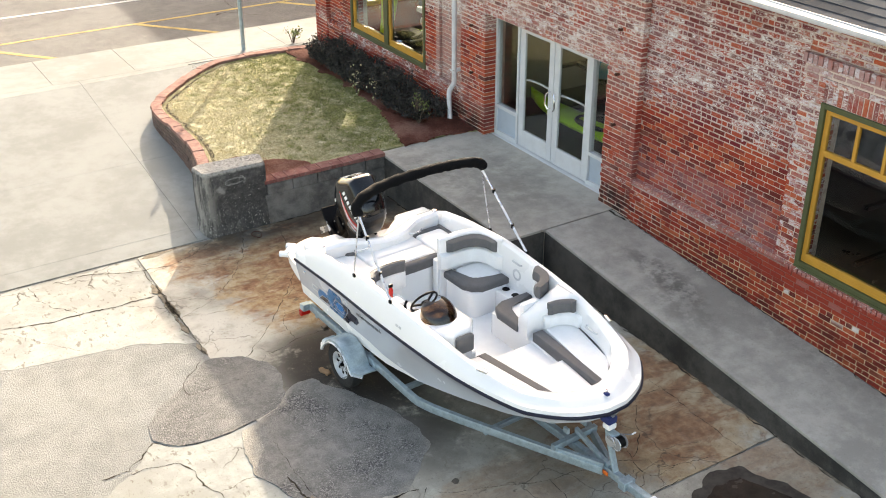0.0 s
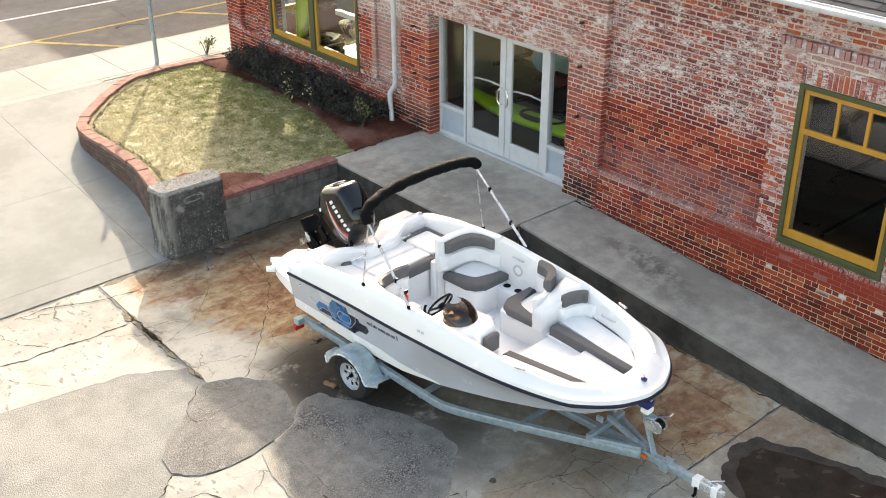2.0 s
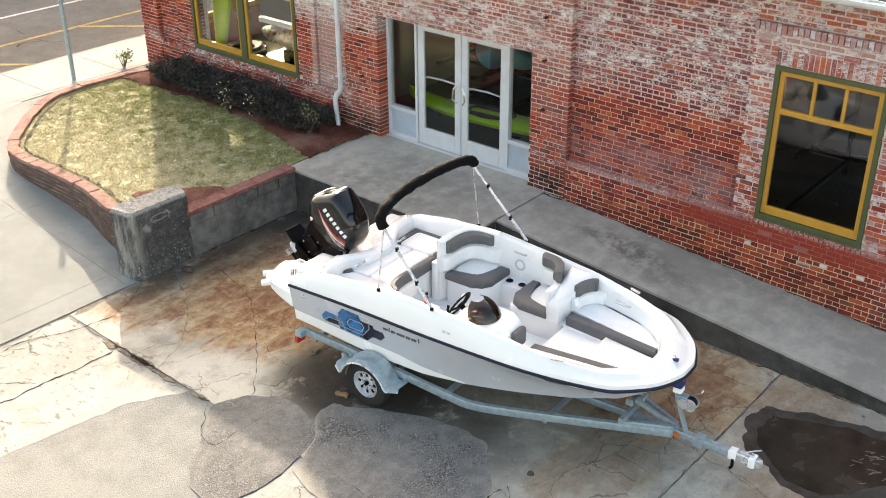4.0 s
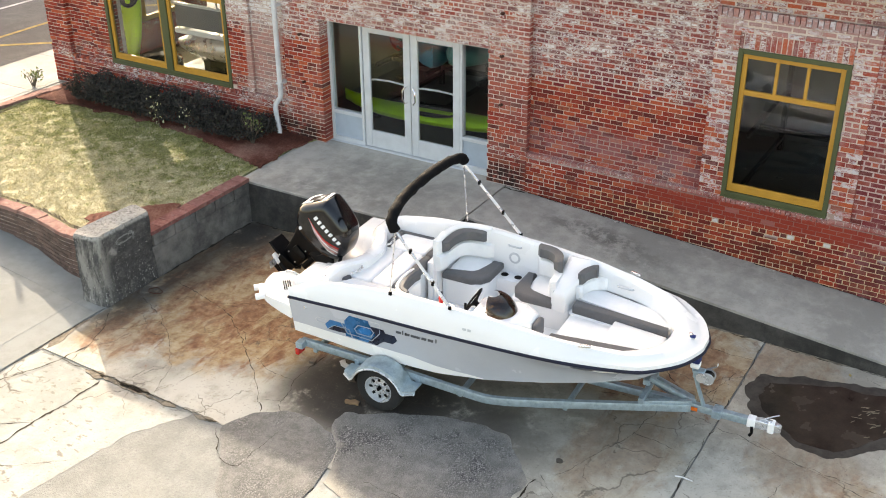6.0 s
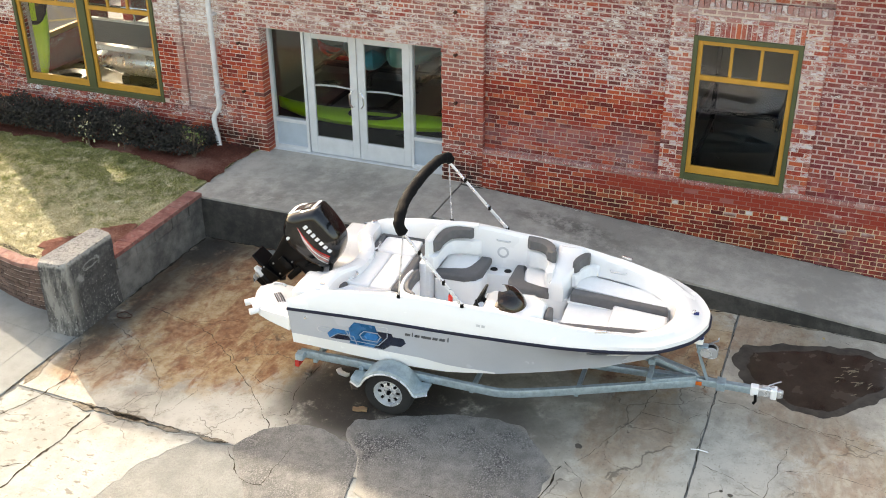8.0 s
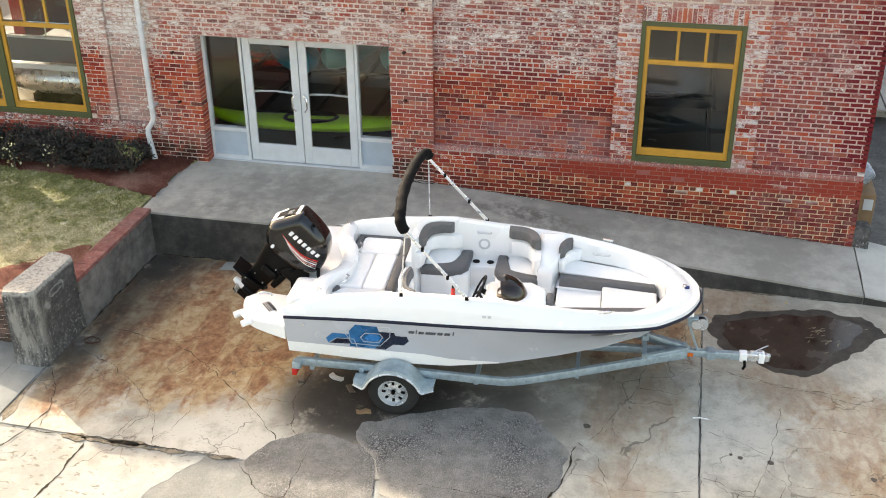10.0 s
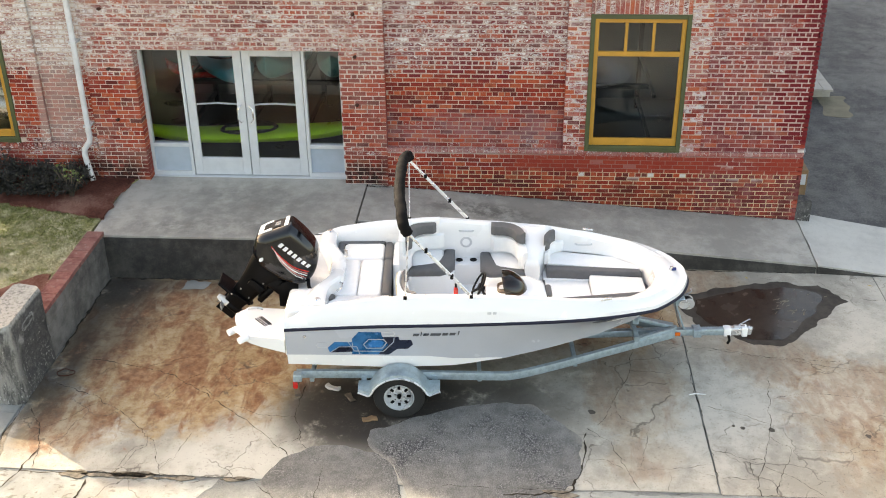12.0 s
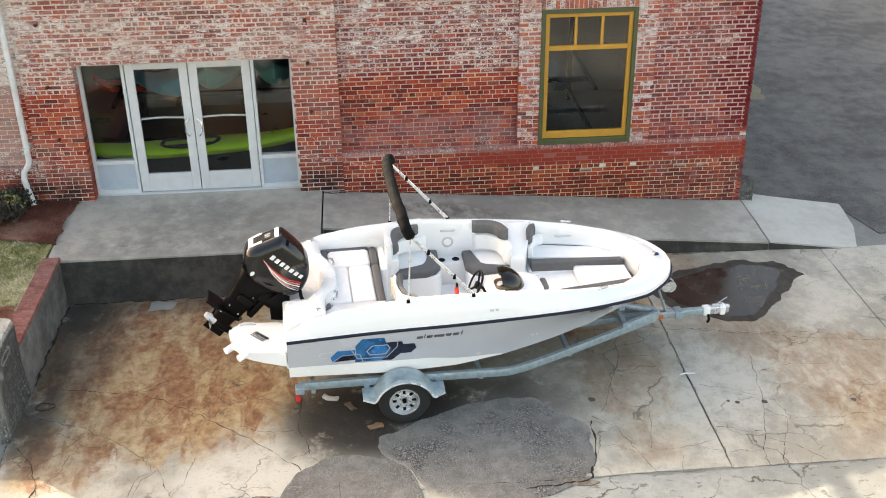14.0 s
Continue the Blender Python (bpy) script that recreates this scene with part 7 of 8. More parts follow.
for s in (-1, 1):
    part("mount_cover", prism(round_plan(-0.22, -0.02, 0.0, 0.10, 0.03), 0.0, 0.03, 0.008, 2), BLACK, leg, "rounded mount cover", at=Matrix(((1, 0, 0, 0.02), (0, 0, s, s * 0.085), (0, 1, 0, -0.30), (0, 0, 0, 1))))
    for x, z in ((-0.05, -0.45), (-0.20, -0.42), (-0.02, -0.24), (-0.30, 0.06), (-0.06, -0.16)):
        part("bolt", lathe([(0.0, 0.012), (0.009, 0.010), (0.011, 0.0)], 8, "y"), SILVER, leg, "bright bolt head", at=pose(x, s * (0.066 if z < -0.4 else 0.095 if z < 0 else 0.135), z, 0, 0, 0 if s > 0 else 180))
bm = prism([(-0.45, -0.13), (-0.30, -0.145), (0.02, -0.07), (0.06, 0.0), (0.02, 0.07), (-0.30, 0.145), (-0.45, 0.13)], -0.53, -0.50, 0.006, 1)
part("cavitation_plate", bm, BLACK, motor)
part("plate_mark", box(-0.30, -0.24, -0.135, -0.128, -0.52, -0.508, 0.001, 1), WHITE_MARK, motor)
bm = lathe([(0.0, 0.12), (0.025, 0.105), (0.045, 0.06), (0.052, 0.0), (0.05, -0.12), (0.035, -0.17)], 16, "x")
add_box(bm, -0.22, 0.03, -0.008, 0.008, -0.14, -0.03, 0.004, 1)
part("gear_case", bm, BLACK, motor, at=pose(-0.02, 0, -0.72))
prop = part("propeller", lathe([(0.0, -0.09), (0.03, -0.085), (0.045, -0.03), (0.048, 0.05), (0.045, 0.06)], 14, "x"), WHITE_MARK, motor, "silver-white propeller", at=pose(-0.23, 0, -0.72))
for k in range(3):
    a = radians(70 + 120 * k)
    bm = bmesh.new()
    add_loft(bm, [[(0.05 * t - 0.03, (0.03 + 0.13 * q) * math.cos(a + 0.5 * t * (1 - 0.3 * q) - 0.2), (0.03 + 0.13 * q) * math.sin(a + 0.5 * t * (1 - 0.3 * q) - 0.2)) for t in (0, 0.5, 1.0, 1.5)] for q in (0, 0.5, 0.85, 1.0)])
    bmesh.ops.solidify(bm, geom=bm.faces[:], thickness=0.005)
    part("blade", bm, SILVER if k else BLACK, prop)
for s in (-1, 1):
    part("trim_ram", tube([(0.10, s * 0.06, -0.30), (-0.06, s * 0.05, -0.12)], 0.022, 10), BLACK, motor)
    part("clamp_bracket", prism([(-0.02, -0.18), (0.20, -0.22), (0.22, 0.10), (0.10, 0.16), (-0.02, 0.10)], 0.0, 0.03), BLACK, boat, "black transom bracket", smooth=False, at=Matrix(((1, 0, 0, -0.16), (0, 0, -1, s * 0.13 + 0.015), (0, 1, 0, 1.10), (0, 0, 0, 1))))
part("tiller_cables", tube(spline([(0.12, 0.02, 1.32), (0.18, -0.12, 1.30), (0.20, -0.22, 1.22), (0.26, -0.25, 1.16)], 5), 0.022, 8), BLACK, boat, "black control cables")


# ---- boat trailer ----
trailer = root("boat_trailer", BOAT, "galvanised steel single-axle boat trailer", "trailer")


def beam(points, w, h, name="frame_rail", material=GALV, label=""):
    """A square steel tube along points."""
    p = [Vector(q) for q in points]
    bm = bmesh.new()
    rr = []
    for i, q in enumerate(p):
        d = (p[min(i + 1, len(p) - 1)] - p[max(i - 1, 0)]).normalized()
        s = Vector((d.y, -d.x, 0)).normalized() * w / 2
        k = Vector((0, 0, h / 2))
        b = Vector((0, 0, 0.008))
        rr.append([tuple(q + c) for c in (s * 0.9 - k, s - k + b, s + k - b, s * 0.9 + k, -s * 0.9 + k, -s + k - b, -s - k + b, -s * 0.9 - k)])
    add_loft(bm, rr, closed=True, caps=True)
    bmesh.ops.recalc_face_normals(bm, faces=bm.faces)
    return part(name, bm, material, trailer, label)


RZ = 0.44
for s in (-1, 1):
    rail = beam(spline([(0.08, s * 0.93, RZ + 0.04), (1.2, s * 0.93, RZ + 0.02), (2.3, s * 0.93, RZ - 0.02), (2.62, s * 0.90, RZ - 0.03), (3.1, s * 0.72, RZ - 0.03), (3.9, s * 0.37, RZ - 0.03), (4.62, s * 0.05, RZ - 0.03)], 3), 0.055, 0.095)
    part("tail_light", box(0.05, 0.15, s * 0.99 - 0.06, s * 0.99 + 0.05, RZ - 0.004, RZ + 0.085, 0.008, 1), GALV, rail, "tail light bracket")
    part("tail_lens", box(0.045, 0.10, s * 0.99 - 0.07, s * 0.99 + 0.07, RZ - 0.09, RZ - 0.005, 0.008, 1), RED_LENS, rail, "red tail light lens")
    bunk = beam([(0.1, s * 0.55, 0.56), (2.6, s * 0.55, 0.56)], 0.09, 0.06, "bunk", CANVAS, "black carpeted bunk")
    for u in (0.4, 1.3, 2.3):
        part("bunk_bracket", box(u - 0.03, u + 0.03, s * 0.55 - 0.02, s * 0.55 + 0.02, 0.40, 0.54, 0.004, 1), GALV, bunk)
for u, z in ((0.25, RZ), (2.2, RZ - 0.02), (3.35, RZ - 0.05)):
    w = 0.93 if u < 2.5 else 0.60
    beam([(u, -w, z - 0.05), (u, w, z - 0.05)], 0.05, 0.06, "cross_member")
beam([(1.27, -1.05, 0.29), (1.27, 1.05, 0.29)], 0.05, 0.05, "axle")
beam([(3.35, 0, RZ - 0.06), (4.4, 0, RZ - 0.03), (5.36, 0, RZ - 0.03)], 0.075, 0.085, "tongue", GALV, "square galvanised tongue")
for s in (-1, 1):
    wheel = part("wheel", lathe([(0.165, -0.075), (0.20, -0.082), (0.255, -0.085), (0.285, -0.075), (0.298, -0.05), (0.30, 0.0), (0.298, 0.05), (0.285, 0.075), (0.255, 0.085), (0.20, 0.082), (0.165, 0.075)], 40, "y"), TYRE, trailer, "black tyre on a grey steel rim", at=pose(1.27, s * 1.10, 0.298, 0, 0, 0 if s < 0 else 180))
    part("rim", lathe([(0.168, -0.07), (0.176, -0.080), (0.164, -0.080), (0.158, -0.055), (0.148, -0.028), (0.138, -0.026), (0.125, -0.042), (0.09, -0.046), (0.078, -0.053), (0.045, -0.050), (0.04, -0.03), (0.0, -0.03), (0.0, 0.06), (0.165, 0.07)], 32, "y"), RIM, wheel, "grey steel rim")
    for k in range(8):
        a = 2 * math.pi * k / 8
        part("rim_slot", box(-0.017, 0.017, -0.005, 0.004, -0.024, 0.024, 0.006, 2), BLACK, wheel, at=pose(0.112 * math.cos(a), -0.0445, 0.112 * math.sin(a), 0, 90 - math.degrees(a), 0))
    for k in range(5):
        a = 2 * math.pi * k / 5
        part("lug_nut", lathe([(0.0, -0.014), (0.01, -0.014), (0.011, 0.006), (0.0, 0.006)], 6, "y"), CHROME, wheel, at=pose(0.058 * math.cos(a), -0.05, 0.058 * math.sin(a)))
    part("hub_cap", lathe([(0.0, -0.03), (0.02, -0.028), (0.026, 0.01), (0.0, 0.012)], 16, "y"), BLACK, wheel, at=pose(0, -0.05, 0))
    # fender: flat front and back shelves with a round arch
    prof = [(0.80, 0.40), (0.92, 0.40), (0.945, 0.415)]
    prof += [(1.27 - 0.335 * math.cos(radians(a)), 0.31 + 0.325 * math.sin(radians(a))) for a in range(24, 158, 8)]
    prof += [(1.595, 0.415), (1.62, 0.40), (1.74, 0.40)]
    bm = bmesh.new()
    rows = []
    for k, (u, z) in enumerate(prof):
        e = 0.075 if k in (0, len(prof) - 1) else 0.0
        rows.append([(u, s * v, z + dz) for v, dz in ((0.97, 0), (1.00, 0.014), (1.19 - e, 0.014), (1.225 - e, 0.004), (1.235 - e, -0.04), (1.228 - e, -0.04), (1.215 - e, 0.0), (0.97, -0.006))])
    add_loft(bm, rows, closed=True, caps=True)
    bmesh.ops.recalc_face_normals(bm, faces=bm.faces)
    fender = part("fender", bm, GALV, trailer, "galvanised fender")
    lip = [(u, s * (1.236 - (0.075 if k in (0, len(prof) - 1) else 0.0)), z - 0.036) for k, (u, z) in enumerate(prof)]
    part("fender_lip", tube(lip, 0.011, 8), RIM, fender, "bright rolled edge of the fender")
    for u in (0.86, 1.68):
        part("fender_bracket", box(u - 0.03, u + 0.03, s * 0.95 - 0.02, s * 0.95 + 0.05, 0.36, RZ + 0.02, 0.005, 1), GALV, fender)
# bow stop, winch post and tongue fittings
post = beam([(4.76, 0, RZ - 0.02), (4.64, 0, 0.74), (4.57, 0, 0.97)], 0.075, 0.06, "winch_post")
for s in (-1, 1):
    beam([(4.10, s * 0.27, RZ + 0.02), (4.62, s * 0.04, RZ + 0.03)], 0.05, 0.06, "brace")
    part("keel_guide", box(4.08, 4.16, s * 0.12 - 0.02, s * 0.12 + 0.02, 0.60, 0.67, 0.01, 1), GALV, trailer, "small galvanised keel bracket", smooth=False)
beam([(4.12, -0.30, RZ + 0.05), (4.12, 0.30, RZ + 0.05)], 0.06, 0.07, "cross_member")
beam([(4.12, 0, RZ + 0.05), (4.12, 0, RZ + 0.19)], 0.06, 0.06, "upright")
beam([(4.14, 0, RZ + 0.17), (4.40, 0, RZ + 0.09), (4.66, 0, RZ + 0.02)], 0.045, 0.05, "brace")
winch = part("winch", box(4.60, 4.72, -0.05, 0.05, 0.80, 0.90, 0.01, 1), GALV, trailer, "galvanised hand winch")
part("winch_drum", lathe([(0.0, -0.055), (0.075, -0.055), (0.078, -0.047), (0.04, -0.04), (0.04, 0.04), (0.078, 0.047), (0.075, 0.055), (0.0, 0.055)], 20, "y"), SILVER, winch, at=pose(4.76, 0.0, 0.83))
part("winch_strap_roll", lathe([(0.0, -0.038), (0.062, -0.038), (0.062, 0.038), (0.0, 0.038)], 18, "y"), BLACK, winch, "black webbing on the drum", at=pose(4.76, 0.0, 0.83))
part("winch_gear", lathe([(0.0, -0.006), (0.06, -0.006), (0.06, 0.006), (0.0, 0.006)], 22, "y"), SILVER, winch, at=pose(4.70, -0.07, 0.84))
part("winch_handle", tube([(4.70, 0.07, 0.86), (4.72, 0.10, 0.86), (4.82, 0.10, 0.92), (4.82, 0.16, 0.92)], 0.009, 6), SILVER, winch)
part("strap", box(4.52, 4.66, -0.06, 0.06, 0.985, 1.075, 0.02, 2), NAVY, winch, "navy bow stop")
part("bow_roller", box(4.56, 4.66, -0.055, 0.055, 0.92, 0.985, 0.015, 2), NONSKID, winch, "white block under the bow stop")
coupler = part("coupler", prism([(5.30, -0.045), (5.52, -0.04), (5.58, -0.03), (5.60, 0.0), (5.58, 0.03), (5.52, 0.04), (5.30, 0.045)], RZ - 0.07, RZ + 0.025, 0.015, 2), SILVER, trailer, "silver ball coupler")
part("latch", box(5.36, 5.50, -0.02, 0.02, RZ + 0.02, RZ + 0.05, 0.006, 1), SILVER, coupler, at=None)
part("coupler_lever", tube([(5.42, 0, RZ + 0.05), (5.50, 0.01, RZ + 0.10), (5.56, 0.03, RZ + 0.12)], 0.008, 6), SILVER, coupler)
part("wrapping", box(5.24, 5.33, -0.052, 0.052, RZ - 0.085, RZ + 0.028, 0.012, 2), NONSKID, coupler, "white wrapping round the tongue")
part("wrapping", box(5.46, 5.53, -0.056, 0.056, RZ - 0.09, RZ + 0.035, 0.012, 2), NONSKID, coupler, "white plastic wrapping")
part("plug", tube([(5.30, -0.05, RZ - 0.06), (5.31, -0.07, RZ - 0.13), (5.29, -0.07, RZ - 0.17)], 0.018, 8), BLACK, coupler, "black wiring plug")
part("side_marker", box(4.60, 4.70, -0.062, -0.052, RZ - 0.06, RZ - 0.01, 0.004, 1), ORANGE, trailer, "orange side marker")
part("safety_chain", tube(spline([(5.2, 0.04, RZ - 0.06), (5.32, 0.06, RZ - 0.14), (5.46, 0.05, RZ - 0.08)], 5), 0.010, 6), SILVER, trailer)
part("tongue_plate", box(4.86, 4.96, -0.075, 0.075, RZ - 0.08, RZ + 0.022, 0.006, 1), GALV, trailer, "bolted tongue plate")

# chock and litter by the wheel
for k, (x, y, a, sx) in enumerate(((4.52, 10.10, 110, 0.17), (5.12, 10.62, 65, 0.20), (4.93, 10.38, 30, 0.16), (4.98, 11.02, 10, 0.09))):
    bm = box(-sx / 2, sx / 2, -0.035, 0.035, 0.0, 0.03, 0.004, 1)
    bmesh.ops.subdivide_edges(bm, edges=bm.edges[:], cuts=2, use_grid_fill=True)
    for v in bm.verts:
        v.co.z = max(0, v.co.z + 0.02 * noise.noise(v.co * 22 + Vector((k, 0, 0))))
        v.co.y += 0.03 * noise.noise(v.co * 14 + Vector((0, k, 0)))
    tagged(part("litter", bm, CARDBOARD if k in (0,) else PALE_MARK if k == 1 else TWIG, at=pose(x, y, 0.013, 0, 0, a)), ("scrap of wood lying on the concrete", "crumpled pale wrapper lying on the concrete", "grey scrap lying on the concrete", "strip of pale debris on the concrete")[k], "litter", "litter by the wheel")
tagged(part("puddle", prism(ragged([(7.38, 13.12), (7.40, 12.80), (7.58, 12.74), (7.60, 13.05)][::1], 0.04, 0.08, 30), 0.0, 0.0165), DRIVE, smooth=False), "pale dried spill at the foot of the porch", "stain", kind="structure")

coil = [(5.28 + (0.07 + 0.012 * math.sin(3 * a)) * math.cos(a), 13.98 + 0.11 * math.sin(a), 0.022 + 0.004 * math.sin(5 * a)) for a in (2 * math.pi * k / 26 for k in range(33))]
tagged(part("wire_loop", tube(coil, 0.006, 6), RUST), "loop of dark rusty wire beside the block wall", "wire")
tagged(part("stick", tube([(5.19, 6.36, 0.02), (5.21, 6.28, 0.022), (5.20, 6.17, 0.02)], 0.007, 6), NONSKID), "short white stick lying across the joint", "stick")
for x, y, a in ((8.05, 5.17, 20), (7.9, 3.5, 70)):
    bm = bmesh.new()
    add_loft(bm, [[(-0.035, 0, 0.004), (-0.035, 0, 0.003)], [(0, 0.018, 0.012), (0, -0.018, 0.010)], [(0.04, 0, 0.006), (0.04, 0, 0.005)]])
    bmesh.ops.solidify(bm, geom=bm.faces[:], thickness=0.002)
    tagged(part("fallen_leaf", bm, YELLOW, at=pose(x, y, 0.014, 0, 0, a)), "small yellow leaf on the concrete", "leaf", "fallen leaves")

# ---- street pole, downspout, fixtures ----
pole = tagged(part("street_pole", tube([(7.92, 20.72, 0.65), (7.92, 20.72, 3.1)], 0.042, 12), GALV), "grey galvanised street pole at the sidewalk edge", "pole")
pipe = tagged(part("downspout", tube([(9.47, 14.95, 4.3), (9.47, 14.95, 1.42), (9.465, 14.965, 1.36), (9.44, 15.05, 1.24), (9.435, 15.06, 1.16), (9.43, 15.05, 1.08), (9.41, 14.99, 0.76), (9.40, 14.985, 0.735)], 0.043, 14), PIPE), "white metal downspout with an elbow on the brick wall", "downspout")
for z in (1.6, 2.9, 4.0):
    part("strap", box(9.42, 9.63, 14.90, 15.0, z, z + 0.03), PIPE, pipe, smooth=False)
for y, z in ((10.82, 3.35), (10.82, 1.98), (10.82, 2.72), (14.5, 2.50), (14.48, 1.7), (14.5, 3.4)):
    tagged(part("iron_stub", tube([(9.56, y, z), (9.50, y, z), (9.485, y + 0.01, z + 0.015)], 0.022, 8), RUST), "rusted iron stub in the brickwork", "stub", "iron stubs")
tagged(part("corner_stone", prism(ragged([(9.57, 3.98), (9.80, 3.98), (9.80, 4.19), (9.57, 4.19)], 0.08, 0.03, 31), 0.0, 0.52, 0.03, 2), POST), "rough grey stone at the building corner", "stone")
box_ob = root("cardboard_box", pose(11.0, 3.97, 0.0), "cardboard box with pale labels beside the wall", "box")
part("body", box(-0.35, 0.30, -0.20, 0.24, 0.0, 0.55, 0.01, 1), CARDBOARD, box_ob, smooth=False)
part("label_sheet", box(-0.356, -0.35, -0.17, -0.03, 0.30, 0.48), DOOR, box_ob, "pale paper label", smooth=False)
bm = bmesh.new()
bmesh.ops.create_icosphere(bm, subdivisions=3, radius=0.21)
for v in bm.verts:
    v.co *= 1 + 0.35 * noise.noise(v.co * 6)
    v.co.z = max(-0.25, v.co.z * 0.9)
tagged(part("plastic_bag", bm, PLASTIC_BAG, at=pose(11.0, 4.0, 0.76)), "crumpled clear plastic on the cardboard box", "bag")
planks = root("board_stack", pose(16.6, 2.7, 0.0), "stack of grey weathered boards beside the building", "boards")
for i in range(5):
    part("board", box(-1.4, 1.4, -0.5 + i * 0.2, -0.32 + i * 0.2, 0.25 + 0.01 * (i % 2), 0.29 + 0.01 * (i % 2)), RAMP, planks, smooth=False)
for x in (-1.0, 1.0):
    part("bearer", box(x - 0.06, x + 0.06, -0.55, 0.55, 0.0, 0.25), RAMP, planks, smooth=False)

# ---- showroom ----
def kayak(name, m, length, width, material, label, deep=1.0):
    k = root(name, m, label, "kayak", "boats in the showroom")
    bm = bmesh.new()
    rr = []
    for i in range(17):
        t = i / 16
        w = width / 2 * max(0.02, math.sin(math.pi * min(1, max(0, t))) ** 0.6)
        up = 0.18 * (2 * t - 1) ** 4
        x = (t - 0.5) * length
        rr.append([(x, w * math.cos(a), up + deep * (0.12 if math.sin(a) > 0 else 0.22) * math.sin(a)) for a in (2 * math.pi * q / 14 for q in range(14))])
    add_loft(bm, rr, closed=True, caps=True)
    bmesh.ops.recalc_face_normals(bm, faces=bm.faces)
    part("hull", bm, material, k)
    bm = lathe([(0.0, 0.0), (0.24, 0.0), (0.27, 0.03), (0.29, 0.0)], 20)
    for v in bm.verts:
        v.co.x *= 1.7
    part("seat_well", bm, BLACK, k, "black seat well", at=pose(0.1, 0, 0.115 * deep))
    return k


kayak("kayak", pose(10.95, 12.75, 0.955, 0, 2.5, 90), 3.9, 0.62, LIME, "lime green kayak standing behind the glass doors", 0.62)
kayak("kayak", pose(12.1, 13.75, 1.62, 0, 3, 88), 1.5, 0.5, RED_LENS, "small red boat on a rack in the showroom", 0.5)
kayak("kayak", pose(11.9, 13.42, 1.86, 0, 3, 30), 2.6, 0.80, CYAN, "blue kayak on a rack in the showroom")
kayak("kayak", pose(12.05, 12.38, 1.96, 0, 3, -3), 2.6, 0.85, TEAL, "teal kayak on a rack in the showroom")
kayak("kayak", pose(12.05, 11.45, 1.98, 0, 3, 2), 2.6, 0.75, TEAL, "teal kayak on a rack in the showroom")
kayak("kayak", pose(10.95, 19.78, 2.28, 0, -84, 20), 3.2, 0.42, LIME, "lime green kayak standing upright by the window")
rack = root("boat_rack", pose(0, 0, 0), "dark metal rack for boats in the showroom", "rack")
for y in (6.3, 7.5, 10.95, 11.95, 12.95, 13.95):
    part("rack_post", box(13.0, 13.08, y - 0.04, y + 0.04, 0.688, 3.2), BLACK, rack, smooth=False)
    for z in (0.92, 1.72):
        part("rack_arm", box(10.85, 13.0, y - 0.03, y + 0.03, z - 0.06, z), BLACK, rack, smooth=False)
part("rack_beam", box(11.3, 11.38, 6.3, 7.5, 1.65, 1.72), BLACK, rack, smooth=False)
part("rack_beam", box(11.3, 11.38, 10.95, 13.95, 1.65, 1.72), BLACK, rack, smooth=False)
pontoon = root("pontoon_boat", pose(11.75, 17.05, 0.694), "white and silver pontoon boat in the showroom", "boat")
for x in (-0.65, 1.0):
    part("float_tube", lathe([(0.0, 1.75), (0.08, 1.68), (0.18, 1.4), (0.235, 1.0), (0.24, -1.5), (0.0, -1.55)], 22, "y"), ALLOY, pontoon, "bright aluminium float", at=pose(x, 0, 0.62))
part("deck", box(-0.85, 1.3, -1.5, 1.6, 0.86, 0.96, 0.01, 1), GELCOAT, pontoon, "white deck")
part("side_panel", box(-0.83, -0.79, -1.45, 1.55, 1.0, 1.42, 0.005, 1), CHARCOAL, pontoon, "grey side panel")
part("panel_trim", box(-0.85, -0.77, -1.45, 1.55, 1.42, 1.46, 0.005, 1), PIPE, pontoon, "white top trim")
for v in (-1.45, -0.5, 0.5, 1.5):
    part("rail_post", tube([(-0.81, v, 0.96), (-0.81, v, 1.7)], 0.018, 8), CHROME, pontoon)
part("top_rail", tube([(-0.81, -1.45, 1.7), (-0.81, 1.5, 1.7)], 0.02, 8), CHROME, pontoon)
for y in (-1.1, 0.9):
    part("stand", box(-0.8, 1.2, y - 0.08, y + 0.08, 0.0, 0.39), BLACK, pontoon, smooth=False)
tub = root("inflatable_tube", pose(10.95, 19.25, 0.694), "dark round towing tube with a bright rim", "towing tube")
part("ring", lathe([(0.20, 0.10), (0.24, 0.22), (0.36, 0.26), (0.46, 0.18), (0.48, 0.08), (0.42, 0.0), (0.26, 0.0), (0.20, 0.10)], 28), BLACK, tub)
part("rim", lathe([(0.465, 0.17), (0.485, 0.20), (0.465, 0.23), (0.445, 0.20), (0.465, 0.17)], 28), CHROME, tub, "bright metal rim")


# ---- planting ----
def leaves(count, place, size, seed, flat=0.6):
    """Small folded leaves; place(rnd) gives a point and an outward way."""
    rnd = random.Random(seed)
    verts, faces = [], []
    for _ in range(count):
        p, n = place(rnd)
        a = Vector((rnd.gauss(0, 1), rnd.gauss(0, 1), rnd.gauss(0, 1))).normalized()
        d = (n * flat + a).normalized()
        s = d.cross(Vector((rnd.gauss(0, 1), rnd.gauss(0, 1), rnd.gauss(0, 1)))).normalized()
        l = size * rnd.uniform(0.6, 1.3)
        k = len(verts)
        f = d.cross(s) * l * 0.12
        verts += [tuple(p), tuple(p + d * l * 0.5 + s * l * 0.28 + f), tuple(p + d * l), tuple(p + d * l * 0.5 - s * l * 0.28 + f)]
        faces += [(k, k + 1, k + 2), (k, k + 2, k + 3)]
    return verts, faces


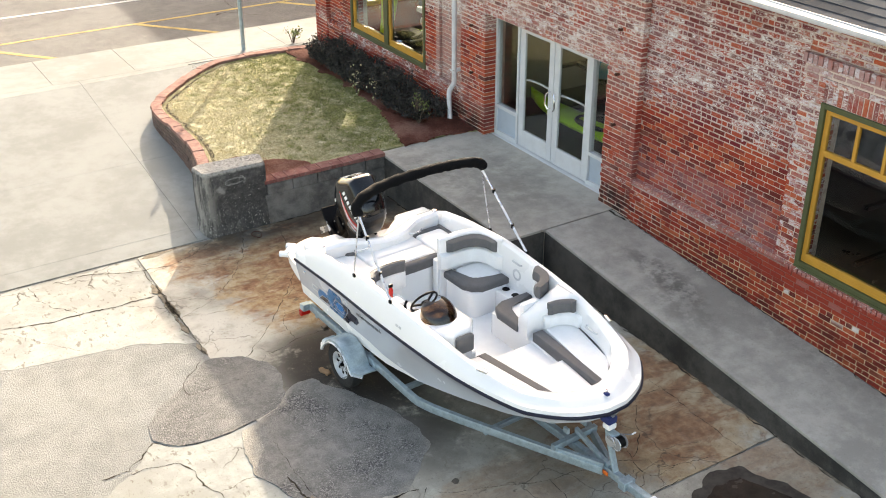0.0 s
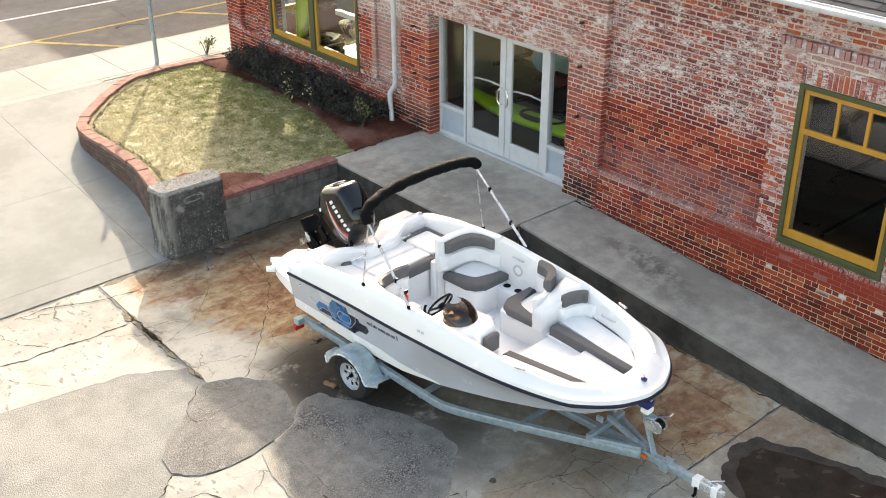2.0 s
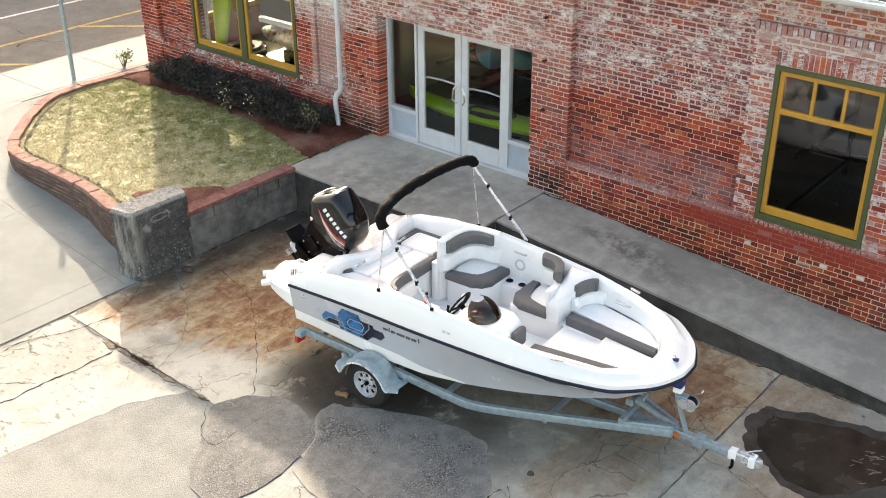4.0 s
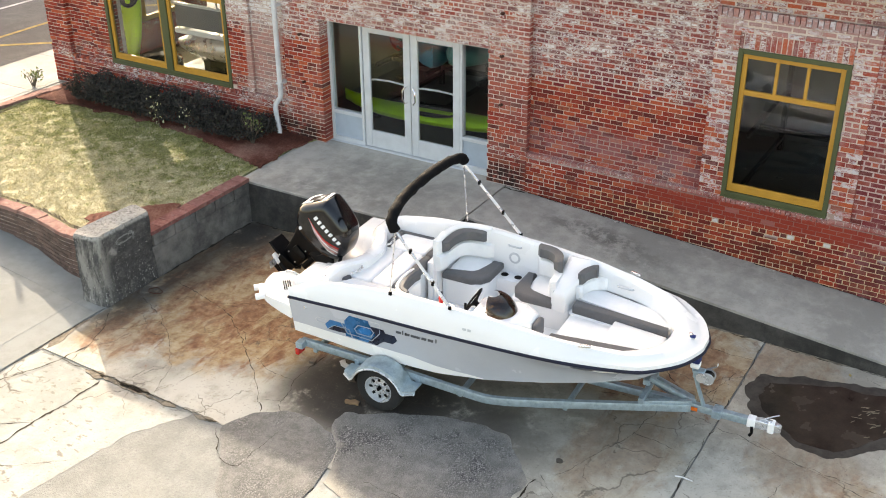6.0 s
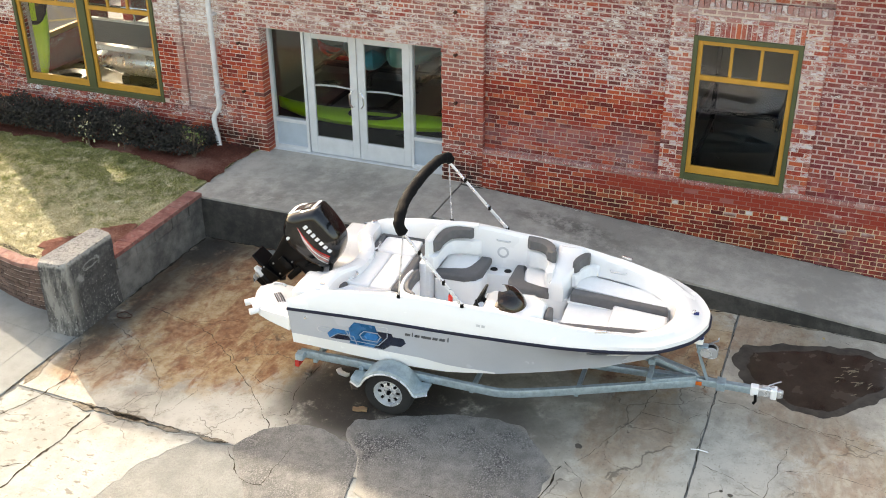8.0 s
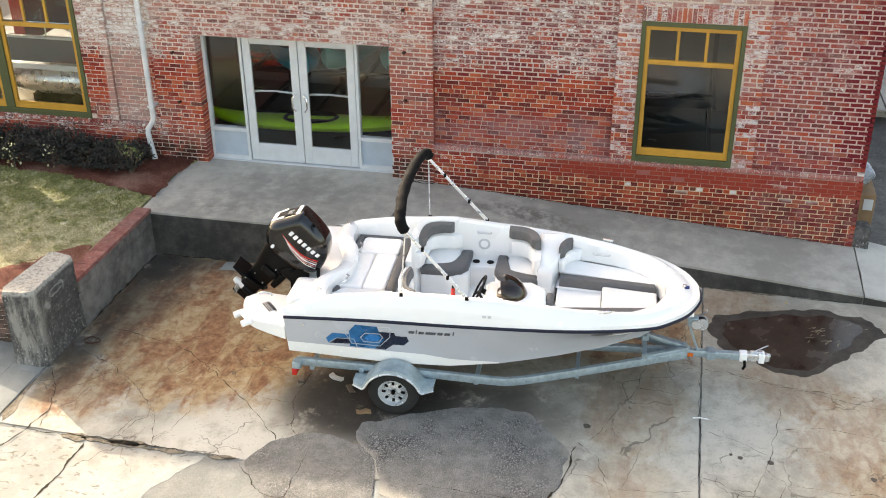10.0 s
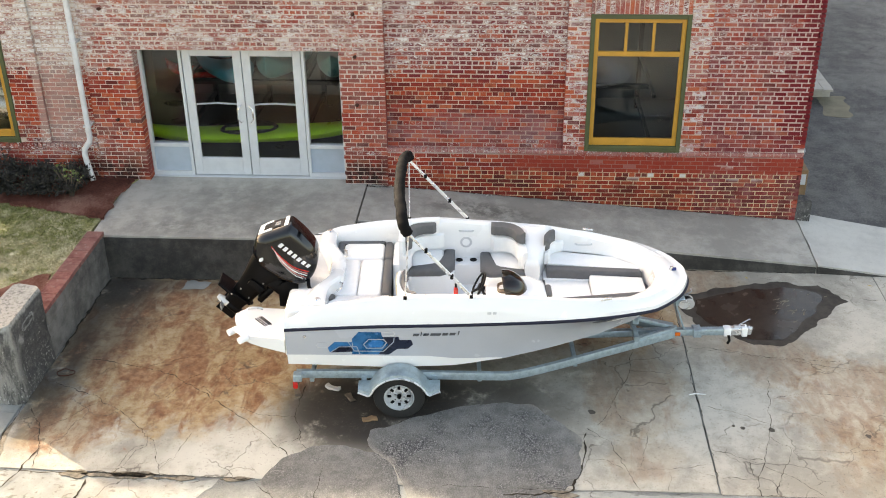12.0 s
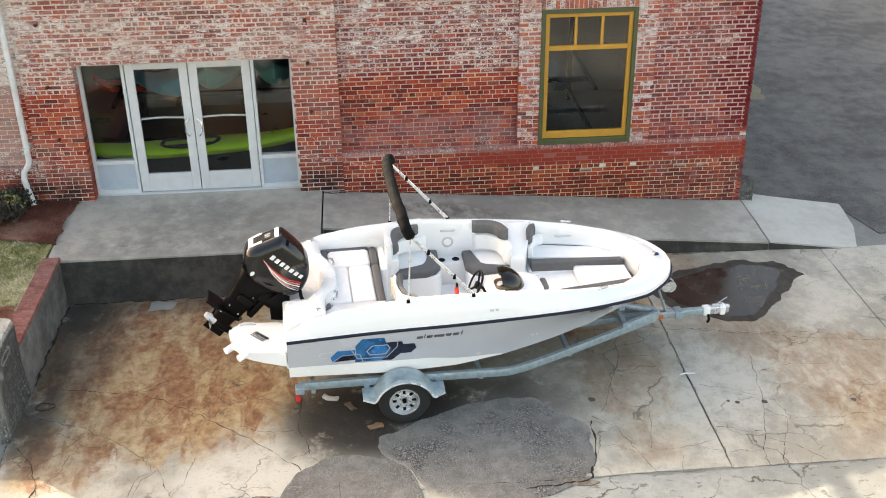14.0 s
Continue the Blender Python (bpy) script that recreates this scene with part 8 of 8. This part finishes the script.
def bush(name, x, y, z, rx, ry, rz, seed, count=3200):
    ob = root(name, pose(x, y, z), "clipped dark purple-green hedge shrub under the window", "shrub", "hedge shrubs")
    rnd = random.Random(seed)
    bm = bmesh.new()
    for _ in range(9):
        a, b = rnd.uniform(0, 6.28), rnd.uniform(0.3, 0.85)
        add_tube(bm, [(0, 0, -0.02), (0.3 * rx * math.cos(a), 0.3 * ry * math.sin(a), rz * 0.5), (b * rx * math.cos(a), b * ry * math.sin(a), rz * rnd.uniform(0.8, 1.3))], [0.014, 0.009, 0.003], 5)
    part("stems", bm, TWIG, ob)

    def place(r):
        a, c = r.uniform(0, 6.283), r.uniform(-0.35, 1)
        s = math.sqrt(max(0, 1 - c * c))
        n = Vector((math.cos(a) * s, math.sin(a) * s, c))
        k = r.uniform(0.72, 1.0) * (1 + 0.42 * noise.noise(Vector((n.x * 2.6 + seed, n.y * 2.1, n.z * 2.1))))
        q = Vector((abs(n.x) ** 0.7 * math.copysign(1, n.x) * rx, abs(n.y) ** 0.7 * math.copysign(1, n.y) * ry, max(0.0, rz * 0.75 + n.z * rz * 0.75)))
        return q * k, n

    v, f = leaves(count, place, 0.048, seed)
    soup("foliage", v, f, LEAF, ob, "dense small dark leaves")
    return ob


y = 15.35
i = 0
while y < 19.3:
    h = 0.29 + 0.05 * noise.noise(Vector((y * 1.3, 0, 0))) + (0.03 if y > 16.3 else -0.03)
    bush("hedge_shrub", 9.05 + 0.05 * noise.noise(Vector((y, 4, 0))), y, 0.715, 0.40, 0.38, h * 0.94, 50 + i)
    y += 0.52
    i += 1
# sprays of pale leaves in the hedge
for k, (x, y, z) in enumerate(((8.70, 17.15, 1.08), (8.68, 16.35, 1.04), (8.62, 17.0, 0.82), (8.66, 17.05, 0.95))):
    v, f = leaves(15, lambda r: (Vector((x + r.gauss(0, 0.05), y + r.gauss(0, 0.08), z + r.gauss(0, 0.10))), Vector((-1, 0, 0.6))), 0.06, 90 + k)
    sp = root("pale_sprig", pose(0, 0, 0), "sprig of pale yellow-green leaves in the hedge", "plant", "pale sprigs")
    soup("foliage", v, f, LEAF_PALE, sp)
    part("stem", tube([(x, y, 0.715), (x, y, z + 0.05)], 0.006, 5), TWIG, sp)


def sapling(x, y, z, h, spread, n, seed, count, label):
    ob = root("small_shrub", pose(x, y, z), label, "shrub", "small shrubs")
    rnd = random.Random(seed)
    bm = bmesh.new()
    tips = []
    for _ in range(n):
        a = rnd.uniform(0, 6.28)
        tip = Vector((spread * rnd.uniform(0.3, 1) * math.cos(a), spread * rnd.uniform(0.3, 1) * math.sin(a), h * rnd.uniform(0.6, 1)))
        add_tube(bm, [(0.02 * math.cos(a), 0.02 * math.sin(a), 0), tuple(tip * 0.5 + Vector((0, 0, 0.05))), tuple(tip)], [0.010, 0.007, 0.003], 5)
        tips.append(tip)
    part("stems", bm, TWIG, ob)
    v, f = leaves(count, lambda r: (r.choice(tips) * r.uniform(0.7, 1.02) + Vector((r.gauss(0, 0.03), r.gauss(0, 0.03), r.gauss(0, 0.03))), Vector((0, 0, 0.5))), 0.055, seed)
    soup("foliage", v, f, LEAF_GREEN, ob)


sapling(8.85, 15.12, 0.72, 0.50, 0.24, 16, 5, 60, "thin bare-stemmed shrub with a few pale leaves")
sapling(9.0, 20.62, 0.70, 0.32, 0.22, 9, 6, 110, "small pale green weed by the sidewalk")

# grass blades on the lawn
rnd = random.Random(3)
verts, faces = [], []
lo_x, hi_x, lo_y, hi_y = 4.9, 9.0, 14.5, 20.4
while len(faces) < 60000:
    x, y = rnd.uniform(lo_x, hi_x), rnd.uniform(lo_y, hi_y)
    if not inside(x, y, garden) or any(inside(x, y, b) and rnd.random() < 0.94 for b in BEDS):
        continue
    tuft = 0.6 * noise.noise(Vector((x * 5, y * 5, 1))) + 0.6 * noise.noise(Vector((x * 12, y * 12, 2)))
    if tuft < -0.25 and rnd.random() < 0.75:
        continue
    h = rnd.uniform(0.008, 0.022) * (1.2 + tuft)
    a = rnd.uniform(0, 6.283)
    lean = rnd.uniform(0.8, 3.0) * h
    w = rnd.uniform(0.004, 0.009)
    z = 0.699
    k = len(verts)
    b = a + rnd.uniform(1, 2)
    verts += [(x - w * math.cos(a), y - w * math.sin(a), z), (x + w * math.cos(a), y + w * math.sin(a), z), (x + lean * math.cos(b), y + lean * math.sin(b), z + h)]
    faces.append((k, k + 1, k + 2))
tagged(soup("grass", verts, faces, GRASS), "short dry straw and green grass blades on the lawn", "grass", kind="stuff")
# mulch chips
verts, faces = [], []
while len(faces) < 16000:
    b = BEDS[0 if rnd.random() < 0.8 else 1]
    x, y = rnd.uniform(4.9, 9.5), rnd.uniform(14.4, 20.2)
    if not inside(x, y, b):
        continue
    a, l, w = rnd.uniform(0, 6.283), rnd.uniform(0.015, 0.045), rnd.uniform(0.004, 0.011)
    c, s = math.cos(a), math.sin(a)
    z = 0.726 + rnd.uniform(0, 0.014)
    k = len(verts)
    t = rnd.uniform(-0.012, 0.012)
    verts += [(x - c * l - s * w, y - s * l + c * w, z), (x - c * l + s * w, y - s * l - c * w, z), (x + c * l + s * w, y + s * l - c * w, z + t), (x + c * l - s * w, y + s * l + c * w, z + t)]
    faces.append((k, k + 1, k + 2, k + 3))
tagged(soup("mulch_chips", verts, faces, MULCH), "loose red-brown wood chips", "mulch", kind="stuff")


# ---- brickwork ----
COURSE, BED = 0.0676, 0.0125
PICK = (8.1, 9.9, 1.22, 2.05)
loose_v, loose_f = [], []
single = {}
single_count = 0


def lay(y0, y1, z0, z1, x0, x1):
    """One brick with its five free faces; those of the picked stretch become objects."""
    global single_count
    if PICK[0] < (y0 + y1) / 2 < PICK[1] and PICK[2] < (z0 + z1) / 2 < PICK[3] and single_count < 300:
        single_count += 1
        key = round(y1 - y0, 2)
        if key not in single:
            me = bpy.data.meshes.new("brick")
            bm = box(0, 0.10, -key / 2, key / 2, -(COURSE - BED) / 2, (COURSE - BED) / 2, 0.004, 1)
            bm.to_mesh(me)
            bm.free()
            me.materials.append(BRICK_ONE)
            single[key] = me
        ob = new("brick", single[key])
        ob.parent = wall_west
        ob.matrix_local = pose(x0, (y0 + y1) / 2, (z0 + z1) / 2, random.uniform(-0.7, 0.7), 0, random.uniform(-0.8, 0.8))
        return
    k = len(loose_v)
    j = [random.uniform(-0.0025, 0.0025) for _ in range(4)]
    loose_v.extend([(x0, y0 + j[0], z0 + j[1]), (x0, y1 + j[2], z0 + j[1]), (x0, y1 + j[2], z1 + j[3]), (x0, y0 + j[0], z1 + j[3]),
                    (x1, y0 + j[0], z0 + j[1]), (x1, y1 + j[2], z0 + j[1]), (x1, y1 + j[2], z1 + j[3]), (x1, y0 + j[0], z1 + j[3])])
    loose_f.extend([(k + 3, k + 2, k + 1, k), (k, k + 1, k + 5, k + 4), (k + 3, k + 7, k + 6, k + 2), (k, k + 4, k + 7, k + 3), (k + 1, k + 2, k + 6, k + 5)])


def course(y0, y1, z, x, row, holes, deep=0.10, header=False, height=COURSE - BED):
    """One course between y0 and y1, cut at the holes."""
    gaps = sorted((h[0], h[1]) for h in holes if h[2] - 0.02 < z + height / 2 < h[3] + 0.02)
    runs, a = [], y0
    for g0, g1 in gaps:
        runs.append((a, g0))
        a = g1
    runs.append((a, y1))
    unit = 0.092 if header else 0.184
    for a, b in runs:
        if b - a < 0.03:
            continue
        y = a - (unit / 2 if row % 2 else 0.0)
        while y < b - 0.02:
            w = unit + random.uniform(-0.006, 0.006)
            e0, e1 = max(a, y), min(b, y + w)
            if e1 - e0 > 0.03:
                edge = any(abs(e0 - g) < 0.01 or abs(e1 - g) < 0.01 for gap in gaps for g in gap)
                gap = (COURSE - height) / 2
                lay(e0 + (-0.003 if e0 == a else gap), e1 - (-0.003 if e1 == b else gap), z, z + height, x + random.uniform(-0.004, 0.003), x + (0.27 if edge or e0 == 4.20 else deep))
            y += w


for y0, y1, z0, z1, xf, holes in ZONES:
    n = int(round((z1 - z0) / COURSE))
    for r in range(n):
        wide = 0.0075 if z0 + r * COURSE > 2.35 or y0 < 4.3 and r * COURSE + z0 > 1.6 else 0.0
        z = z0 + r * COURSE + (BED + wide) / 2
        cut = list(holes)
        for h in holes:
            if h is WIN_R or h is WIN_L:
                cut.append((h[0] - 0.0, h[1] + 0.0, h[3], h[3] + 0.285))
                cut.append((h[0] - 0.1, h[1] + 0.1, h[2] - 0.105, h[2]))
        course(y0, y1, z, xf, r, cut, header=(r % 7 == 6), height=COURSE - BED - wide)
# flat arches of upright bricks over the windows, sills of headers below
for h, xf in ((WIN_R, 9.585), (WIN_L, 9.585)):
    y = h[0]
    while y < h[1] - 0.03:
        w = min(0.0676, h[1] - y)
        lay(y + BED / 2, y + w - BED / 2, h[3] + 0.006, h[3] + 0.205, xf + random.uniform(-0.004, 0.003), xf + 0.25)
        y += w
    y = h[0] - 0.1
    while y < h[1] + 0.07:
        lay(y + BED / 2, y + 0.0676 - BED / 2, h[2] - 0.10, h[2] - 0.035, xf - 0.045 + random.uniform(-0.005, 0.003), xf + 0.1)
        y += 0.0676
    y = h[0] - 0.02
    while y < h[1]:
        lay(y + 0.008, y + 0.20, h[3] + 0.219, h[3] + 0.276, xf - 0.012 + random.uniform(-0.006, 0.004), xf + 0.10)
        y += 0.21
# corbelled headers over the right window
y = 5.74
while y < 7.72:
    lay(y + BED / 2, y + 0.07 - BED / 2, 3.765, 3.868, 9.545 + random.uniform(-0.012, 0.006), 9.60)
    y += 0.07
# corbel of headers on top of the base
y = 4.22
while y < 10.38:
    lay(y + BED / 2, y + 0.105 - BED / 2, 1.225, 1.285, 9.565 + random.uniform(-0.008, 0.006), 9.70)
    y += 0.105
y = 14.88
while y < 20.0:
    lay(y + BED / 2, y + 0.0676 - BED / 2, 1.225, 1.285, 9.555 + random.uniform(-0.008, 0.006), 9.70)
    y += 0.0676
# base of the left part
for r in range(10):
    course(14.87, 20.04, 0.55 + r * COURSE + BED / 2, 9.565, r, [], header=(r % 6 == 5))
soup("brickwork", loose_v, loose_f, BRICK, wall_west, "old red bricks laid in lime mortar", kind="stuff")
lay_core = bmesh.new()
add_box(lay_core, 9.572, 9.66, 14.87, 20.04, 0.5, 1.225)
add_box(lay_core, 9.572, 9.66, 4.24, 10.38, 1.224, 1.281)
part("base_core", lay_core, MORTAR, wall_west, smooth=False)

# bricks and coping of the curved garden wall
def brick_mesh(l, d, h, material, bevel=0.005):
    me = bpy.data.meshes.new("brick")
    bm = box(-l / 2, l / 2, 0, d, -h / 2, h / 2, bevel, 1)
    bm.to_mesh(me)
    bm.free()
    me.materials.append(material)
    return me


plain_brick = brick_mesh(0.19, 0.09, 0.056, BRICK_SHADED)
cap_brick = brick_mesh(0.240, 0.185, 0.062, COPING_SUNLIT, 0.006)
length = [0.0]
for a, b in zip(curve_out, curve_out[1:]):
    length.append(length[-1] + (b - a).length)


def along(s):
    for i in range(len(length) - 1):
        if s <= length[i + 1]:
            t = (s - length[i]) / (length[i + 1] - length[i])
            p = curve_out[i].lerp(curve_out[i + 1], t)
            d = (curve_out[i + 1] - curve_out[i]).normalized()
            return p, math.degrees(math.atan2(d.y, d.x))
    return curve_out[-1], 0.0


s = 0.1
while s < length[-1] - 0.05:
    p, a = along(s)
    ob = new("coping_brick", cap_brick)
    ob.parent = curved_wall
    ob.matrix_local = pose(p.x, p.y, 0.725 + random.uniform(-0.006, 0.006), random.uniform(-0.8, 0.8), random.uniform(-1.2, 1.2), a + random.uniform(-1.8, 1.8)) @ Matrix.Translation((0, -0.200 + random.uniform(-0.012, 0.012), 0))
    s += 0.243
for r in range(9):
    z = 0.658 - r * COURSE
    s = 0.1 if r % 2 else 0.2
    while s < length[-1] - 0.05:
        p, a = along(s)
        if rise(p.y) < z + 0.03:
            ob = new("brick", plain_brick)
            ob.parent = curved_wall
            ob.matrix_local = pose(p.x, p.y, z, 0, 0, a + random.uniform(-1, 1)) @ Matrix.Translation((0, -0.105 + random.uniform(-0.004, 0.004), 0))
        s += 0.201
